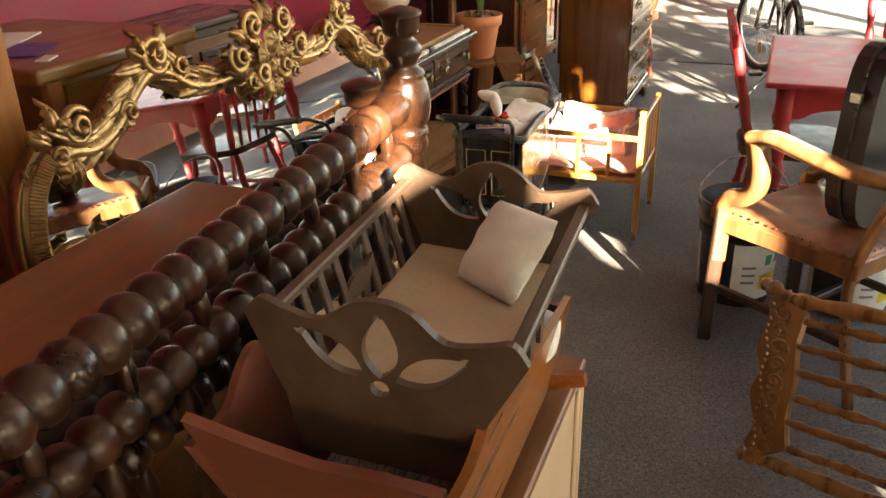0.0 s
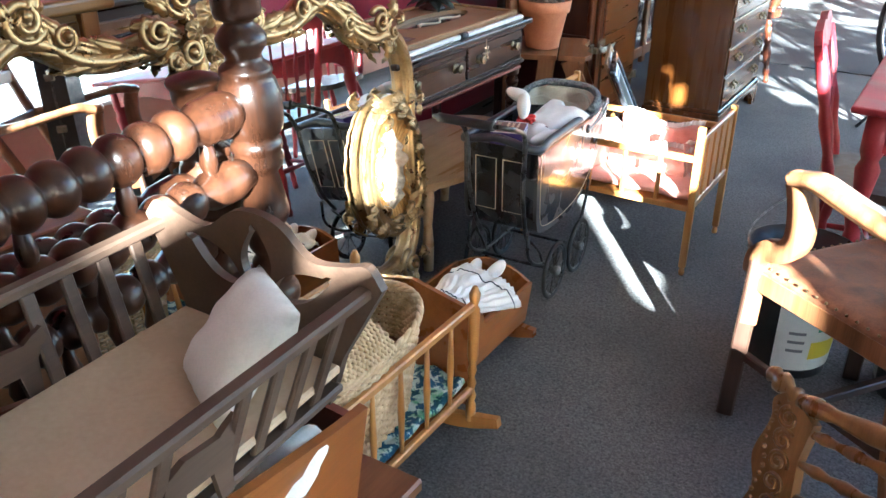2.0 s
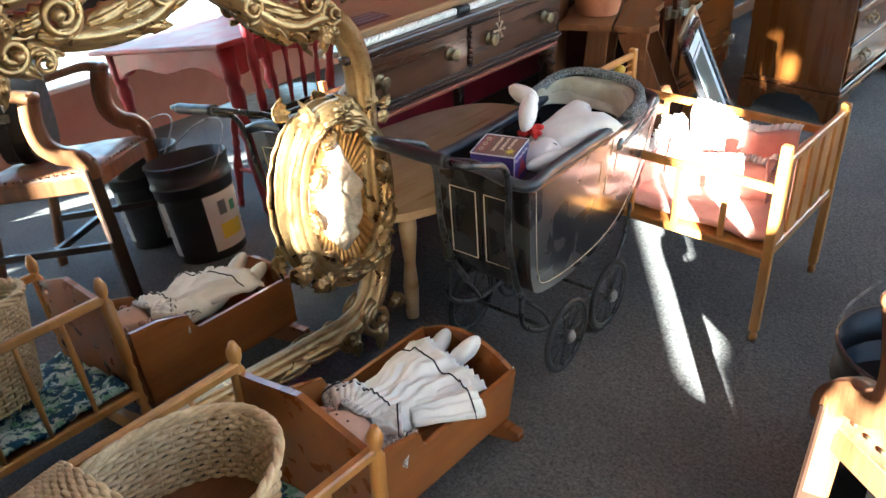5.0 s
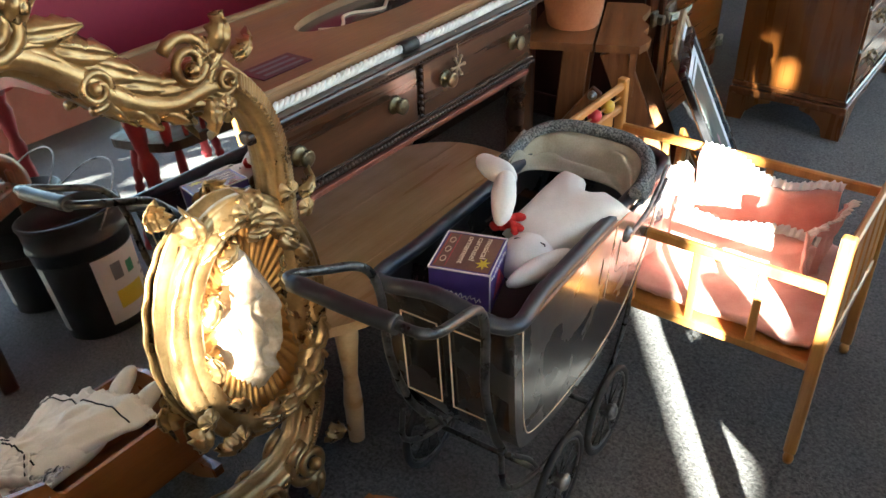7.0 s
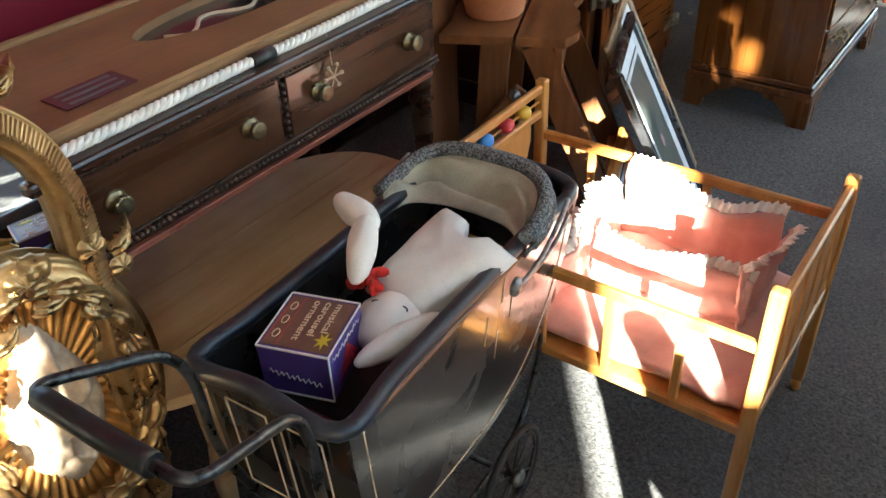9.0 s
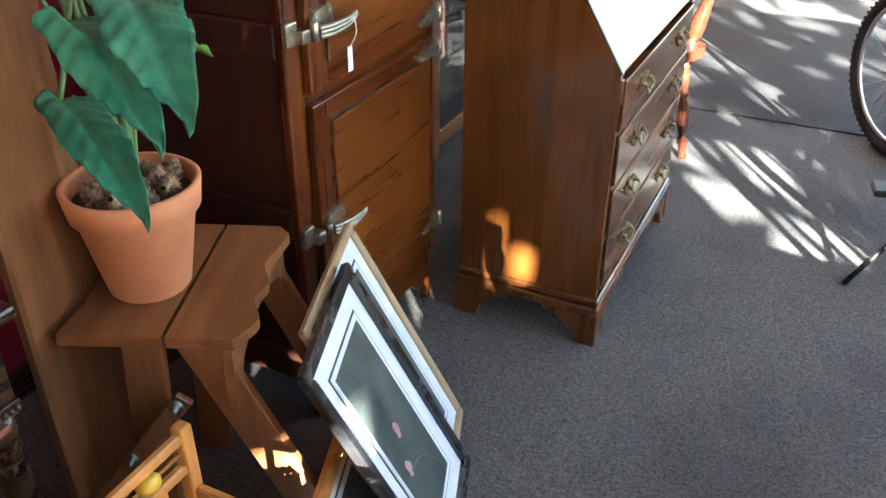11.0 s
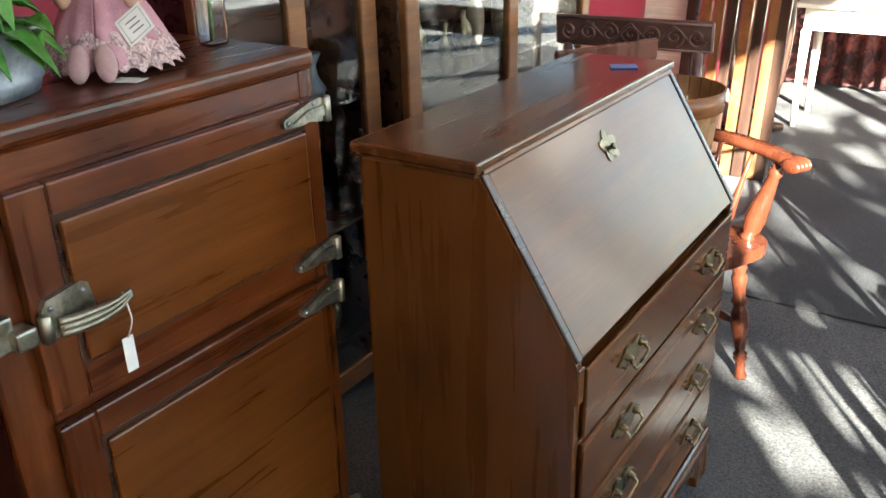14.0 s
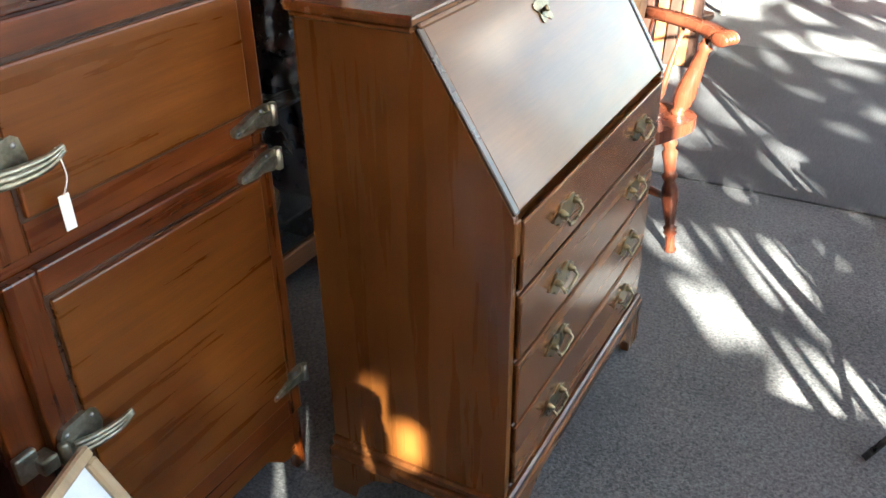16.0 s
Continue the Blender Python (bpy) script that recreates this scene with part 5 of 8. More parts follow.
def wicker_basket():
    d = thing("wicker_bassinet", pose(-0.815, 1.385, 0.20, 0, 0, 6), "hooded woven wicker doll bassinet in the spindle cradle", "basket")

    def outline(a, k=1.0):
        x, y = 0.135 * k * math.cos(a), 0.255 * k * math.sin(a)
        return x * (1 + 0.10 * abs(math.sin(2 * a))), y * (1 + 0.03 * abs(math.sin(2 * a)))
    rows = B()
    n = 180
    for j in range(22):
        z = 0.012 + j * 0.0108
        k = 0.86 + 0.16 * (j / 22)
        pts = []
        for i in range(n):
            a = 2 * math.pi * i / n
            x, y = outline(a, k + 0.014 * (1 if (i // 2 + j) % 2 else -1))
            pts.append((x, y, z))
        tube(rows, pts, 0.0052, 5, True)
    tagged(part("woven_side", rows, M_WICKER, d), kind="stuff")
    st = B()
    for i in range(46):
        a = 2 * math.pi * i / 46
        x0, y0 = outline(a, 0.86)
        x1, y1 = outline(a, 1.02)
        tube(st, [(x0, y0, 0.0), (x1, y1, 0.245)], 0.004, 5)
    tagged(part("stakes", st, M_WICKER, d), kind="stuff")
    rim = B()
    for ph in (0, 2.1, 4.2):
        tube(rim, [(*[c for c in outline(2 * math.pi * i / n, 1.03 + 0.02 * math.cos(i * 0.5 + ph))], 0.252 + 0.006 * math.sin(i * 0.5 + ph)) for i in range(n)], 0.006, 6, True)
    part("braided_rim", rim, M_WICKER, d)
    hood = B()
    for j in range(40):
        f = j / 39
        top = []
        for i in range(61):
            b = math.pi * i / 60
            wob = 0.003 * (1 if (i // 2 + j) % 2 else -1)
            y = -0.262 + 0.262 * f - 0.030 * f * math.sin(b)
            hw = 0.143 * math.sqrt(max(0.0, 1 - ((0.262 - 0.262 * f) / 0.268) ** 2)) ** 0.8 + wob
            z = 0.246 + (0.100 * math.sin(b) ** 0.85 + wob) * min(1.0, 0.10 + f * 1.35) ** 0.7
            top.append((hw * math.cos(b), y, z))
        tube(hood, top, 0.0048, 5)
    tagged(part("hood", hood, M_WICKER, d, "woven hood over one end"), kind="stuff")
    part("basket_floor", slab(B(), [outline(2 * math.pi * i / 40, 0.915) for i in range(40)], 0.010, Matrix.Translation((0, 0, 0.11))), M_STOOL, d, "brown board floor")
    c = B()
    sheet(c, lambda u, v: Vector((-0.89 + 0.10 * u + 0.01 * math.sin(v * 9), 1.17 + 0.10 * v, 0.560 + 0.012 * math.sin(u * 7) * math.cos(v * 5) - 0.06 * abs(u - 0.6))), 14, 12, 0.005)
    tagged(part("white_napkin", c, M_WHITE_CLOTH), "folded white napkin lying on the wicker hood", "napkin")


spindle_cradle()
wicker_basket()


# ---- plain cradle with a rag doll ----
def plain_cradle():
    d = thing("plain_doll_cradle", pose(-0.885, 2.015, 0, 0, 0, 0), "orange-brown wooden doll cradle with notched sides on rockers", "doll cradle")
    side = [(-0.235, 0.075), (0.235, 0.075), (0.240, 0.215), (-0.06, 0.215), (-0.072, 0.225), (-0.085, 0.262), (-0.16, 0.285), (-0.240, 0.290)]
    for s in (1, -1):
        m = Matrix.Translation((s * 0.112, 0, 0)) @ Matrix.Rotation(s * radians(6), 4, "Y") @ Matrix(((0, 0, 1, -0.006), (1, 0, 0, 0), (0, 1, 0, 0), (0, 0, 0, 1)))
        part("side_board", slab(B(), side, 0.011, m), M_ORANGE, d)
    ft = [(p.x, p.y) for p in spline([(-0.128, 0.215, 0), (-0.07, 0.245, 0), (0, 0.258, 0), (0.07, 0.245, 0), (0.128, 0.215, 0)], 5)]
    for y, k in ((0.236, 1.0), (-0.246, 1.12)):
        part("end_board", slab(B(), [(0.100, 0.075), (-0.100, 0.075)] + [(x, z * k) for x, z in ft], 0.012, Matrix.Translation((0, y + 0.006, 0)) @ Matrix(((1, 0, 0, 0), (0, 0, -1, 0), (0, 1, 0, 0), (0, 0, 0, 1)))), M_ORANGE, d)
    part("bottom_board", box(B(), (-0.11, -0.235, 0.07), (0.11, 0.235, 0.08), 0.002), M_ORANGE, d)
    for y in (-0.20, 0.215):
        r = [(p.x, p.y) for p in spline([(-0.17, 0.035, 0), (-0.09, 0.008, 0), (0, 0.0, 0), (0.09, 0.008, 0), (0.165, 0.03, 0)], 6)]
        part("rocker", slab(B(), r + [(0.165, 0.055), (0.10, 0.06), (0.07, 0.072), (-0.07, 0.072), (-0.10, 0.06), (-0.17, 0.058)], 0.022, Matrix.Translation((0, y, 0)) @ Matrix(((1, 0, 0, 0), (0, 0, 1, 0), (0, 1, 0, 0), (0, 0, 0, 1)))), M_ORANGE, d)
    part("price_sticker", box(B(), (0.094, 0.246, 0.195), (0.128, 0.2495, 0.21), 0.001), M_PAPER, d, "small white price sticker")


def rag_doll():
    b = B()
    bx, by, bz = -0.885, 2.015, 0.20

    def inked(n0, index):
        b.faces.ensure_lookup_table()
        for f in b.faces[n0:]:
            f.material_index = index
    blob(b, (bx + 0.010, by - 0.168, bz + 0.040), (0.058, 0.060, 0.046), (0, 0, 0), 2, 0.003, 3)
    rnd = random.Random(4)
    for k in range(60):
        a = math.radians(150 + 240 * k / 60)
        blob(b, (bx + 0.010 + (0.062 + rnd.uniform(0, 0.020)) * math.cos(a), by - 0.172 + (0.060 + rnd.uniform(0, 0.016)) * math.sin(a), bz + 0.035 + rnd.uniform(-0.02, 0.03)), (0.012, 0.007, 0.008), (rnd.uniform(0, 60), 0, rnd.uniform(0, 180)), 3, 0.003, 1, k)
    for x in (-0.014, 0.018):
        blob(b, (bx + 0.010 + x, by - 0.165, bz + 0.0865), (0.003, 0.003, 0.0015), (0, 0, 0), 4, 0, 1)
    blob(b, (bx, by - 0.02, bz + 0.018), (0.085, 0.16, 0.045), (0, 0, 0), 0, 0.006, 3, 2)

    def dress(u, v):
        x = (u - 0.5) * 2
        half = 0.058 + 0.030 * v + 0.030 * v * v
        if v < 0.22:
            half += 0.012 * math.cos(v / 0.22 * math.pi / 2)
        gather = 0.0035 * math.sin(u * 52 + 2 * v) * (1.1 - v) + 0.006 * math.sin(u * 21 + 3 * v) * v
        crease = 0.014 * noise.noise(Vector((u * 3.2, v * 4.0, 3))) + 0.006 * noise.noise(Vector((u * 9, v * 8, 1)))
        return Vector((bx + 0.004 + x * half + 0.006 * math.sin(v * 7), by - 0.118 + 0.262 * v + 0.016 * math.sin(u * 5 + 1) * v, bz + 0.018 + 0.062 * max(0.0, 1 - x * x) ** 0.5 * (1 - 0.25 * v) + gather + crease))
    sheet(b, dress, 90, 60, 0.002)

    def flap(c, lx, ly, rot, tilt, seed, index):
        m = pose(bx + c[0], by + c[1], bz + c[2], tilt, 0, rot)
        sheet(b, lambda u, v: m @ Vector(((u - 0.5) * lx * (0.7 + 0.5 * v), (v - 0.5) * ly, 0.030 * max(0.0, 1 - (2 * u - 1) ** 2) ** 0.5 + 0.010 * noise.noise(Vector((u * 4, v * 4, seed))) + 0.003 * math.sin(u * 34))), 30, 20, 0.002, index)
        n0 = len(b.faces)
        tube(b, [m @ Vector(((u - 0.5) * lx * 1.13, 0.36 * ly, 0.033 * max(0.0, 1 - (2 * u - 1) ** 2) ** 0.5 + 0.010 * noise.noise(Vector((u * 4, 0.86 * 4, seed))))) for u in [i / 20 for i in range(21)]], 0.0018, 5)
        inked(n0, 4)
    flap((0.098, 0.035, 0.020), 0.10, 0.15, -30, 0, 5, 0)
    flap((-0.075, -0.085, 0.012), 0.085, 0.10, 50, 0, 8, 1)
    flap((0.085, -0.110, 0.008), 0.085, 0.09, -60, 0, 11, 1)
    flap((0.055, -0.085, 0.042), 0.075, 0.06, -45, 0, 14, 0)
    flap((-0.045, -0.090, 0.045), 0.070, 0.06, 40, 0, 17, 0)
    for v in (0.20, 0.86):
        n0 = len(b.faces)
        tube(b, [dress(0.04 + 0.92 * i / 50, v) + Vector((0, 0, 0.002)) for i in range(51)], 0.0019, 5)
        inked(n0, 4)
    n0 = len(b.faces)
    sheet(b, lambda u, v: dress(u, 1.0) + Vector((0, 0.016 * v, -0.010 * v + 0.006 * math.sin(u * 120) * v)), 180, 3, 0.0012)
    for x, z, r in ((-0.045, 0.022, 8), (0.030, 0.040, -12)):
        blob(b, (bx + x, by + 0.185, bz + z), (0.022, 0.055, 0.022), (24, 0, r), 0, 0.003, 3, 9 + x)
    blob(b, (bx + 0.006, by - 0.125, bz + 0.082), (0.040, 0.012, 0.008), (0, 0, 0), 1, 0.003, 3, 20)
    ob = part("rag_doll", b, [M_WHITE_CLOTH, M_STRIPE_CLOTH, M_SKIN, M_HAIR, M_NAVY_TRIM])
    tagged(ob, "cloth rag doll in a white frilled dress lying in a cradle", "doll")


plain_cradle()
rag_doll()


# ---- doll pram ----
def wheel(parent, c, r, axis_x=1):
    w = B()
    n = 40
    tube(w, [(0, r * 0.93 * math.cos(2 * math.pi * i / n), r * 0.93 * math.sin(2 * math.pi * i / n)) for i in range(n)], 0.0075, 8, True)
    ob = part("wheel", w, M_RUBBER, parent, "thin worn rubber tyred wheel", at=Matrix.Translation(c))
    rim = B()
    tube(rim, [(0, r * 0.84 * math.cos(2 * math.pi * i / n), r * 0.84 * math.sin(2 * math.pi * i / n)) for i in range(n)], 0.004, 6, True)
    for k in range(10):
        a = math.pi * k / 5
        tube(rim, [(0, 0.01 * math.cos(a), 0.01 * math.sin(a)), (0, r * 0.84 * math.cos(a), r * 0.84 * math.sin(a))], 0.0017, 5)
    part("rim", rim, M_DARK_STEEL, ob)
    part("hub", lathe(B(), [(0.012, -0.012), (0.016, -0.008), (0.016, 0.008), (0.020, 0.012), (0.014, 0.020), (0.003, 0.023)], 16, pose(0, 0, 0, 0, 90, 0)), M_STEEL, ob, "bright metal hub cap")


def pram():
    d = thing("doll_pram", pose(-0.965, 2.70, 0, 0, 0, 3), "old black doll pram with folded tweed hood on spoked wheels", "pram")
    w = 0.125
    prof = [(-0.31, 0.585), (-0.302, 0.44), (-0.29, 0.33), (-0.25, 0.285), (-0.10, 0.265), (0.08, 0.275), (0.20, 0.33), (0.29, 0.44), (0.345, 0.56), (0.34, 0.585)]
    out = [(p.x, p.y) for p in spline([(x, z, 0) for x, z in prof[:-1]], 5)] + [prof[-1]]
    for s in (1, -1):
        m = Matrix.Translation((s * w - 0.006, 0, 0)) @ Matrix(((0, 0, 1, 0), (1, 0, 0, 0), (0, 1, 0, 0), (0, 0, 0, 1)))
        sd = part("side_panel", slab(B(), out, 0.012, m), M_PRAM, d)
        ln = B()
        tube(ln, [(s * (w + 0.0065), x * 0.91, 0.43 + (z - 0.43) * 0.88) for x, z in out], 0.0012, 5)
        for y, z in ((0.02, 0.47), (0.075, 0.52), (0.10, 0.47), (0.05, 0.42)):
            tube(ln, [(s * (w + 0.0065), y, z), (s * (w + 0.0065), y + 0.012, z + 0.05)], 0.0012, 5)
        part("coach_line", ln, M_CREAM_INK, sd, "thin worn cream coach line")
    b = B()
    c = [(y, z) for y, z in out]
    for i in range(len(c) - 1):
        (y0, z0), (y1, z1) = c[i], c[i + 1]
        vs = [b.verts.new((x, y, z)) for x, y, z in ((-w + 0.006, y0, z0), (w - 0.006, y0, z0), (w - 0.006, y1, z1), (-w + 0.006, y1, z1))]
        b.faces.new(vs)
    bmesh.ops.remove_doubles(b, verts=b.verts[:], dist=0.0005)
    bmesh.ops.recalc_face_normals(b, faces=b.faces[:])
    bmesh.ops.solidify(b, geom=b.faces[:], thickness=0.008)
    bd = part("body_shell", b, M_BLACK, d, "glossy black painted body")
    pn = B()
    for x0, x1 in ((-0.085, -0.012), (0.012, 0.085)):
        fr = [(x0, -0.3135, 0.54), (x1, -0.3135, 0.54), (x1, -0.304, 0.36), (x0, -0.304, 0.36)]
        tube(pn, [*fr, fr[0]], 0.0016, 5)
    part("panel_line", pn, M_CREAM_INK, bd)
    rim = B()
    ring = [(-w, -0.318, 0.592), (0, -0.330, 0.615), (w, -0.318, 0.592)] + [(w, y, 0.592) for y in (-0.2, 0.0, 0.2, 0.33)] + [(0, 0.35, 0.60)] + [(-w, y, 0.592) for y in (0.33, 0.2, 0.0, -0.2)]
    tube(rim, spline(ring, 5, True), 0.014, 8, True)
    part("padded_rim", rim, M_NAVY, d, "padded navy vinyl rim")
    strip = B()
    for s in (1, -1):
        box(strip, (s * (w + 0.004) - 0.006, -0.30, 0.566), (s * (w + 0.004) + 0.006, 0.16, 0.576), 0.003)
    part("rim_strip", strip, M_STOOL, d, "worn brown wooden strip under the rim")
    part("inner_floor", box(B(), (-w + 0.01, -0.29, 0.44), (w - 0.01, 0.31, 0.45), 0.002), M_BLACK_LEATHER, d)
    # folded hood
    hd = B()

    def hood(u, v):
        a = math.pi * (0.02 + 0.96 * u)
        c = math.cos(a)
        r = 0.142 + 0.012 * math.sin(math.pi * v)
        y = 0.075 + 0.200 * math.sin(a) ** 0.45 + 0.022 * math.sin(math.pi * v)
        z = 0.572 + 0.040 * v + (0.012 + 0.030 * v) * math.sin(a) + 0.005 * math.sin(v * 12)
        return Vector((math.copysign(r * abs(c) ** 0.62, c), y, z))
    sheet(hd, hood, 40, 10, 0.007)
    tube(hd, [hood(k / 60, 1.0) for k in range(61)], 0.0135, 10)
    h = part("hood", hd, M_TWEED, d, "folded grey tweed hood")
    li = B()

    def lining(u, v):
        a = math.pi * (0.03 + 0.94 * u)
        k = 1 - 0.10 * v
        f = (0.034 * noise.noise(Vector((u * 7, v * 3, 2))) + 0.016 * math.sin(v * 11 + u * 9)) * math.sin(math.pi * v)
        c = math.cos(a)
        return Vector((math.copysign(0.134 * k * abs(c) ** 0.62, c), 0.075 + 0.192 * (math.sin(a) ** 0.45) * (1 - 0.42 * v), 0.612 - 0.034 * v + 0.7 * f + 0.030 * math.sin(a) * (1 - 0.7 * v)))
    sheet(li, lining, 60, 26, 0.003)
    part("lining", li, M_LINEN, h, "creased cream cloth lining")
    for s in (1, -1):
        st = B()
        tube(st, spline([(s * 0.158, 0.08, 0.555), (s * 0.164, 0.14, 0.575), (s * 0.164, 0.20, 0.605), (s * 0.158, 0.25, 0.625)], 4), 0.004, 6)
        tube(st, spline([(s * 0.158, 0.09, 0.553), (s * 0.166, 0.18, 0.575), (s * 0.160, 0.25, 0.595)], 4), 0.004, 6)
        lathe(st, [(0.016, 0), (0.016, 0.006), (0.006, 0.012)], 14, pose(s * 0.150, 0.082, 0.555, 0, s * 90, 0))
        part("hood_stay", st, M_STEEL, h, "worn metal hood stays")
    hn = B()
    for s in (1, -1):
        tube(hn, spline([(s * 0.085, -0.255, 0.25), (s * 0.092, -0.300, 0.33), (s * 0.096, -0.338, 0.46), (s * 0.100, -0.345, 0.590), (s * 0.106, -0.375, 0.655), (s * 0.118, -0.450, 0.690), (s * 0.126, -0.505, 0.712), (s * 0.112, -0.528, 0.720), (s * 0.060, -0.530, 0.720)], 6), 0.0078, 9)
    hh = part("handle", hn, M_DARK_STEEL, d, "bent black steel handle")
    part("handle_grip", tube(B(), spline([(-0.105, -0.529, 0.720), (0.0, -0.531, 0.720), (0.078, -0.530, 0.720)], 6), 0.0142, 10), M_PLASTIC_BLACK, hh, "black rubber grip")
    ch = B()
    for s in (1, -1):
        tube(ch, spline([(s * 0.105, -0.30, 0.30), (s * 0.112, -0.29, 0.20), (s * 0.115, -0.17, 0.13), (s * 0.118, 0.0, 0.12), (s * 0.115, 0.16, 0.13), (s * 0.11, 0.25, 0.22), (s * 0.11, 0.27, 0.30)], 6), 0.006, 8)
        tube(ch, spline([(s * 0.10, -0.26, 0.25), (s * 0.11, -0.20, 0.19), (s * 0.11, -0.16, 0.13)], 5), 0.005, 6)
    for y in (-0.145, 0.085):
        tube(ch, [(-0.15, y, 0.104), (0.15, y, 0.104)], 0.006, 8)
    part("chassis", ch, M_DARK_STEEL, d, "curved steel spring chassis")
    for x in (-0.150, 0.150):
        wheel(d, (x, -0.145, 0.104), 0.104)
        wheel(d, (x, 0.085, 0.104), 0.104)


pram()


def pram_doll():
    b = B()
    m = pose(-0.925, 2.735, 0.555, 16, 6, -14)

    def torso(u, v, s):
        a, c = u * 2 - 1, v * 2 - 1
        k = (max(0.0, 1 - a ** 4) * max(0.0, 1 - c ** 4)) ** 0.5
        notch = 0.030 * max(0.0, 1 - (a * 3.2) ** 2) * max(0.0, c) ** 3
        w = 0.070 + 0.014 * c
        return m @ Vector((a * w, c * 0.098 - notch, 0.030 + s * (0.036 * k + 0.003 * noise.noise(Vector((a * 3, c * 3, s))) * k)))
    for s in (1, -1):
        sheet(b, lambda u, v: torso(u, v, s), 30, 34)
    bmesh.ops.remove_doubles(b, verts=b.verts[:], dist=0.0008)
    o = Vector((-0.965, 2.70, 0))
    blob(b, o + Vector((-0.085, 0.000, 0.662)), (0.050, 0.023, 0.023), (0, 8, -12), 0, 0.004, 3, 4)
    blob(b, o + Vector((-0.040, -0.045, 0.640)), (0.023, 0.062, 0.022), (26, 0, 26), 0, 0.004, 3, 5)
    blob(b, o + Vector((0.085, -0.120, 0.575)), (0.020, 0.078, 0.021), (0, 0, -14), 0, 0.004, 3, 6)
    blob(b, o + Vector((0.038, -0.090, 0.560)), (0.050, 0.056, 0.040), (0, 0, 0), 0, 0.003, 3, 7)
    rnd = random.Random(8)
    for k in range(16):
        blob(b, o + Vector((-0.018 + rnd.uniform(-0.030, 0.030), -0.065 + rnd.uniform(-0.018, 0.018), 0.600 + rnd.uniform(-0.008, 0.012))), (0.014, 0.008, 0.008), (rnd.uniform(0, 90), 0, rnd.uniform(0, 180)), 1, 0.004, 2, k)
    for x, y, r in ((0.030, -0.098, 0.012), (0.062, -0.085, 0.010)):
        n0 = len(b.faces)
        tube(b, [o + Vector((x + r * math.cos(t), y + 0.6 * r * math.sin(t), 0.6005 - 0.3 * abs(x - 0.04))) for t in [math.pi * i / 8 for i in range(9)]], 0.0012, 5)
        b.faces.ensure_lookup_table()
        for f in b.faces[n0:]:
            f.material_index = 2
    tagged(part("soft_doll", b, [M_WHITE_CLOTH, M_RED_YARN, M_NAVY_TRIM], smooth=True), "unstuffed white cloth doll lying in the pram", "doll")


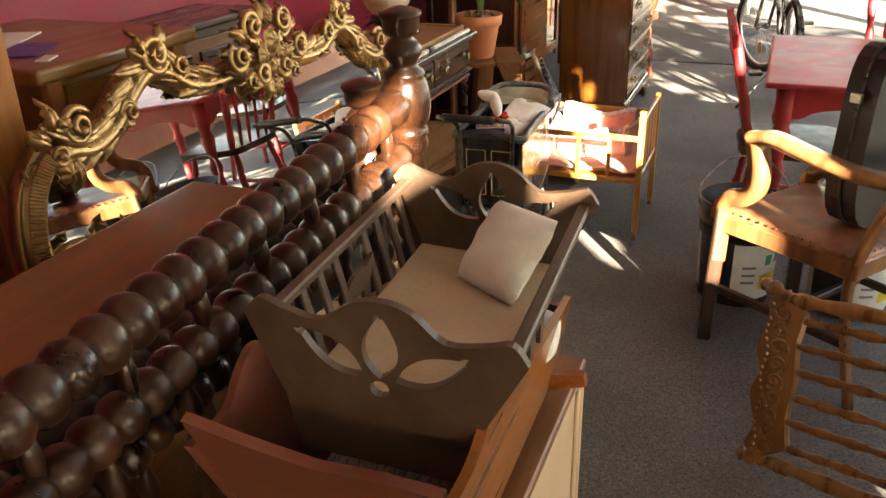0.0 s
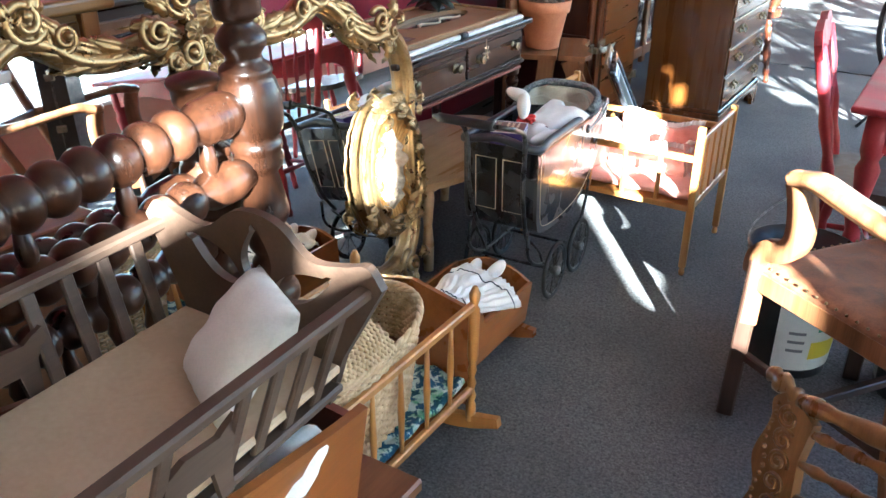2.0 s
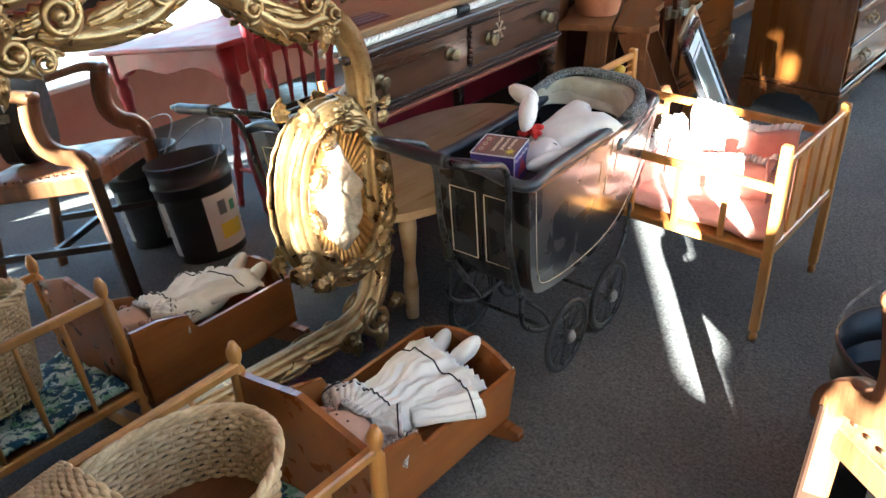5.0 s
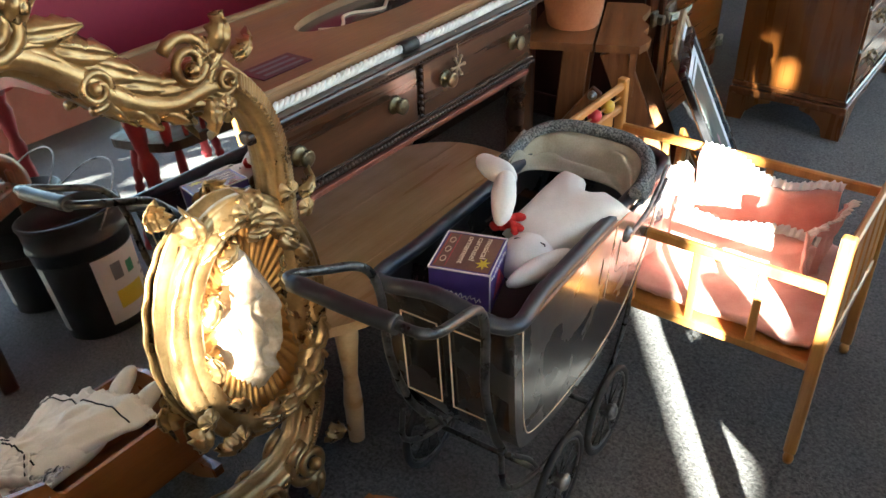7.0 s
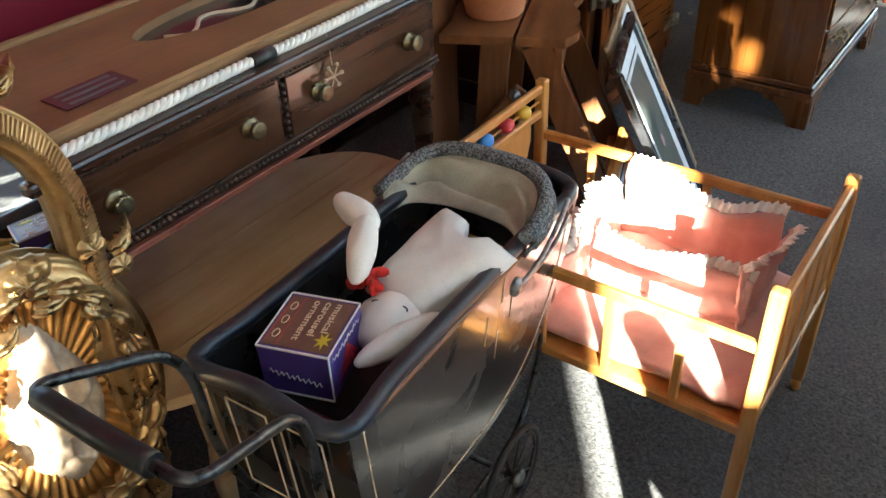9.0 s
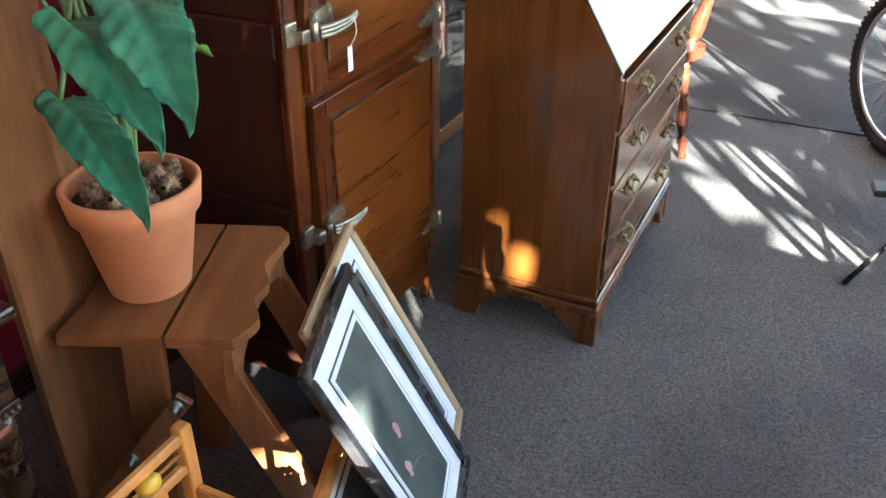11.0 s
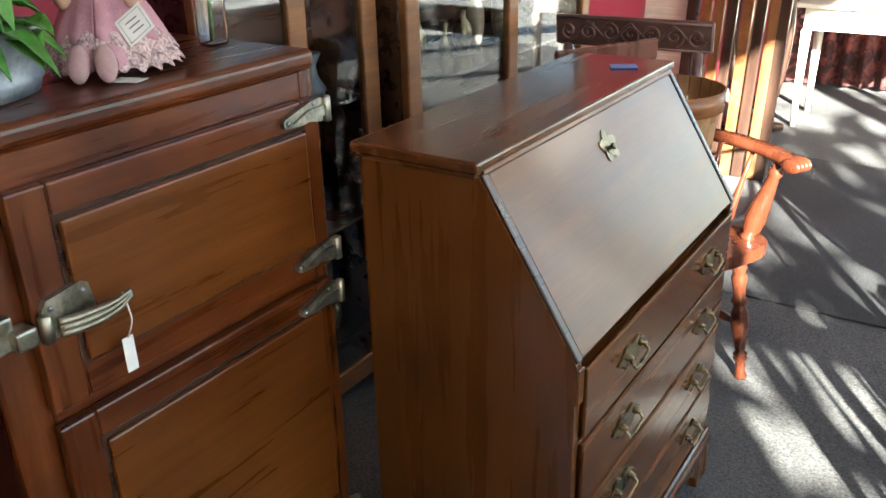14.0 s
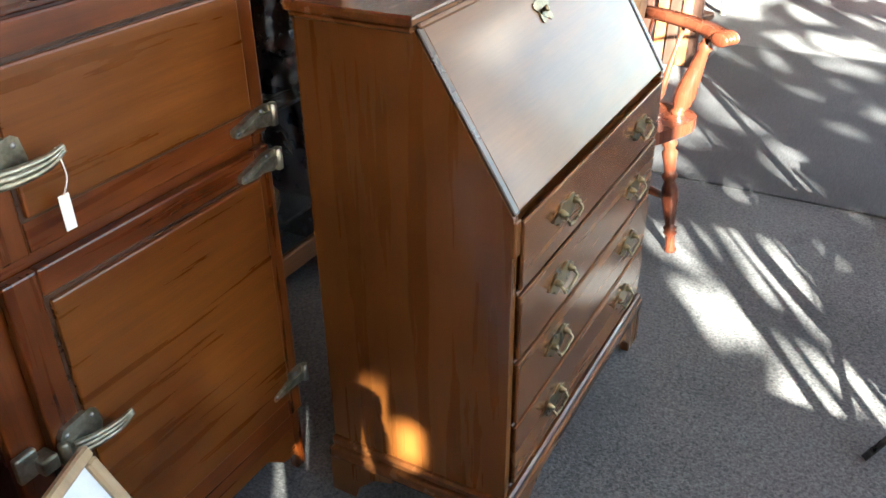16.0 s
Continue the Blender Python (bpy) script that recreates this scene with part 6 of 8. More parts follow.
def ornament_box():
    d = thing("ornament_box", pose(-0.979, 2.506, 0.528, 0, 0, 18.5) @ Matrix.Diagonal((0.76, 1.06, 0.95, 1)), "purple and brown printed carton in the pram", "box")
    part("carton", box(B(), (-0.070, -0.055, 0), (0.070, 0.055, 0.085), 0.001), M_PURPLE_PAPER, d)
    part("top_print", box(B(), (-0.064, -0.050, 0.0852), (0.064, 0.050, 0.0858), 0), M_TAN_CARD, d, "brown printed top")
    e = B()
    for a, b in (((-0.070, -0.0555, 0.085), (0.070, -0.0555, 0.085)), ((-0.070, 0.055, 0.085), (0.070, 0.055, 0.085)), ((0.070, -0.055, 0.085), (0.070, 0.055, 0.085)), ((-0.070, -0.055, 0.085), (-0.070, 0.055, 0.085)), ((0.0703, -0.0553, 0), (0.0703, -0.0553, 0.085)), ((0.070, -0.0553, 0.001), (-0.07, -0.0553, 0.001))):
        beam(e, a, b, 0.003, 0.003, 0.0005)
    part("white_edge", e, M_PAPER, d)
    for i, word in enumerate(("musical", "carousel", "ornament")):
        cu = bpy.data.curves.new("word", "FONT")
        cu.body, cu.size, cu.extrude, cu.align_x = word, 0.0205, 0.0004, "LEFT"
        tmp = new("word", cu)
        me = bpy.data.meshes.new_from_object(tmp)
        bpy.data.objects.remove(tmp)
        me.materials.append(M_CREAM_INK)
        t = new("printed_word", me)
        t.parent = d
        t.matrix_basis = pose(0.030 - i * 0.022, 0.046, 0.0862, 0, 0, -90)
    star = B()
    slab(star, [(0.034 + (0.017 if k % 2 else 0.007) * math.cos(k * math.pi / 7), 0.022 + (0.017 if k % 2 else 0.007) * math.sin(k * math.pi / 7)) for k in range(14)], 0.0004, Matrix.Translation((0.010, -0.050, 0.0861)))
    part("printed_star", star, M_YELLOW, d, "yellow printed star shape")
    tent = B()
    fr = Matrix(((0, 0, 1, 0.0704), (1, 0, 0, 0), (0, 1, 0, 0), (0, 0, 0, 1)))
    for k in range(-2, 3):
        slab(tent, [(0.0, 0.062), (k * 0.014 - 0.005, 0.018), (k * 0.014 + 0.005, 0.018)], 0.0004, fr)
    part("printed_stripes", tent, M_REDPAINT, d, "red tent-like printed stripes")
    part("printed_scrawl", tube(B(), [(-0.052 + 0.0035 * k, -0.0557, 0.040 - 0.0004 * k + 0.005 * math.sin(k * 2.1) + 0.002 * math.sin(k * 0.9)) for k in range(30)], 0.0011, 5), M_PAPER, d, "white handwriting-like bars")
    part("printed_scrawl", tube(B(), [(0.0705, -0.046 + 0.0033 * k, 0.068 + 0.004 * math.sin(k * 2.1) + 0.002 * math.sin(k * 0.9)) for k in range(28)], 0.0010, 5), M_PAPER, d, "white handwriting-like bars")
    part("printed_band", box(B(), (-0.060, -0.046, 0.0859), (-0.036, 0.046, 0.0861), 0), M_TAN_CARD, d)
    edge = B()
    for x in (-0.060, -0.036):
        box(edge, (x - 0.0007, -0.046, 0.0859), (x + 0.0007, 0.046, 0.0864), 0)
    part("printed_rule", edge, M_REDPAINT, d, "thin red printed lines")
    for y in (-0.028, 0.0, 0.028):
        part("printed_rosette", tube(B(), [(-0.048 + 0.006 * math.cos(a), y + 0.008 * math.sin(a), 0.0862) for a in [2 * math.pi * i / 14 for i in range(14)]], 0.0010, 4, True), M_CREAM_INK, d)


pram_doll()
ornament_box()


# ---- doll crib ----
def doll_crib():
    d = thing("doll_crib", pose(0, 0, 0), "honey maple slatted doll crib with coloured beads on the headboard", "doll crib")
    x0, x1, y0, y1 = -1.135, -0.472, 2.976, 3.420
    for x in (x0, x1):
        for y in (y0, y1):
            top = 0.585 if x == x0 else 0.573 if y == y0 else 0.545
            b = B()
            box(b, (x - 0.013, y - 0.012, 0.03), (x + 0.013, y + 0.012, top), 0.005, segs=2)
            lathe(b, [(0.010, 0.0), (0.012, 0.012), (0.008, 0.03)], 10, pose(x, y, 0))
            part("post", b, M_MAPLE, d)
    for y in (y0, y1):
        for z in (0.265, 0.452):
            part("side_rail", beam(B(), (x0, y, z), (x1, y, z), 0.016, 0.024, 0.004), M_MAPLE, d)
        for i in range(4):
            x = x0 + (x1 - x0) * (i + 1) / 5
            part("slat", beam(B(), (x, y, 0.27), (x, y, 0.447), 0.010, 0.018, 0.003), M_MAPLE, d)
    for z, t in ((0.275, 0.03), (0.520, 0.022)):
        part("foot_rail", beam(B(), (x1, y0, z), (x1, y1, z), 0.016, t, 0.004), M_MAPLE, d)
    for i in range(5):
        y = y0 + (y1 - y0) * (i + 0.5) / 5
        part("foot_slat", box(B(), (x1 - 0.005, y - 0.03, 0.28), (x1 + 0.005, y + 0.03, 0.515), 0.003), M_MAPLE, d)
    for z in (0.505, 0.565):
        part("head_rail", beam(B(), (x0, y0, z), (x0, y1, z), 0.016, 0.020, 0.004), M_MAPLE, d)
    hp = [(0.03, 0.27), (0.39, 0.27), (0.39, 0.33), (0.37, 0.40), (0.39, 0.46), (0.39, 0.50), (0.03, 0.50), (0.03, 0.46), (0.05, 0.40), (0.03, 0.33)]
    part("head_panel", slab(B(), hp, 0.010, Matrix.Translation((x0 - 0.005, y0, 0)) @ Matrix(((0, 0, 1, 0), (1, 0, 0, 0), (0, 1, 0, 0), (0, 0, 0, 1)))), M_MAPLE, d)
    part("bead_rod", tube(B(), [(x0, y0, 0.535), (x0, y1, 0.535)], 0.003, 6), M_MAPLE, d)
    for y, m, l in ((3.34, M_YELLOWPAINT, "yellow wooden bead"), (3.27, M_REDPAINT, "red wooden bead"), (3.19, M_BLUE, "blue wooden bead"), (3.10, M_YELLOWPAINT, "yellow wooden bead")):
        part("bead", blob(B(), (x0, y, 0.535), (0.017, 0.021, 0.017)), m, d, l)
    part("base", box(B(), (x0, y0, 0.268), (x1, y1, 0.276), 0.001), M_MAPLE, d)
    # pink lining with ruffles
    q = thing("pink_crib_quilt", pose(0, 0, 0), "rumpled pink print crib lining with white ruffled edges", "bedding")
    b = B()

    def pad(u, v):
        x, y = x0 + 0.02 + (x1 - x0 - 0.04) * u, y0 + 0.018 + (y1 - y0 - 0.036) * v
        return Vector((x, y, 0.290 + 0.010 * noise.noise(Vector((x * 12, y * 12, 0))) + 0.004 * noise.noise(Vector((x * 40, y * 40, 5)))))
    sheet(b, pad, 40, 26, 0.012)
    part("mattress", b, M_PINK_CLOTH, q)

    def panel(p0, p1, h, seed):
        p0, p1 = Vector(p0), Vector(p1)
        nrm = Vector((-(p1 - p0).y, (p1 - p0).x, 0)).normalized()

        def f(u, v):
            p = p0.lerp(p1, u)
            wv = 0.014 * noise.noise(Vector((u * 5 + seed, v * 3, seed))) + 0.005 * noise.noise(Vector((u * 17, v * 9, seed)))
            return p + nrm * (wv + 0.02 * v * math.sin(u * 5 + seed)) + Vector((0, 0, h * v * (1 + 0.10 * math.sin(u * 7 + seed))))
        s = B()
        sheet(s, f, 40, 12, 0.006)
        part("side_panel", s, M_PINK_CLOTH, q)
        r = B()

        def fr(u, v):
            p = f(u, 1.0)
            return p + nrm * ((0.0035 * math.sin(u * 150 + seed) + 0.006 * noise.noise(Vector((u * 30, v, seed)))) * (0.3 + v) + 0.016 * v) + Vector((0, 0, 0.015 * v + 0.003 * noise.noise(Vector((u * 24, 0, seed)))))
        sheet(r, fr, 420, 3, 0.0015)
        part("ruffle", r, M_WHITE_CLOTH, q, "white gathered lace ruffle")
    panel((-0.90, 3.375, 0.296), (-0.56, 3.36, 0.296), 0.15, 1.0)
    panel((-0.90, 3.06, 0.296), (-0.90, 3.375, 0.296), 0.13, 4.0)
    panel((-0.56, 3.36, 0.296), (-0.56, 3.17, 0.296), 0.13, 7.0)
    panel((-0.88, 3.20, 0.296), (-0.56, 3.19, 0.296), 0.10, 9.0)
    panel((-1.10, 3.02, 0.296), (-0.93, 3.01, 0.296), 0.09, 12.0)


doll_crib()


# ---- low pine table, things by the red wall ----
def pine_table():
    d = thing("pine_coffee_table", pose(-1.44, 2.80, 0), "low pale pine table with rounded ends and knots", "table")
    for k in range(3):
        x0, x1 = -0.27 + 0.18 * k, -0.27 + 0.18 * (k + 1) - 0.002
        out = []
        for x in np.linspace(x0, x1, 9):
            out.append((float(x), 0.46 * math.sqrt(max(0.0, 1 - abs(float(x) / 0.272) ** 2.6))))
        out = out + [(x, -y) for x, y in out[::-1]]
        seen, o2 = set(), []
        for p in out:
            key = (round(p[0], 4), round(p[1], 4))
            if key not in seen:
                seen.add(key)
                o2.append(p)
        part("plank", slab(B(), o2, 0.024, Matrix.Translation((0, 0, 0.345))), M_PINE, d)
    for x in (-0.13, 0.13):
        for y in (-0.28, 0.28):
            part("leg", turned(B(), (x * 1.2, y * 1.1, 0), (x, y, 0.345), [(0.018, 0), (0.022, 0.3), (0.016, 0.5), (0.026, 0.8), (0.022, 1)]), M_PINE, d)
    part("apron", box(B(), (-0.14, -0.29, 0.29), (0.14, 0.29, 0.345), 0.003), M_PINE, d)


def wall_cabinet():
    c = thing("carved_cabinet", pose(0, 0, 0), "dark carved cabinet with panelled drawers by the red wall", "cabinet")
    part("body", box(B(), (-2.085, 1.52, 0.0), (-1.84, 2.26, 1.02), 0.004), M_WALNUT, c)
    part("top", box(B(), (-2.085, 1.49, 1.02), (-1.81, 2.29, 1.05), 0.010, segs=2), M_WALNUT, c)
    for k in range(3):
        dr = part("drawer", box(B(), (-1.842, 1.56, 0.12 + 0.30 * k), (-1.828, 2.22, 0.39 + 0.30 * k), 0.005, segs=2), M_STOOL, c)
        for y in (1.60, 1.92):
            part("panel", box(B(), (-1.830, y, 0.16 + 0.30 * k), (-1.818, y + 0.27, 0.35 + 0.30 * k), 0.008, segs=2), M_WALNUT, dr, "raised dark drawer panel")


def leafy_planter():
    p = thing("leafy_planter", pose(-1.70, 3.16, 0.8215), "cream bowl on a dark leafy foot on the sideboard", "planter")
    part("bowl", lathe(B(), [(0.030, 0.055), (0.075, 0.075), (0.105, 0.115), (0.110, 0.150), (0.104, 0.152), (0.070, 0.090), (0.004, 0.075)], 28), M_IVORY, p)
    part("foot", lathe(B(), [(0.055, 0.0), (0.060, 0.008), (0.028, 0.020), (0.022, 0.055), (0.030, 0.062)], 20), M_WALNUT, p)
    rnd = random.Random(8)
    for k in range(26):
        a, e, l = rnd.uniform(0, 6.28), rnd.uniform(-0.1, 0.6), rnd.uniform(0.06, 0.11)
        lf = B()
        leaf_blade(lf, (0.02 * math.cos(a), 0.02 * math.sin(a), 0.035), a, e, l, l * 0.26, 0.3)
        part("leaf", lf, M_DARK_LEAF, p)


def leaf_blade(bm, c, az, el, length, width, droop, fold=0.25, lobes=0.0, roll=0.0, heart=0.75):
    """A pointed leaf with a folded midrib that droops towards its tip."""
    d = Vector((math.cos(az), math.sin(az), 0))
    s = Vector((-math.sin(az), math.cos(az), 0))

    def f(u, v):
        q = v * 2 - 1
        w = width * (math.sin(math.pi * u ** heart) ** 0.8) * (1 + lobes * math.sin(u * 13))
        r = length * u
        h = r * math.sin(el) - droop * length * u * u
        k = fold * width * abs(q) * math.sin(math.pi * u) + 0.04 * width * math.sin(u * 20 + 4 * q)
        return Vector(c) + d * (r * math.cos(el)) + s * (q * w) + Vector((0, 0, h + k + roll * q * w))
    sheet(bm, f, 14, 6, 0.0012)


pine_table()
wall_cabinet()
leafy_planter()


# ---- step stool with plant ----
def step_stool():
    d = thing("folding_step_stool", pose(-1.370, 3.742, 0, 0, 0, 22.6), "worn brown wooden folding step stool with a scalloped seat", "stool")
    sc = spline([(0.122, -0.195, 0), (0.150, -0.13, 0), (0.128, -0.07, 0), (0.140, -0.01, 0), (0.118, 0.05, 0), (0.130, 0.11, 0), (0.140, 0.17, 0)], 4)
    right = [(0.004, -0.195)] + [(p.x, p.y) for p in sc] + [(0.115, 0.20), (0.004, 0.20)]
    left = [(-0.185, -0.20), (-0.004, -0.195), (-0.004, 0.20), (-0.185, 0.20), (-0.175, 0.10), (-0.185, 0.0), (-0.175, -0.1)]
    for o in (right, left):
        part("seat_half", slab(B(), o, 0.022, Matrix.Translation((0, 0, 0.578))), M_STOOL, d)
    part("side_bracket", slab(B(), [(-0.19, 0), (0.19, 0), (0.20, -0.13), (0.13, -0.06), (0.05, -0.035), (-0.05, -0.035), (-0.13, -0.06), (-0.20, -0.13)], 0.018, Matrix.Translation((0.098, 0.0, 0.578)) @ Matrix(((0, 0, 1, 0), (1, 0, 0, 0), (0, 1, 0, 0), (0, 0, 0, 1)))), M_STOOL, d, "scalloped bracket under the seat")
    for a, b in (((0.05, -0.17, 0.578), (0.30, -0.17, 0.0)), ((0.05, 0.17, 0.578), (0.30, 0.17, 0.0)), ((-0.05, -0.165, 0.578), (-0.09, -0.165, 0.0)), ((-0.05, 0.165, 0.578), (-0.09, 0.165, 0.0))):
        part("leg", beam(B(), a, b, 0.075, 0.022, 0.003, (0, 1, 0)), M_STOOL_Z, d)
    part("foot_rail", beam(B(), (0.24, -0.17, 0.14), (0.24, 0.17, 0.14), 0.02, 0.06, 0.003), M_STOOL_Z, d)
    part("cross_brace", beam(B(), (-0.20, -0.195, 0.18), (0.02, -0.195, 0.47), 0.035, 0.014, 0.003, (0, 1, 0)), M_STOOL_Z, d)
    bo = B()
    for x, z in ((0.005, 0.455), (-0.10, 0.32)):
        lathe(bo, [(0.014, 0), (0.014, 0.004), (0.007, 0.006), (0.006, 0.018), (0.002, 0.02)], 12, pose(x, -0.203, z, 90, 0, 0))
    part("bolt", bo, M_STEEL, d, "steel wing bolt")
    part("back_board", box(B(), (-0.215, -0.24, 0.0), (-0.19, 0.0, 1.45), 0.006, pose(0, 0, 0, 0, 0, -6)), M_STOOL_Z, d, "tall grained back board")


def pine_cone(bm, m, r):
    """An egg of open scales set in a spiral."""
    def f(u, v):
        a, h = 2 * math.pi * u, v
        ring = h * 7
        scale = max(0.0, math.cos(9 * (a + math.pi / 9 * (int(ring) % 2)))) * (ring % 1.0)
        rr = r * (math.sin(math.pi * (0.06 + 0.90 * h ** 0.8)) ** 0.7) * (0.72 + 0.40 * scale)
        return m @ Vector((rr * math.cos(a), rr * math.sin(a), r * 2.5 * (h - 0.5)))
    return sheet(bm, f, 36, 28)


def potted_plant():
    d = thing("potted_plant", pose(-1.43, 3.685, 0.6005), "broad-leaved green plant in a terracotta pot", "plant")
    prof = [(0.0, 0.0), (0.070, 0.0), (0.075, 0.006), (0.104, 0.160), (0.108, 0.162), (0.114, 0.163), (0.121, 0.212), (0.116, 0.216), (0.109, 0.213), (0.104, 0.170), (0.0, 0.165)]
    part("pot", lathe(B(), prof[1:-1], 40), M_TERRA, d)
    part("soil", lathe(B(), [(0.003, 0.184), (0.105, 0.182), (0.1055, 0.172), (0.003, 0.170)], 24), M_SOIL, d)
    rnd = random.Random(4)
    for k in range(12):
        a, r = 2.4 * k, 0.080 * math.sqrt((k + 0.4) / 12)
        m = pose(r * math.cos(a), r * math.sin(a), 0.202, rnd.uniform(20, 70), 0, rnd.uniform(0, 360))
        part("pine_cone", pine_cone(B(), m, rnd.uniform(0.023, 0.028)), M_CONE, d)
    leaves = [((0.18, -0.10, 0.575), (0.355, -0.21, 0.455), 0.060), ((0.10, -0.139, 0.540), (0.30, -0.207, 0.412), 0.056), ((0.02, -0.117, 0.405), (0.29, -0.245, 0.317), 0.046), ((0.05, 0.137, 0.598), (-0.006, 0.33, 0.455), 0.036), ((-0.03, 0.094, 0.484), (-0.08, 0.267, 0.398), 0.034), ((0.055, 0.040, 0.405), (0.10, 0.134, 0.422), 0.027), ((0.10, -0.036, 0.54), (0.09, 0.036, 0.625), 0.024), ((-0.05, -0.20, 0.62), (-0.08, -0.44, 0.48), 0.07), ((0.02, 0.02, 0.66), (0.10, -0.05, 0.80), 0.040), ((-0.13, -0.05, 0.60), (-0.28, -0.10, 0.46), 0.06), ((-0.06, 0.10, 0.62), (-0.16, 0.26, 0.52), 0.050), ((0.04, -0.02, 0.66), (0.16, 0.08, 0.60), 0.050), ((-0.02, -0.10, 0.72), (0.02, -0.34, 0.66), 0.066)]
    for base, tip, w in leaves:
        p0, p2 = Vector(base), Vector(tip)
        p1 = (p0 + p2) / 2 + Vector((0, 0, 0.045)) + 0.1 * (p2 - p0)
        sd = (p2 - p0).cross(Vector((0, 0, 1))).normalized()
        part("stem", tube(B(), spline([(0.01, 0.0, 0.17), p0 * 0.45 + Vector((0, 0, 0.30)), p0], 6), 0.0045, 6), M_STEM, d)
        lf = B()

        def blade(u, v, p0=p0, p1=p1, p2=p2, sd=sd, w=w):
            q = v * 2 - 1
            c = p0 * (1 - u) ** 2 + p1 * (2 * u * (1 - u)) + p2 * u * u
            ww = w * (min(1.0, (u + 0.05) / 0.16) ** 0.7) * (1 - u ** 2.2) ** 0.75 * (1 + 0.05 * math.sin(u * 17 + q))
            return c + sd * (q * ww) + Vector((0, 0, 0.30 * w * abs(q) * (1 - u) + 0.0034 * min(1.0, w / 0.05) ** 2 * math.sin(u * 52 - abs(q) * 9) * (0.2 + abs(q)) - 0.004 * math.exp(-(q * 9) ** 2) + 0.2 * w * math.sin(u * 6 + 2 * q)))
        sheet(lf, blade, 44, 12, 0.0012)
        part("leaf", lf, M_LEAF2 if w < 0.028 else M_LEAF, d)


step_stool()
potted_plant()


# ---- framed pictures ----
def picture(name, o, ux, uy, w, h, frame_w, depth, fm, label, inner):
    ux, uy = Vector(ux).normalized(), Vector(uy).normalized()
    n = ux.cross(uy)
    m = Matrix((ux, uy, n)).transposed().to_4x4()
    m.translation = Vector(o)
    d = thing(name, m, label, "picture", "pictures leaning in a row")
    for lo, hi in (((0, 0, 0), (w, frame_w, depth)), ((0, h - frame_w, 0), (w, h, depth)), ((0, frame_w, 0), (frame_w, h - frame_w, depth)), ((w - frame_w, frame_w, 0), (w, h - frame_w, depth))):
        part("frame_bar", box(B(), lo, hi, 0.004), fm, d)
    part("mount", box(B(), (frame_w, frame_w, 0.004), (w - frame_w, h - frame_w, 0.008), 0), M_MAT_WHITE, d, "white mount board")
    k = frame_w + inner
    part("inner_mount_edge", box(B(), (k, k, 0.0082), (w - k, h - k, 0.0092), 0), M_NAVY, d)
    part("inner_mount", box(B(), (k + 0.004, k + 0.004, 0.0094), (w - k - 0.004, h - k - 0.004, 0.0104), 0), M_MAT_WHITE, d)
    part("print", box(B(), (k + 0.016, k + 0.016, 0.0106), (w - k - 0.016, h - k - 0.016, 0.0116), 0), M_PICTURE, d, "dark print behind glass")
    return d, k


def pictures():
    up = Vector((-0.255, -0.09, 0.545))
    along_ = Vector((-0.122, 0.327, 0.013))
    blk, k = picture("black_framed_picture", (-0.83, 3.720, 0.005), along_, up, 0.36, 0.60, 0.026, 0.022, M_BLACK, "black-framed print with white mount leaning on the stool", 0.045)
    fl = B()
    for x, y in ((0.13, 0.23), (0.17, 0.30)):
        slab(fl, [(x + 0.012 * math.cos(a) * (1 + 0.3 * math.cos(3 * a)), y + 0.019 * math.sin(a)) for a in [2 * math.pi * i / 20 for i in range(20)]], 0.0004, Matrix.Translation((0, 0, 0.0117)))
    part("printed_flower", fl, M_DUSTY_PINK, blk, "two pink printed flowers")
    st = B()
    tube(st, spline([(0.13, 0.22, 0.012), (0.19, 0.2, 0.012), (0.24, 0.14, 0.012)], 5), 0.0015, 5)
    part("printed_stem", st, M_STEM, blk)
    picture("tan_framed_picture", (-0.90, 3.83, 0.005), along_, up, 0.40, 0.60, 0.022, 0.018, M_TAN_FRAME, "tan wooden framed picture leaning behind the black one", 0.04)
    picture("gilt_framed_picture", (-0.86, 3.56, 0.004), along_, up + Vector((-0.03, 0, 0)), 0.30, 0.34, 0.03, 0.02, M_MAPLE, "small honey-coloured frame leaning on the stool leg", 0.02)


pictures()


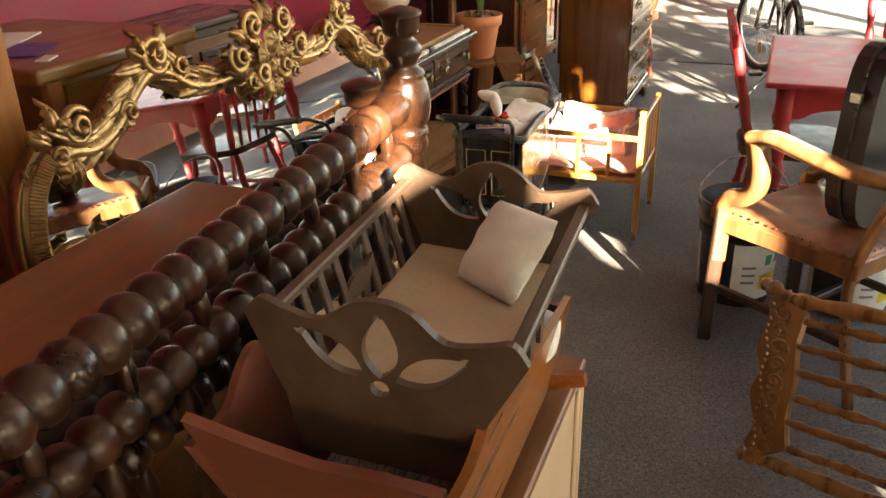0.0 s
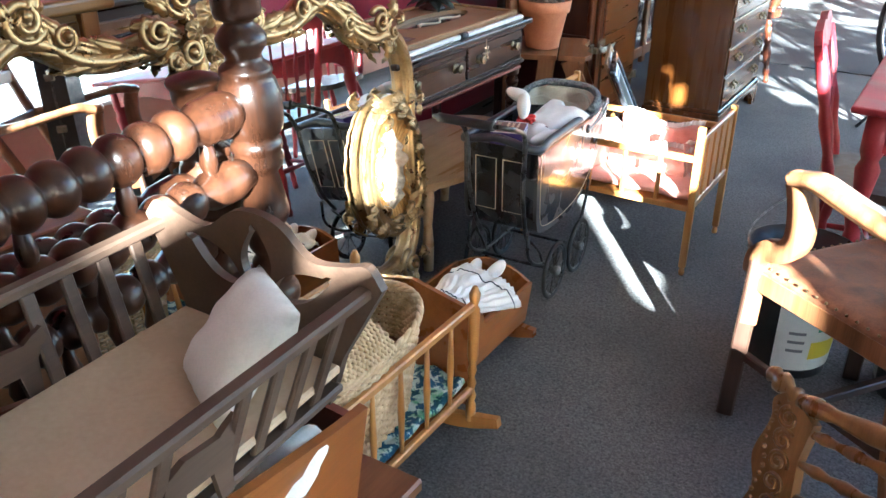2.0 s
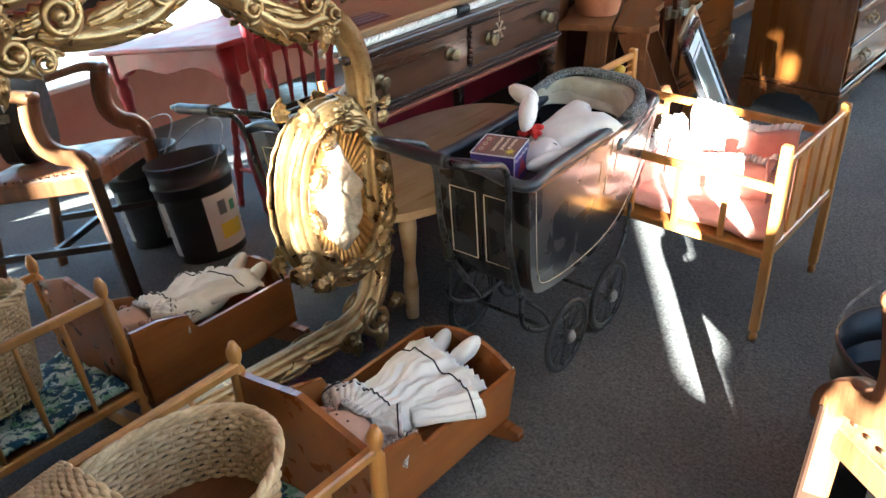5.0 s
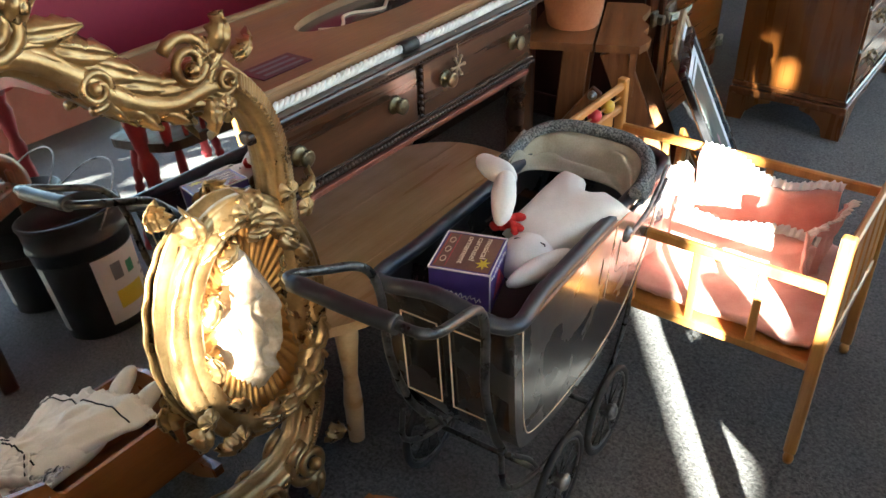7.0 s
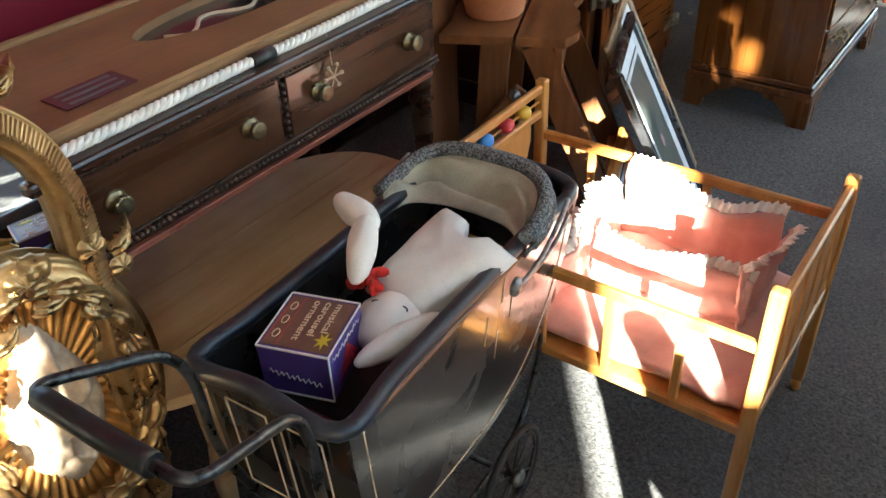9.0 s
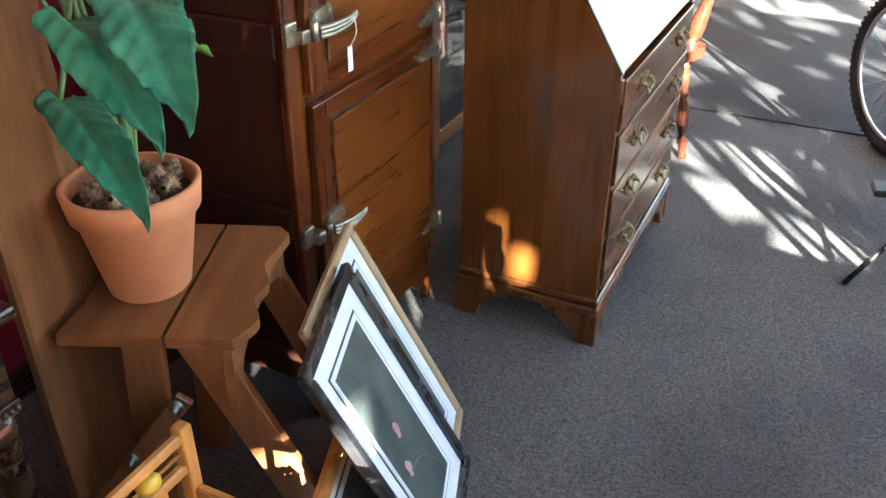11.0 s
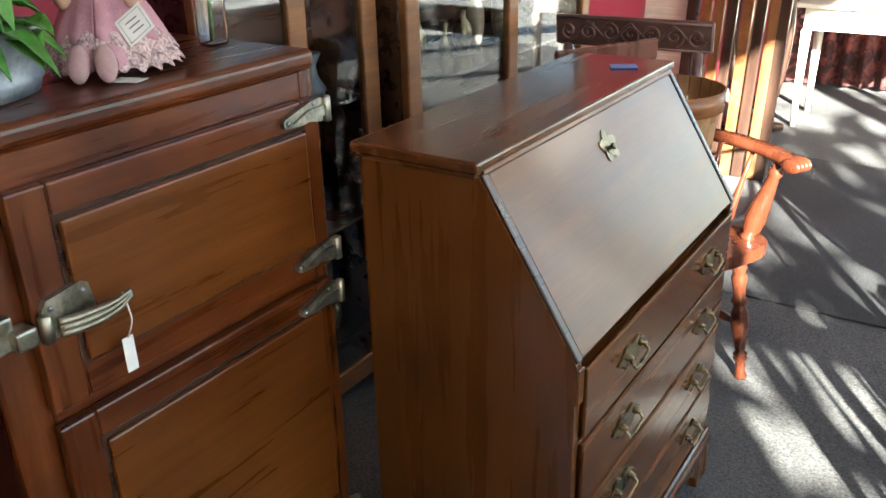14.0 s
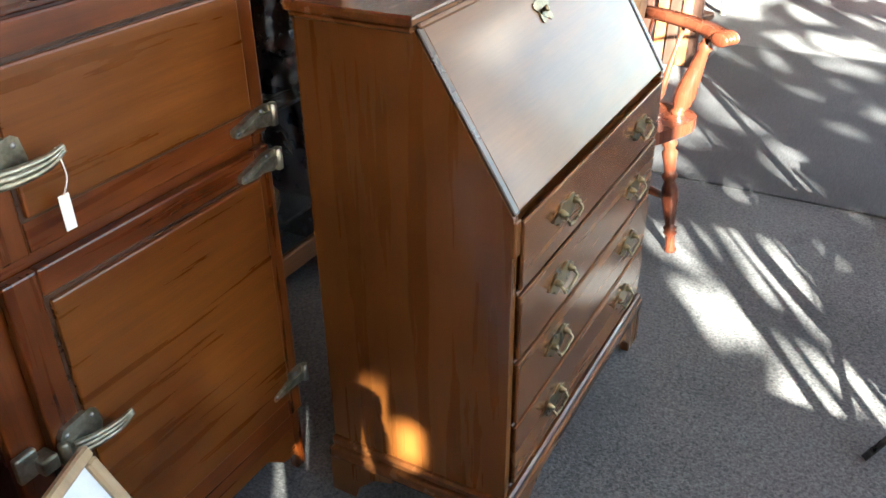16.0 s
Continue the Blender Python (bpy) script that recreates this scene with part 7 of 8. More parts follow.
# ---- things on the icebox ----
def icebox_top():
    z = 1.240
    t = thing("galvanised_planter", pose(-1.50, 4.16, z, 0, 0, 8), "oval galvanised tub planted with leafy ivy", "planter")
    n = 48

    def oval(k, h):
        return [(0.085 * k * math.cos(2 * math.pi * i / n), 0.142 * k * math.sin(2 * math.pi * i / n), 0.76 * h) for i in range(n)]
    b = B()
    rings = []
    for k, h in ((0.86, 0), (0.90, 0.02), (0.93, 0.024), (0.93, 0.032), (0.91, 0.036), (0.96, 0.07), (0.99, 0.074), (0.99, 0.082), (0.97, 0.086), (1.0, 0.11), (1.04, 0.112), (1.04, 0.118), (0.98, 0.118), (0.95, 0.10), (0.2, 0.098)):
        rings.append([b.verts.new(p) for p in oval(k, h)])
    for p, q in zip(rings, rings[1:]):
        for i in range(n):
            f = b.faces.new((p[i], p[(i + 1) % n], q[(i + 1) % n], q[i]))
            f.smooth = True
    b.faces.new(rings[0][::-1])
    b.faces.new(rings[-1])
    part("tub", b, M_GALV, t)
    part("moss", blob(B(), (0, 0, 0.076), (0.074, 0.125, 0.02), (0, 0, 0), 0, 0.012, 3), M_SOIL, t)
    rnd = random.Random(11)
    for k in range(90):
        a = rnd.uniform(0, 6.28)
        r = rnd.uniform(0.0, 0.07)
        h = rnd.uniform(0.10, 0.23) - r * 0.5
        lf = B()
        leaf_blade(lf, (r * 1.0 * math.cos(a), r * 1.7 * math.sin(a), h), a + rnd.uniform(-0.8, 0.8), rnd.uniform(-0.5, 0.6), rnd.uniform(0.052, 0.078), rnd.uniform(0.026, 0.038), rnd.uniform(0.5, 1.2), 0.3, heart=0.55)
        part("leaf", lf, M_LEAF2, t)
        if k % 3 == 0:
            part("stem", tube(B(), [(0.02 * math.cos(a), 0.03 * math.sin(a), 0.075), (r * 1.0 * math.cos(a), r * 1.7 * math.sin(a), h)], 0.002, 5), M_STEM, t)
    # sitting doll, facing its own +x
    d = B()
    blob(d, (-0.01, 0, 0.060), (0.055, 0.062, 0.056), (0, 0, 0), 0, 0.012, 4, 3)
    blob(d, (-0.015, 0, 0.145), (0.036, 0.044, 0.050), (0, 0, 0), 0, 0.010, 3, 5)
    blob(d, (-0.01, 0, 0.228), (0.042, 0.042, 0.048), (0, 0, 0), 1, 0.0, 3, 6)
    for k in range(11):
        a = 1.1 + k * 0.42
        blob(d, (-0.022 + 0.034 * math.cos(a), 0.042 * math.sin(a), 0.212 - 0.003 * k), (0.020, 0.020, 0.052), (0, 0, 0), 2, 0.006, 2, k)
    for s in (-1, 1):
        blob(d, (0.000, 0.052 * s, 0.150), (0.028, 0.026, 0.036), (18 * s, -20, 0), 0, 0.010, 3, 9 + s)
        blob(d, (0.030, 0.050 * s, 0.112), (0.026, 0.015, 0.018), (0, 30, -12 * s), 1, 0.003, 3, 4)
        turned(d, (0.030, 0.026 * s, 0.036), (0.104, 0.019 * s, 0.026), [(0.022, 0), (0.024, 0.3), (0.019, 0.55), (0.021, 0.8), (0.014, 1)], 14)
        blob(d, (0.120, 0.0185 * s, 0.028), (0.012, 0.0155, 0.027), (5 * s, -12, 0), 3, 0.0, 3)

    def ruffle(r0, r1, z0, z1, waves, deep):
        def f(u, v):
            a = 2 * math.pi * u
            r = r0 + (r1 - r0) * v ** 0.7 + deep * v * math.sin(waves * a)
            lap = 0.010 * max(0.0, math.cos(a)) * math.exp(-(math.sin(a) * 2.6) ** 2)
            return Vector((0.004 + r * math.cos(a), 1.02 * r * math.sin(a), z0 + (z1 - z0) * v + 0.7 * deep * v * math.cos(waves * a + 1) + lap))
        return f
    for r0, r1, z0, z1, waves, deep, colour in ((0.034, 0.082, 0.125, 0.048, 13, 0.004, 0), (0.070, 0.092, 0.064, 0.028, 19, 0.005, 4), (0.072, 0.099, 0.044, 0.010, 23, 0.005, 4)):
        sheet(d, ruffle(r0, r1, z0, z1, waves, deep), 150, 6, 0.0015, colour)
    sheet(d, ruffle(0.030, 0.046, 0.185, 0.168, 15, 0.003), 100, 3, 0.0015, 4)
    tagged(part("pink_doll", d, [M_DUSTY_PINK, M_SKIN, M_BROWN_HAIR, M_SOLE, M_LACE], at=pose(-1.503, 4.412, z, 0, 0, -50)), "sitting doll in a ruffled dusty pink lace dress", "doll")
    tg = slab(B(), [(-0.020, -0.020), (0.022, -0.026), (0.020, 0.020), (-0.022, 0.026)], 0.0012)
    card = part("hang_tag", tg, M_PAPER, at=pose(-1.418, 4.395, 1.312, 0, 62, -48) @ pose(0, 0, 0, 0, 0, 38))
    tagged(card, "diamond-shaped cream paper tag hung on the doll", "tag")
    part("printed_border", tube(B(), [(-0.016, -0.016, 0.0013), (0.018, -0.021, 0.0013), (0.016, 0.016, 0.0013), (-0.018, 0.021, 0.0013)], 0.0006, 4, True), M_GREY_INK, card)
    for k in range(3):
        part("printed_line", box(B(), (-0.009 + 0.008 * k, -0.010, 0.0012), (-0.007 + 0.008 * k, 0.010, 0.0016), 0), M_GREY_INK, card)
    tg = box(B(), (-0.022, -0.015, 0), (0.022, 0.015, 0.001), 0)
    tagged(part("price_card", tg, M_PAPER, at=pose(-1.400, 4.356, z + 0.001, 0, 0, 20)), "small white price card on the icebox", "tag")
    bt = thing("glass_bottle", pose(-1.515, 4.622, z, 0, 0, -12), "tall square clear glass bottle with a green stem inside", "bottle")
    b = B()
    rings = []
    for w, h, rd in ((0.020, 0.0, 4), (0.0225, 0.004, 4), (0.0225, 0.115, 4), (0.020, 0.128, 3), (0.0115, 0.142, 2), (0.011, 0.19, 2), (0.014, 0.192, 2), (0.014, 0.205, 2)):
        ring = []
        for i in range(32):
            a = 2 * math.pi * i / 32
            c, s = math.cos(a), math.sin(a)
            k = (abs(c) ** rd + abs(s) ** rd) ** (-1 / rd)
            ring.append(b.verts.new((w * k * c, w * k * s, h)))
        rings.append(ring)
    for p, q in zip(rings, rings[1:]):
        for i in range(32):
            b.faces.new((p[i], p[(i + 1) % 32], q[(i + 1) % 32], q[i])).smooth = True
    b.faces.new(rings[0][::-1])
    bmesh.ops.recalc_face_normals(b, faces=b.faces[:])
    bmesh.ops.solidify(b, geom=b.faces[:], thickness=0.0025)
    part("bottle", b, M_GLASS, bt)
    part("stem", tube(B(), [(0.002, -0.004, 0.005), (0.0, 0.002, 0.09), (-0.002, 0.0, 0.20)], 0.0035, 8), M_STEM, bt, "pale green stem in the bottle")
    part("label", box(B(), (0.0235, -0.012, 0.085), (0.0242, 0.010, 0.102), 0), M_PAPER, bt, "small white price label")


icebox_top()


# ---- display cabinets by the wall ----
def display_cabinet(y0, y1, x0, x1, h, name, label):
    d = thing(name, pose(0, 0, 0), label, "cabinet")
    part("back", box(B(), (x0, y0, 0.05), (x0 + 0.015, y1, h), 0), M_WALNUT, d)
    for y in (y0, y1 - 0.02):
        part("side", box(B(), (x0, y, 0.05), (x1 - 0.03, y + 0.02, h), 0.002), M_WALNUT, d)
    for y in (y0, y1 - 0.065, (y0 + y1) / 2 - 0.03):
        part("post", box(B(), (x1 - 0.03, y, 0.0), (x1, y + 0.065, h), 0.006, segs=2), M_STOOL, d)
    for z in (0.05, h - 0.06):
        part("rail", box(B(), (x1 - 0.028, y0 + 0.065, z), (x1 - 0.002, y1 - 0.065, z + 0.07), 0.004), M_STOOL, d)
    part("cornice", box(B(), (x0 - 0.02, y0 - 0.02, h), (x1 + 0.03, y1 + 0.02, h + 0.05), 0.015, segs=3), M_STOOL, d)
    rnd = random.Random(int(y0 * 10))
    for i in range(4):
        z = 0.20 + i * 0.36
        part("shelf", box(B(), (x0 + 0.015, y0 + 0.02, z), (x1 - 0.035, y1 - 0.02, z + 0.012), 0.002), M_GLASS_DARK, d, "glass shelf with a bright edge")
        y = y0 + 0.12
        while y < y1 - 0.1:
            r, hh = rnd.uniform(0.02, 0.04), rnd.uniform(0.10, 0.24)
            kind = rnd.random()
            pf = [(r * 0.8, 0), (r, 0.2 * hh), (r * 0.5, 0.45 * hh), (r * 0.35, 0.7 * hh), (r * 0.8, hh)] if kind < 0.5 else [(r * 0.6, 0), (r, 0.3 * hh), (r, 0.6 * hh), (r * 0.4, 0.8 * hh), (r * 0.4, hh)]
            ob = part("vase", lathe(B(), pf, 18, pose(x0 + 0.08 + rnd.uniform(0, 0.06), y, z + 0.0125)), rnd.choice([M_BRASS, M_NICKEL, M_IVORY, M_GALV]))
            tagged(ob, "small ornamental vase on a cabinet shelf", "vase", "vases in the cabinets")
            y += rnd.uniform(0.09, 0.15)
    dr = part("glass_door", box(B(), (x1 - 0.018, y0 + 0.066, 0.121), (x1 - 0.014, y1 - 0.066, h - 0.061), 0), M_GLASS, d, "clear glass door")
    dr.visible_shadow = False


display_cabinet(4.86, 5.50, -2.085, -1.84, 1.85, "china_cabinet", "dark wooden china cabinet with glass doors and vases")
display_cabinet(5.53, 6.75, -2.085, -1.76, 1.95, "glazed_cabinet", "tall brown glazed cabinet behind the desk")


# ---- chairs and things beyond the desk ----
TURN_LEG = [(0.012, 0), (0.016, 0.05), (0.012, 0.09), (0.016, 0.14), (0.013, 0.2), (0.018, 0.34), (0.021, 0.45), (0.014, 0.55), (0.019, 0.58), (0.013, 0.62), (0.018, 0.68), (0.012, 0.74), (0.017, 0.80), (0.015, 0.9), (0.012, 1.0)]


def windsor():
    d = thing("windsor_armchair", pose(-1.13, 5.94, 0, 0, 0, -118) @ Matrix.Diagonal((1, 1, 1.10, 1)), "glossy reddish-brown Windsor armchair with turned legs", "chair")
    seat = [(p.x, p.y) for p in spline([(-0.24, 0.20, 0), (0, 0.23, 0), (0.24, 0.20, 0), (0.25, 0.0, 0), (0.19, -0.18, 0), (0, -0.22, 0), (-0.19, -0.18, 0), (-0.25, 0.0, 0)], 5, True)]
    part("seat", slab(B(), seat, 0.036, Matrix.Translation((0, 0, 0.40))), M_WINDSOR, d)
    for x, y in ((-0.18, 0.15), (0.18, 0.15), (-0.15, -0.14), (0.15, -0.14)):
        part("leg", turned(B(), (x * 1.22, y * 1.25, 0), (x, y, 0.405), [(0.019, 0), (0.021, 0.02), (0.015, 0.05), (0.017, 0.14), (0.023, 0.16), (0.018, 0.18), (0.023, 0.20), (0.014, 0.22), (0.020, 0.30), (0.028, 0.44), (0.026, 0.52), (0.017, 0.58), (0.026, 0.62), (0.018, 0.65), (0.020, 0.72), (0.025, 0.80), (0.017, 0.83), (0.025, 0.87), (0.018, 0.90), (0.017, 1.0)], 18), M_WINDSOR, d)
    part("stretcher", turned(B(), (-0.20, 0.0, 0.17), (0.20, 0.0, 0.17), [(0.009, 0), (0.016, 0.3), (0.02, 0.5), (0.016, 0.7), (0.009, 1)]), M_WINDSOR, d)
    for s in (-1, 1):
        part("side_stretcher", turned(B(), (s * 0.215, 0.17, 0.17), (s * 0.185, -0.16, 0.17), [(0.009, 0), (0.018, 0.5), (0.009, 1)]), M_WINDSOR, d)
    arm = B()
    pts = spline([(-0.255, 0.235, 0.665), (-0.275, 0.1, 0.67), (-0.26, -0.08, 0.67), (-0.15, -0.22, 0.675), (0, -0.255, 0.68), (0.15, -0.22, 0.675), (0.26, -0.08, 0.67), (0.275, 0.1, 0.67), (0.255, 0.235, 0.665)], 6)
    sweep(arm, pts, [(-0.026, -0.012), (0.026, -0.012), (0.030, 0.0), (0.024, 0.013), (-0.024, 0.013), (-0.030, 0.0)], False, (0, 0, 1))
    for s in (-1, 1):
        for k in range(4):
            blob(arm, (s * 0.252 - 0.024 + 0.016 * k, 0.250, 0.662), (0.010, 0.032, 0.019))
    part("arm_rail", arm, M_WINDSOR, d)
    for s in (-1, 1):
        part("arm_post", turned(B(), (s * 0.205, 0.15, 0.43), (s * 0.26, 0.19, 0.66), [(0.018, 0), (0.026, 0.04), (0.018, 0.08), (0.030, 0.16), (0.033, 0.28), (0.026, 0.5), (0.017, 0.8), (0.023, 0.85), (0.016, 0.9), (0.019, 1)], 18), M_WINDSOR, d)
        for k in range(3):
            part("spindle", turned(B(), (s * (0.205 - 0.01 * k), 0.06 - 0.09 * k, 0.43), (s * (0.268 - 0.02 * k), 0.08 - 0.11 * k, 0.66), [(0.008, 0), (0.014, 0.05), (0.009, 0.09), (0.015, 0.18), (0.012, 0.32), (0.007, 0.7), (0.007, 1)]), M_WINDSOR, d)
    for k in range(7):
        x = -0.15 + 0.05 * k
        part("back_spindle", tube(B(), [(x * 0.9, -0.17, 0.43), (x * 1.1, -0.235, 0.68), (x * 1.25, -0.30, 0.88)], 0.006, 7), M_WINDSOR, d)
    part("crest_rail", beam(B(), (-0.20, -0.30, 0.89), (0.20, -0.30, 0.89), 0.02, 0.06, 0.006), M_WINDSOR, d)


def carved_chair():
    d = thing("carved_back_chair", pose(-1.42, 6.34, 0, 0, 0, 4), "dark dining chair with a carved scroll crest rail", "chair")
    m = Matrix.Translation((0, 0, 1.005)) @ Matrix.Rotation(radians(8), 4, "X")
    part("crest_rail", box(B(), (-0.27, -0.010, -0.052), (0.27, 0.012, 0.052), 0.006, m), M_PURPLE, d, "crest rail carved with scrolls")
    cv = B()
    for k in range(7):
        c = -0.22 + 0.073 * k
        hand = 1 if k % 2 else -1
        pts, rad = [], []
        for i in range(30):
            f = i / 29
            a = hand * (f * 9.4) + k
            r = 0.034 * (1 - 0.85 * f)
            pts.append(m @ Vector((c + r * math.cos(a), -0.012, r * math.sin(a))))
            rad.append(0.0055 * (0.6 + 0.4 * math.sin(math.pi * f)))
        tube(cv, pts, rad, 6)
        if k < 6:
            tube(cv, [m @ Vector(p) for p in spline([(c, -0.012, 0.035 * hand), (c + 0.036, -0.012, 0.0), (c + 0.073, -0.012, -0.035 * hand)], 6)], 0.0045, 6)
    for z in (-0.044, 0.044):
        tube(cv, [m @ Vector((-0.262, -0.011, z)), m @ Vector((0.262, -0.011, z))], 0.004, 6)
    part("carving", cv, M_PURPLE, d, "raised carved scrolls")
    for s in (-1, 1):
        part("back_post", turned(B(), (s * 0.22, 0.0, 0.0), (s * 0.225, 0.0, 0.96), [(0.018, 0), (0.02, 0.42), (0.022, 0.47), (0.013, 0.52), (0.02, 0.6), (0.013, 0.75), (0.019, 0.86), (0.015, 1)]), M_PURPLE, d)
        part("front_leg", turned(B(), (s * 0.20, 0.40, 0.0), (s * 0.20, 0.40, 0.44), TURN_LEG), M_PURPLE, d)
    part("seat", box(B(), (-0.23, -0.01, 0.44), (0.23, 0.43, 0.475), 0.012, segs=2), M_LEATHER, d)
    part("lower_rail", box(B(), (-0.22, -0.008, 0.60), (0.22, 0.008, 0.65), 0.004), M_PURPLE, d)


def barrel():
    d = thing("wooden_bushel_basket", pose(-1.15, 5.92, 0.481), "bentwood bushel basket with a stapled rim band on a chair", "basket")
    n = 26
    for i in range(n):
        a0, a1 = 2 * math.pi * i / n, 2 * math.pi * (i + 0.94) / n
        b = B()
        out = [(0.115, a0, 0), (0.115, a1, 0), (0.163, a1, 0.46), (0.163, a0, 0.46)]
        vs = [b.verts.new((r * math.cos(a), r * math.sin(a), z)) for r, a, z in out]
        b.faces.new(vs)
        bmesh.ops.solidify(b, geom=b.faces[:], thickness=0.004)
        part("stave", b, M_PINE, d)
    for z, r in ((0.43, 0.162), (0.22, 0.141), (0.03, 0.119)):
        part("band", lathe(B(), [(r, z - 0.028), (r + 0.005, z - 0.028), (r + 0.008, z + 0.03), (r + 0.001, z + 0.03)], 40, cap=False), M_STOOL, d, "thin bent wooden band")
    part("bottom", lathe(B(), [(0.11, 0.0), (0.115, 0.012)], 30), M_PINE, d)
    tg = box(B(), (-0.03, -0.02, 0), (0.03, 0.02, 0.002), 0.0005)
    tagged(part("blue_tag", tg, M_BLUE, at=pose(-1.07, 5.40, 1.0995, 0, 0, 30)), "small blue price tag on the desk top", "tag")


windsor()
carved_chair()
barrel()


def far_end():
    t = thing("white_table", pose(-0.86, 9.36, 0), "white painted side table with a drawer and square legs", "table")
    part("tabletop", box(B(), (-0.62, -0.27, 0.735), (0.62, 0.27, 0.76), 0.005), M_WHITE_PAINT, t)
    part("apron", box(B(), (-0.56, -0.22, 0.60), (0.56, 0.22, 0.735), 0.003), M_WHITE_PAINT, t)
    dr = part("drawer", box(B(), (-0.30, -0.235, 0.615), (0.30, -0.221, 0.72), 0.003), M_WHITE_PAINT, t)
    part("knob", lathe(B(), [(0.008, 0), (0.014, 0.012), (0.016, 0.02), (0.004, 0.026)], 14, pose(0, -0.235, 0.665, 90, 0, 0)), M_WHITE_PAINT, dr)
    for x in (-0.54, 0.54):
        for y in (-0.21, 0.21):
            b = B()
            lathe(b, [(0.022, 0), (0.036, 0.60)], 4, pose(x, y, 0, 0, 0, 45))
            part("leg", b, M_WHITE_PAINT, t)
    bw = thing("white_bowl", pose(-1.05, 9.36, 0.7605), "white china wash bowl with a jug inside on the white table", "bowl")
    part("bowl", lathe(B(), [(0.06, 0), (0.07, 0.015), (0.15, 0.07), (0.19, 0.10), (0.185, 0.104), (0.14, 0.072), (0.05, 0.02), (0.003, 0.018)], 32), M_WHITE_PAINT, bw)
    part("jug", lathe(B(), [(0.05, 0.02), (0.08, 0.10), (0.06, 0.18), (0.045, 0.22), (0.06, 0.27)], 24), M_WHITE_PAINT, bw)
    yb = thing("yellow_box", pose(-0.62, 9.36, 0.7605), "bright yellow and green patterned box on the white table", "box")
    part("box_body", box(B(), (-0.10, -0.08, 0), (0.14, 0.08, 0.17), 0.004), M_YELLOW, yb)
    part("painted_leaf", slab(B(), [(0.05 * math.cos(a) + 0.03, 0.03 * math.sin(a) + 0.09) for a in [2 * math.pi * i / 16 for i in range(16)]], 0.001, Matrix.Translation((0, -0.081, 0)) @ Matrix(((1, 0, 0, 0), (0, 0, -1, 0), (0, 1, 0, 0), (0, 0, 0, 1)))), M_GREEN_PRINT, yb)
    c = B()

    def cur(u, v):
        x = -2.06 + 1.96 * u
        return Vector((x, 10.32 + 0.035 * math.sin(u * 95) + 0.015 * math.sin(u * 41 + v), 0.03 + 1.9 * v))
    sheet(c, cur, 260, 6, 0.004)
    tagged(part("curtain", c, M_CURTAIN), "dark red floral curtain hanging in pleats to the floor", "curtain")
    part_rod = tube(B(), [(-2.08, 10.32, 1.96), (0.0, 10.32, 1.96)], 0.012, 10)
    tagged(part("curtain_rod", part_rod, M_BRASS), "brass curtain rod above the floral curtain", "curtain rod")
    m = thing("cheval_mirror", pose(-1.62, 8.95, 0, 0, 0, -25), "tall oval mirror in a dark frame standing on the floor", "mirror")
    ov = [Vector((0.20 * math.cos(a), 0, 0.62 + 0.58 * math.sin(a))) for a in [2 * math.pi * i / 56 for i in range(56)]]
    part("oval_frame", sweep(B(), ov, [(-0.03, 0), (-0.02, 0.02), (0.02, 0.022), (0.03, 0.0), (0.02, -0.02), (-0.02, -0.02)], True, (0, 1, 0)), M_CHAIR_DARK, m)
    part("mirror_glass", slab(B(), [(p.x * 0.95, p.z) for p in ov], 0.006, Matrix(((1, 0, 0, 0), (0, 0, 1, 0), (0, 1, 0, 0), (0, 0, 0, 1)))), M_MIRROR, m)
    part("foot", box(B(), (-0.16, -0.14, 0.0), (0.16, 0.14, 0.045), 0.01), M_CHAIR_DARK, m)
    w = thing("woven_screen", pose(-2.05, 8.1, 0, -6, 0, 0), "white woven panel screen in a wooden frame", "screen")
    part("panel", box(B(), (-0.02, 0.0, 0.03), (0.22, 0.02, 1.75), 0.002), M_WHITE_PAINT, w)
    for z in np.linspace(0.10, 1.70, 40):
        part("weave_strip", box(B(), (-0.01, -0.005, float(z)), (0.21, 0.0, float(z) + 0.028), 0.002), M_WHITE_PAINT, w)
    for x, mm, h in ((0.20, M_CHAIR_DARK, 1.8), (0.26, M_STOOL, 1.7), (0.31, M_STOOL_Z, 1.9), (0.36, M_CHAIR_DARK, 1.6), (0.42, M_STOOL, 1.75), (0.47, M_CHAIR_DARK, 1.85), (0.52, M_STOOL_Z, 1.6), (0.56, M_CHAIR_DARK, 1.7)):
        p = part("leaning_plank", box(B(), (-0.026, -0.012, 0), (0.026, 0.012, h), 0.003), mm, at=pose(-2.04 + 1.3 * x, 8.0, 0.002, -7, 0, 0))
        tagged(p, "tall narrow wooden plank leaning beside the screen", "plank", "leaning planks")
    v = B()
    tube(v, spline([(-1.72, 7.95, 0.0), (-1.70, 7.95, 0.9), (-1.62, 7.95, 1.15), (-1.45, 7.95, 1.20)], 6), 0.010, 8)
    box(v, (-1.55, 7.92, 1.14), (-1.42, 7.97, 1.20), 0.008)
    box(v, (-1.52, 7.90, 1.19), (-1.34, 7.93, 1.22), 0.006)
    tagged(part("black_clamp_stand", v, M_DARK_STEEL), "black metal clamp on a bent stand", "stand")
    bp = thing("turned_bed_post", pose(-1.56, 8.45, 0), "tall turned brown bed post standing upright", "post")
    part("post", turned(B(), (0, 0, 0), (0, 0, 1.5), [(0.03, 0), (0.03, 0.3), (0.045, 0.35), (0.028, 0.42), (0.04, 0.5), (0.03, 0.65), (0.045, 0.74), (0.026, 0.8), (0.04, 0.86), (0.03, 0.94), (0.04, 0.97), (0.01, 1.0)]), M_STOOL_Z, bp)


far_end()


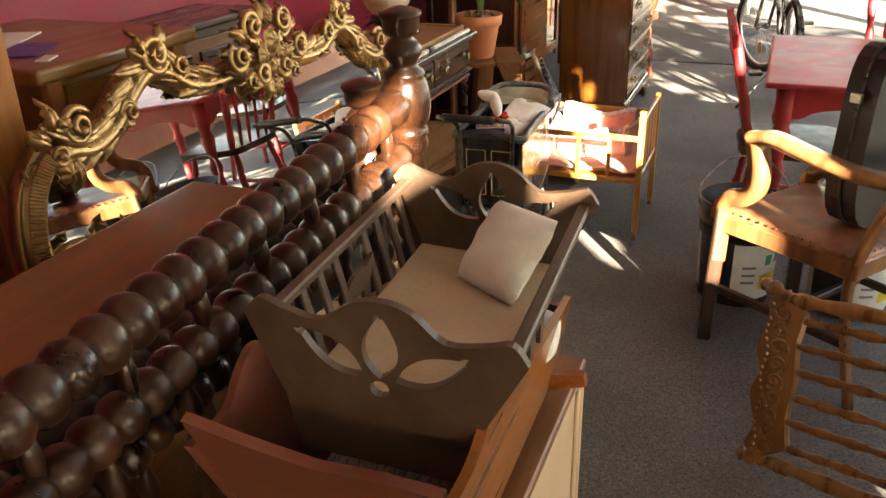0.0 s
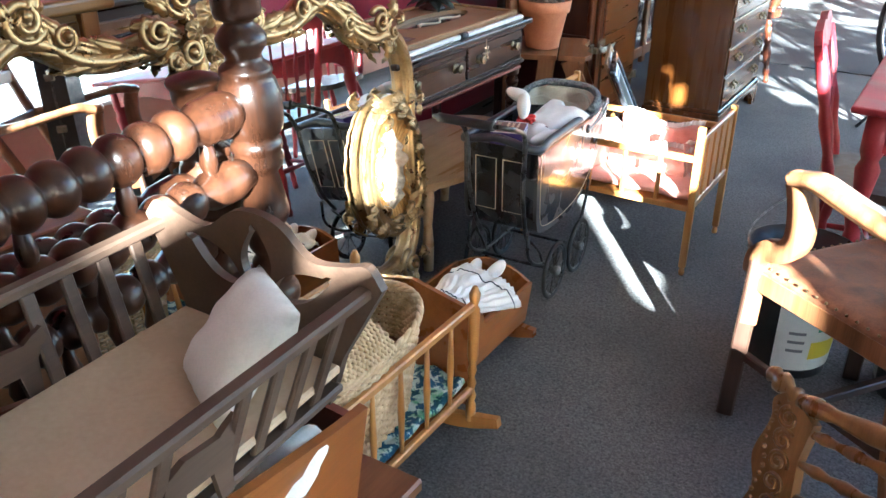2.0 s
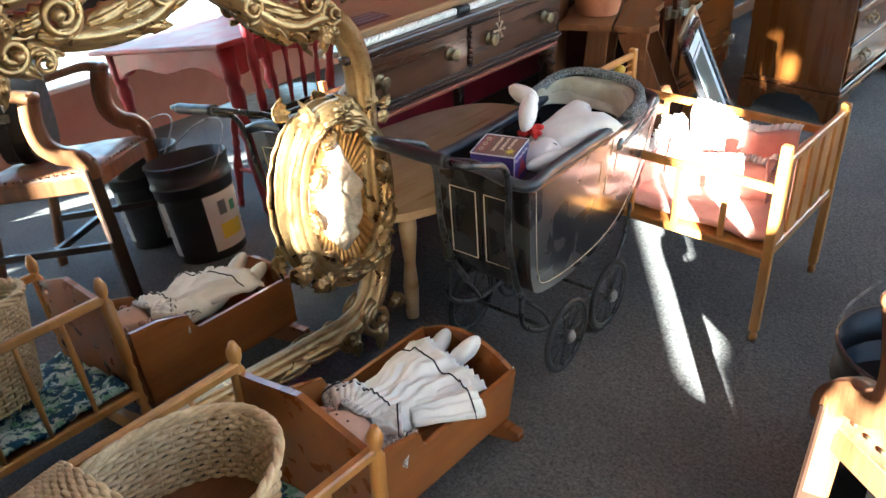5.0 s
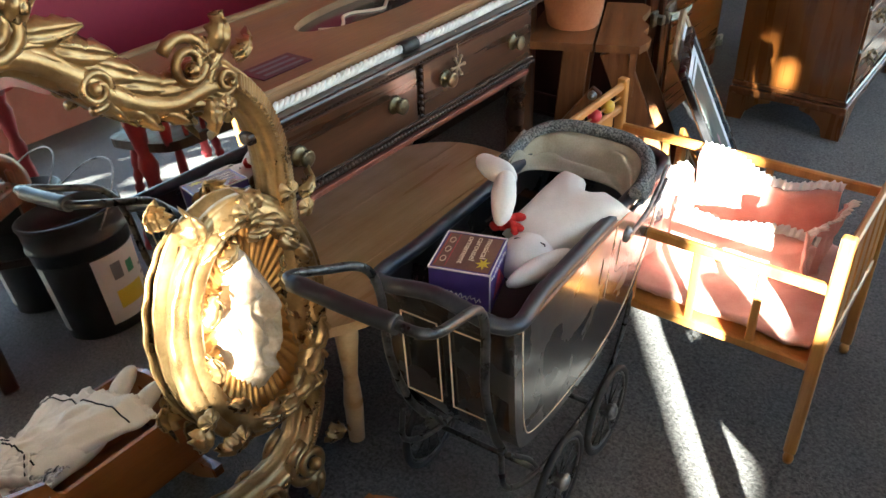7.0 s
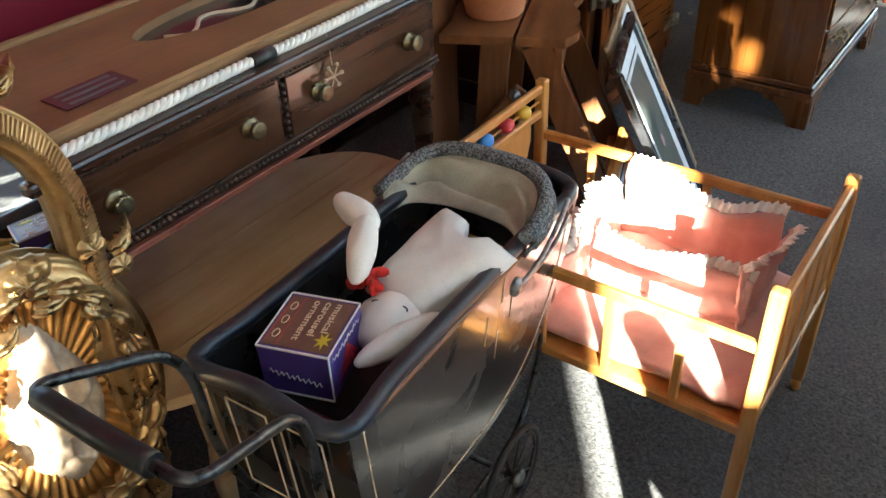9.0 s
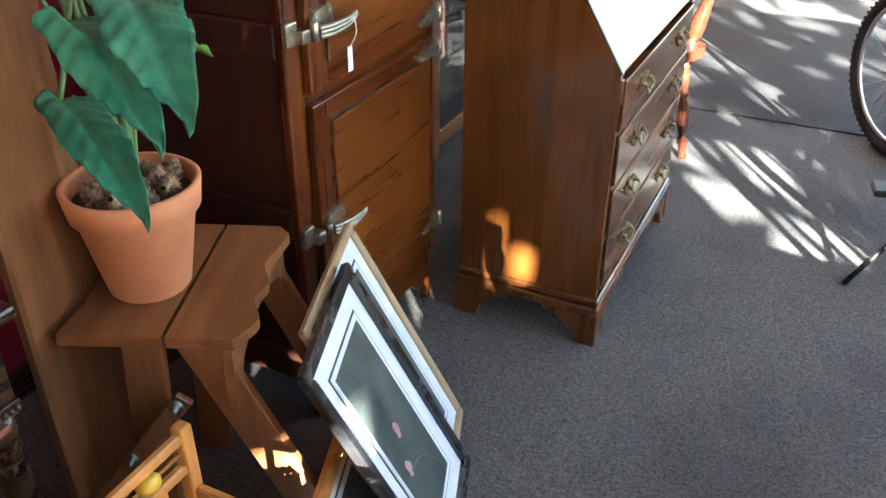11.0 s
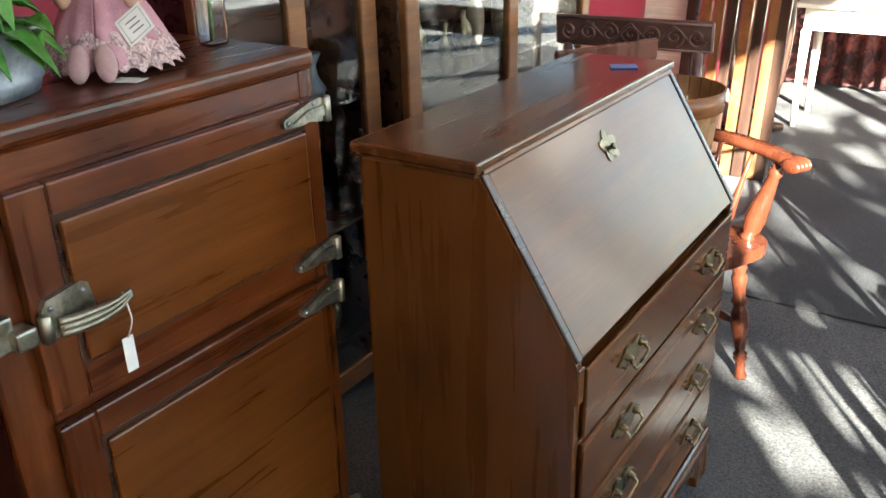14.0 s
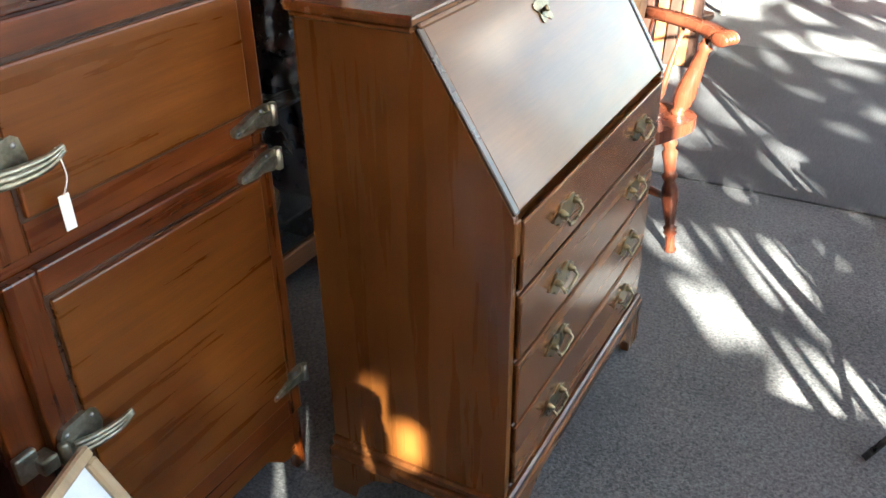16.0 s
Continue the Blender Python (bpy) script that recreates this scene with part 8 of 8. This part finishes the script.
# ---- bicycle ----
def bicycle():
    d = thing("bicycle", pose(0.03, 5.975, 0, 0, -3, 9.5), "mountain bicycle with black tyres leaning on its kickstand", "bicycle")
    steer = Matrix.Translation((0, 0.41, 0)) @ Matrix.Rotation(radians(25), 4, "Z") @ Matrix.Translation((0, -0.41, 0))
    for y, nm in ((0.52, "front_wheel"), (-0.52, "rear_wheel")):
        n = 72
        w = B()
        tube(w, [(0, 0.315 * math.cos(2 * math.pi * i / n), 0.315 * math.sin(2 * math.pi * i / n)) for i in range(n)], 0.024, 10, True)
        for i in range(n):
            a = 2 * math.pi * i / n
            for s in (-0.011, 0.011):
                bmesh.ops.create_cube(w, size=0.010, matrix=Matrix.Translation((s, 0.337 * math.cos(a + s * 3), 0.337 * math.sin(a + s * 3))))
        ob = part(nm, w, M_RUBBER, d, "knobbly black tyre", at=(steer if y > 0 else Matrix()) @ Matrix.Translation((0, y, 0.342)))
        r = B()
        tube(r, [(0, 0.287 * math.cos(2 * math.pi * i / n), 0.287 * math.sin(2 * math.pi * i / n)) for i in range(n)], 0.010, 8, True)
        part("rim", r, M_ALU, ob, "silver rim")
        for i in range(28):
            a, a2 = 2 * math.pi * i / 28, 2 * math.pi * (i + (1.5 if i % 2 else -1.5)) / 28
            part("spoke", tube(B(), [(0.02 if i % 2 else -0.02, 0.02 * math.cos(a2), 0.02 * math.sin(a2)), (0, 0.285 * math.cos(a), 0.285 * math.sin(a))], 0.001, 4), M_ALU, ob)
        part("hub", lathe(B(), [(0.018, -0.05), (0.026, -0.03), (0.014, -0.02), (0.014, 0.02), (0.026, 0.03), (0.018, 0.05)], 16, pose(0, 0, 0, 0, 90, 0)), M_DARK_STEEL, ob)
        part("reflector", box(B(), (-0.004, -0.02, -0.20), (0.004, 0.02, -0.12), 0.003), M_YELLOWPAINT, ob, "amber spoke reflector")
    f = B()
    for a, b, r in (((0, 0.34, 0.82), (0, -0.10, 0.30), 0.018), ((0, 0.34, 0.85), (0, -0.22, 0.78), 0.016), ((0, -0.22, 0.82), (0, -0.10, 0.30), 0.016), ((0.05, -0.52, 0.342), (0.03, -0.10, 0.30), 0.009), ((-0.05, -0.52, 0.342), (-0.03, -0.10, 0.30), 0.009), ((0.05, -0.52, 0.342), (0.02, -0.21, 0.76), 0.008), ((-0.05, -0.52, 0.342), (-0.02, -0.21, 0.76), 0.008)):
        tube(f, [a, b], r, 10)
    part("frame", f, M_BLACK, d)
    k = B()
    for s in (-0.055, 0.055):
        tube(k, spline([(s, 0.52, 0.342), (s, 0.45, 0.55), (s * 0.8, 0.41, 0.70)], 5), 0.013, 8)
    tube(k, [(-0.05, 0.41, 0.70), (0.05, 0.41, 0.70)], 0.014, 8)
    tube(k, [(0, 0.41, 0.70), (0, 0.33, 0.96)], 0.015, 8)
    part("fork", k, M_DARK_STEEL, d, at=steer)
    hb = B()
    tube(hb, spline([(-0.30, 0.26, 1.0), (-0.12, 0.33, 0.99), (0, 0.35, 0.97), (0.12, 0.33, 0.99), (0.30, 0.26, 1.0)], 6), 0.012, 8)
    part("handlebar", hb, M_DARK_STEEL, d, at=steer)
    part("saddle", blob(B(), (0, -0.25, 0.88), (0.07, 0.13, 0.03)), M_BLACK_LEATHER, d)
    tube_post = tube(B(), [(0, -0.22, 0.80), (0, -0.235, 0.87)], 0.013, 8)
    part("seat_post", tube_post, M_ALU, d)
    for s, a in ((1, 1), (-1, -1)):
        c = B()
        beam(c, (s * 0.06, -0.10, 0.30), (s * 0.075, -0.10 + a * 0.05, 0.30 + a * 0.16), 0.012, 0.02, 0.003)
        cr = part("crank", c, M_ALU, d)
        part("pedal", box(B(), (s * 0.16 - 0.045, -0.15 + a * 0.05, 0.287 + a * 0.16), (s * 0.16 + 0.045, -0.05 + a * 0.05, 0.313 + a * 0.16), 0.006), M_PLASTIC_BLACK, cr, "black plastic pedal")
    part("chainring", lathe(B(), [(0.085, -0.003), (0.092, 0.0), (0.085, 0.003)], 40, pose(0.05, -0.10, 0.30, 0, 90, 0)), M_DARK_STEEL, d)
    part("kickstand", tube(B(), [(-0.04, -0.44, 0.30), (-0.33, -0.63, 0.022)], 0.009, 8), M_DARK_STEEL, d)


bicycle()


# ---- armchair with leather seat, instrument case, buckets ----
def armchair():
    d = thing("leather_seat_armchair", pose(0.223, 2.268, 0, 0, 0, 54), "old oak armchair with a nailed brown leather seat", "chair")
    for s in (-1, 1):
        part("front_leg", beam(B(), (s * 0.235, 0.235, 0.0), (s * 0.225, 0.225, 0.49), 0.045, 0.045, 0.005), M_CHAIR_DARK, d)
        up = B()
        for (a, b, w, t) in (((s * 0.225, 0.225, 0.30), (s * 0.222, 0.222, 0.52), 0.046, 0.046),):
            beam(up, a, b, w, t, 0.006)
        pts = spline([(s * 0.225, 0.228, 0.45), (s * 0.226, 0.225, 0.492), (s * 0.228, 0.195, 0.528), (s * 0.232, 0.145, 0.548), (s * 0.238, 0.105, 0.590), (s * 0.244, 0.098, 0.655), (s * 0.248, 0.112, 0.725), (s * 0.250, 0.120, 0.745)], 6)
        sec = [(-0.026, -0.024), (0.026, -0.024), (0.030, 0), (0.026, 0.024), (-0.026, 0.024), (-0.030, 0)]
        sweep(up, pts, [(a * 1.0, b * 1.0) for a, b in sec], False, (1, 0, 0))
        part("arm_support", up, M_CHAIR, d, "curved sanded arm support")
        ar = B()
        pa = spline([(s * 0.250, 0.130, 0.752), (s * 0.255, 0.06, 0.765), (s * 0.264, -0.06, 0.752), (s * 0.262, -0.20, 0.735), (s * 0.235, -0.33, 0.73)], 6)
        sweep(ar, pa, [(-0.030, -0.016), (0.030, -0.016), (0.034, 0.0), (0.028, 0.016), (-0.028, 0.016), (-0.034, 0.0)], False, (0, 0, 1))
        blob(ar, (s * 0.250, 0.133, 0.751), (0.034, 0.022, 0.018))
        part("arm", ar, M_CHAIR, d, "worn light wooden arm")
        part("back_leg", tube(B(), spline([(s * 0.21, -0.30, 0.0), (s * 0.205, -0.23, 0.30), (s * 0.205, -0.24, 0.48), (s * 0.215, -0.33, 0.75), (s * 0.22, -0.40, 1.0)], 6), 0.022, 4), M_CHAIR, d)
        part("side_stretcher", beam(B(), (s * 0.225, 0.22, 0.20), (s * 0.21, -0.26, 0.20), 0.022, 0.026, 0.003), M_CHAIR_DARK, d)
        part("seat_rail", beam(B(), (s * 0.222, 0.22, 0.435), (s * 0.205, -0.24, 0.435), 0.03, 0.06, 0.005), M_CHAIR, d)
    for y, z in ((0.215, 0.435), (-0.235, 0.435)):
        part("seat_rail", beam(B(), (-0.22, y, z), (0.22, y, z), 0.03, 0.06, 0.005), M_CHAIR, d)
    part("cross_stretcher", beam(B(), (-0.22, -0.02, 0.20), (0.22, -0.02, 0.20), 0.024, 0.024, 0.003), M_CHAIR_DARK, d)
    st = B()

    def pad(u, v):
        a, b = u * 2 - 1, v * 2 - 1
        k = (max(0, 1 - a ** 6) * max(0, 1 - b ** 6)) ** 0.5
        return Vector((a * (0.235 - 0.012 * (1 - v)), b * 0.245, 0.464 + 0.026 * k + 0.004 * noise.noise(Vector((a * 3, b * 3, 0)))))
    sheet(st, pad, 28, 28, 0.006)
    seat = part("seat_pad", st, M_LEATHER, d, "worn brown leather seat pad")
    nails = B()
    for s in (-1, 1):
        for k in range(15):
            bmesh.ops.create_icosphere(nails, subdivisions=1, radius=0.0045, matrix=Matrix.Translation((s * 0.222, -0.22 + k * 0.031, 0.478)))
            bmesh.ops.create_icosphere(nails, subdivisions=1, radius=0.0045, matrix=Matrix.Translation((-0.21 + k * 0.03, s * 0.233, 0.478)))
    part("nail_heads", nails, M_BRASS, seat, "row of brass upholstery nails")
    for z in (0.72, 0.90, 1.0):
        part("back_rail", beam(B(), (-0.215, -0.32 - (z - 0.72) * 0.27, z), (0.215, -0.32 - (z - 0.72) * 0.27, z), 0.02, 0.05, 0.004), M_CHAIR, d)


def case_and_buckets():
    d = thing("instrument_case", pose(0.325, 2.215, 0.493, -3, 4, 46), "black leatherette instrument case standing on the armchair", "case")
    n = 40
    out = []
    for i in range(n):
        a = 2 * math.pi * i / n
        k = (abs(math.cos(a)) ** 4 + abs(math.sin(a)) ** 4) ** -0.25
        w = 0.15 - 0.03 * (0.5 + 0.5 * math.sin(a))
        out.append((w * k * math.cos(a), 0.27 + 0.27 * k * math.sin(a)))
    b = B()
    slab(b, out, 0.11, Matrix.Translation((0, 0.055, 0)) @ Matrix(((1, 0, 0, 0), (0, 0, -1, 0), (0, 1, 0, 0), (0, 0, 0, 1))))
    bmesh.ops.bevel(b, geom=[e for e in b.edges if len(e.link_faces) == 2 and e.calc_face_angle(0) > 1.2], offset=0.018, segments=3, affect="EDGES", profile=0.5)
    part("case_body", b, M_BLACK_LEATHER, d)
    part("seam", sweep(B(), [Vector((x * 1.012, 0, 0.27 + (z - 0.27) * 1.006)) for x, z in out], [(-0.004, -0.004), (0.004, -0.004), (0.004, 0.004), (-0.004, 0.004)], True, (0, 1, 0)), M_DARK_STEEL, d)
    for z in (0.16, 0.37):
        part("catch", box(B(), (-0.150, -0.02, z), (-0.138, 0.02, z + 0.03), 0.003), M_NICKEL, d, "small nickel catch")
    for x, y, lab in ((-0.035, 2.60, "black plastic bucket with a white and yellow printed label"), (0.36, 2.62, "black plastic bucket with a printed label behind the armchair")):
        k = thing("plastic_bucket", pose(x, y, 0), lab, "bucket", "buckets by the armchair")
        part("pail", lathe(B(), [(0.125, 0), (0.130, 0.004), (0.146, 0.30), (0.146, 0.31), (0.140, 0.31), (0.126, 0.012), (0.003, 0.012)], 40), M_PLASTIC_BLACK, k)
        part("black_pail", lathe(B(), [(0.138, 0.26), (0.1475, 0.262), (0.149, 0.30), (0.155, 0.302), (0.155, 0.312), (0.150, 0.315), (0.153, 0.372), (0.158, 0.378), (0.158, 0.388), (0.150, 0.390), (0.142, 0.30), (0.128, 0.05), (0.003, 0.045)], 40), M_PLASTIC_BLACK, k, "black plastic pail nested inside")

        def patch(a0, a1, z0, z1, m, name, lbl):
            q, e = B(), 0.0006 if name == "label_wrap" else 0.0014
            sheet(q, lambda u, v: Vector(((0.1305 + 0.016 * (z0 + (z1 - z0) * v) / 0.31 + e) * math.cos(a0 + (a1 - a0) * u), (0.1305 + 0.016 * (z0 + (z1 - z0) * v) / 0.31 + e) * math.sin(a0 + (a1 - a0) * u), z0 + (z1 - z0) * v)), 14, 2)
            part(name, q, m, k, lbl)
        for a in (2.5, 5.4):
            patch(a - 0.75, a + 1.05, 0.035, 0.255, M_PLASTIC_WHITE, "label_wrap", "white printed label wrap")
            patch(a, a + 0.75, 0.075, 0.135, M_YELLOW, "yellow_label", "yellow printed label")
            patch(a + 0.1, a + 0.32, 0.17, 0.21, M_GREEN_PRINT, "green_mark", "green printed mark")
            patch(a + 0.45, a + 0.7, 0.17, 0.225, M_GREY_INK, "dark_mark", "dark printed square")
            for j in range(3):
                patch(a - 0.5, a - 0.15, 0.10 + 0.03 * j, 0.11 + 0.03 * j, M_GREY_INK, "printed_bar", "")
        hd = B()
        tube(hd, spline([(0.155, 0, 0.34), (0.16, 0.05, 0.40), (0.09, 0.14, 0.47), (0, 0.17, 0.49), (-0.09, 0.14, 0.47), (-0.16, 0.05, 0.40), (-0.155, 0, 0.34)], 6), 0.003, 6)
        part("bail_handle", hd, M_STEEL, k, "thin wire handle")


armchair()
case_and_buckets()


# ---- red table and chairs ----
def red_table():
    d = thing("red_drop_leaf_table", pose(0.52, 3.38, 0), "red painted table with turned legs and scalloped apron", "table")
    part("tabletop", box(B(), (-0.54, -0.50, 0.722), (0.54, 0.50, 0.745), 0.008, segs=2), M_RED, d)
    ap = [(-0.48, 0.722), (0.48, 0.722), (0.48, 0.60)] + [(p.x, p.y) for p in spline([(0.48, 0.60, 0), (0.40, 0.60, 0), (0.34, 0.63, 0), (0.2, 0.645, 0), (0, 0.62, 0), (-0.2, 0.645, 0), (-0.34, 0.63, 0), (-0.40, 0.60, 0), (-0.48, 0.60, 0)], 4)][1:]
    for y in (-0.44, 0.42):
        part("apron", slab(B(), ap, 0.02, Matrix.Translation((0, y + 0.02, 0)) @ Matrix(((1, 0, 0, 0), (0, 0, -1, 0), (0, 1, 0, 0), (0, 0, 0, 1)))), M_RED, d)
    for x in (-0.48, 0.46):
        part("apron", slab(B(), [(p[0] * 0.88, p[1]) for p in ap], 0.02, Matrix.Translation((x, 0, 0)) @ Matrix(((0, 0, 1, 0), (1, 0, 0, 0), (0, 1, 0, 0), (0, 0, 0, 1)))), M_RED, d)
    for x in (-0.46, 0.46):
        for y in (-0.42, 0.42):
            part("leg", turned(B(), (x, y, 0), (x, y, 0.722), [(0.018, 0), (0.026, 0.04), (0.020, 0.09), (0.032, 0.35), (0.024, 0.45), (0.036, 0.52), (0.022, 0.58), (0.030, 0.66), (0.038, 0.74), (0.026, 0.78), (0.036, 0.82), (0.036, 1.0)]), M_RED, d)


def red_chair(m, label):
    d = thing("red_spindle_chair", m, label, "chair", "red chairs")
    seat = [(p.x, p.y) for p in spline([(-0.20, 0.19, 0), (0, 0.21, 0), (0.20, 0.19, 0), (0.21, 0.0, 0), (0.17, -0.18, 0), (0, -0.20, 0), (-0.17, -0.18, 0), (-0.21, 0.0, 0)], 5, True)]
    part("seat", slab(B(), seat, 0.032, Matrix.Translation((0, 0, 0.42))), M_CHAIR_DARK, d, "dark saddle seat")
    for x, y in ((-0.15, 0.14), (0.15, 0.14), (-0.13, -0.14), (0.13, -0.14)):
        part("leg", turned(B(), (x * 1.4, y * 1.4, 0), (x, y, 0.425), TURN_LEG), M_RED, d)
    for s in (-1, 1):
        part("side_stretcher", turned(B(), (s * 0.185, 0.17, 0.17), (s * 0.165, -0.17, 0.17), [(0.008, 0), (0.015, 0.5), (0.008, 1)]), M_RED, d)
        part("back_post", turned(B(), (s * 0.165, -0.16, 0.44), (s * 0.205, -0.27, 0.90), [(0.015, 0), (0.02, 0.15), (0.014, 0.25), (0.022, 0.45), (0.016, 0.6), (0.022, 0.75), (0.016, 1)]), M_RED, d)
    part("stretcher", turned(B(), (-0.175, 0, 0.17), (0.175, 0, 0.17), [(0.008, 0), (0.015, 0.5), (0.008, 1)]), M_RED, d)
    part("crest_rail", slab(B(), [(-0.235, 0), (0.235, 0), (0.245, 0.05), (0.20, 0.085), (0.08, 0.10), (0, 0.085), (-0.08, 0.10), (-0.20, 0.085), (-0.245, 0.05)], 0.024, Matrix.Translation((0, -0.255, 0.86)) @ Matrix.Rotation(radians(102), 4, "X")), M_RED, d)
    for k in range(4):
        x = -0.10 + 0.0667 * k
        part("spindle", turned(B(), (x, -0.17, 0.44), (x * 1.2, -0.26, 0.87), [(0.007, 0), (0.012, 0.25), (0.007, 0.4), (0.014, 0.55), (0.007, 0.75), (0.006, 1)]), M_RED, d)


red_table()
red_chair(pose(0.10, 3.18, 0, 0, 0, -84), "red painted spindle-back chair beside the red table")
red_chair(pose(0.62, 4.22, 0, 0, 0, 178), "red painted spindle-back chair at the far side of the table")


def pressed_chair():
    d = thing("pressed_back_chair", pose(0.105, 1.515, 0.022) @ Matrix.Rotation(radians(-20), 4, "X") @ Matrix.Rotation(radians(-38), 4, "Z"), "golden oak pressed-back chair lying on its side", "chair")
    top = spline([(-0.01, 0.03, 0), (-0.05, 0.06, 0), (-0.03, 0.12, 0), (-0.055, 0.20, 0), (-0.035, 0.265, 0), (-0.055, 0.33, 0), (-0.03, 0.41, 0), (-0.035, 0.455, 0), (0.0, 0.48, 0)], 4)
    out = [(p.x, p.y) for p in top] + [(0.075, 0.44), (0.06, 0.36), (0.07, 0.26), (0.06, 0.16), (0.075, 0.08)]
    ml = Matrix(((1, 0, 0, 0), (0, 0, -1, 0.01), (0, 1, 0, 0), (0, 0, 0, 1)))
    part("crest_rail", slab(B(), out, 0.022, ml), M_PRESS, d, "pressed carved crest rail")
    cv = B()
    rnd = random.Random(3)
    for k in range(9):
        z = 0.07 + 0.045 * k
        pts = [(0.015 + 0.028 * (1 - 0.85 * i / 23) * math.cos(i * 0.42 + k), -0.014, z + 0.024 * (1 - 0.85 * i / 23) * math.sin(i * 0.42 + k)) for i in range(24)]
        tube(cv, pts, 0.004, 6)
    for k in range(22):
        bmesh.ops.create_icosphere(cv, subdivisions=1, radius=0.006, matrix=Matrix.Translation((-0.025 + 0.006 * math.sin(k), -0.013, 0.05 + 0.019 * k)))
    part("pressed_pattern", cv, M_PRESS, d, "raised scroll and bead pattern")
    fin = [(0.010, 0), (0.020, 0.15), (0.012, 0.3), (0.022, 0.5), (0.024, 0.62), (0.014, 0.72), (0.020, 0.85), (0.012, 0.97), (0.003, 1)]
    for z in (0.03, 0.47):
        part("finial", turned(B(), (0.02, 0, z), (-0.075, 0, z + (0.03 if z > 0.2 else -0.006)), fin), M_PRESS, d)
        part("back_stile", turned(B(), (0.02, 0, z), (0.42, 0.04, z), [(0.016, 0), (0.022, 0.1), (0.014, 0.2), (0.022, 0.4), (0.018, 0.6), (0.024, 0.8), (0.018, 1)]), M_PRESS, d)
    for k in range(6):
        z = 0.085 + k * 0.067
        part("spindle", turned(B(), (0.055, 0.0, z), (0.40, 0.03, z), [(0.007, 0), (0.013, 0.12), (0.008, 0.2), (0.014, 0.3), (0.009, 0.4), (0.015, 0.52), (0.008, 0.65), (0.013, 0.8), (0.008, 1)]), M_PRESS, d)
    part("seat", box(B(), (0.40, -0.02, 0.03), (0.435, 0.38, 0.47), 0.012, segs=2), M_PRESS, d)
    for y, z in ((0.02, 0.06), (0.02, 0.44), (0.34, 0.04), (0.34, 0.45)):
        part("leg", turned(B(), (0.43, y, z), (0.83, y * 1.15 - 0.02, z + (0.03 if z > 0.2 else -0.02)), [(0.02, 0), (0.024, 0.2), (0.015, 0.35), (0.022, 0.5), (0.014, 0.8), (0.012, 1)]), M_PRESS, d)


pressed_chair()


# ---- unseen trees outside, added to dapple the sun on the floor ----
def dapple_tree(x, y, h, r, n, seed, label):
    d = thing("dapple_tree", pose(x, y, -0.12), label, "tree", "trees outside the windows")
    rnd = random.Random(seed)
    t = B()
    tube(t, spline([(0, 0, 0), (0.05, 0.03, h * 0.35), (-0.03, 0.0, h * 0.7), (0.02, 0.05, h)], 5), [0.12 - 0.006 * i for i in range(16)], 9)
    for k in range(9):
        a, z = rnd.uniform(0, 6.28), rnd.uniform(0.45, 0.9) * h
        tube(t, spline([(0, 0, z), (0.4 * r * math.cos(a), 0.4 * r * math.sin(a), z + 0.25), (0.9 * r * math.cos(a), 0.9 * r * math.sin(a), z + 0.45)], 4), [0.045 - 0.004 * i for i in range(9)], 6)
    part("trunk", t, M_BARK, d)
    c = B()
    clumps = [(rnd.gauss(0, r * 0.55), rnd.gauss(0, r * 0.55), h * 0.95 + rnd.gauss(0, h * 0.22)) for _ in range(40)]
    for i in range(n):
        cx, cy, cz = rnd.choice(clumps)
        p = Vector((cx + rnd.gauss(0, 0.16), cy + rnd.gauss(0, 0.16), cz + rnd.gauss(0, 0.14)))
        q = Euler((rnd.uniform(0, 6.28), rnd.uniform(0, 6.28), rnd.uniform(0, 6.28))).to_matrix()
        l, w = rnd.uniform(0.13, 0.32), rnd.uniform(0.035, 0.075)
        vs = [c.verts.new(p + q @ Vector(v)) for v in ((0, -l, 0), (w, 0, 0.012), (0, l, 0), (-w, 0, 0.012))]
        c.faces.new(vs)
    tagged(part("crown", c, M_TREE_LEAF, d), kind="stuff")


dapple_tree(3.95, 0.50, 2.35, 0.8, 300, 3, "unseen leafy tree with a loose crown, added to dapple the sun")
dapple_tree(4.0, 1.95, 2.7, 0.7, 520, 9, "unseen leafy tree beyond the shop window, added to shade the mat")
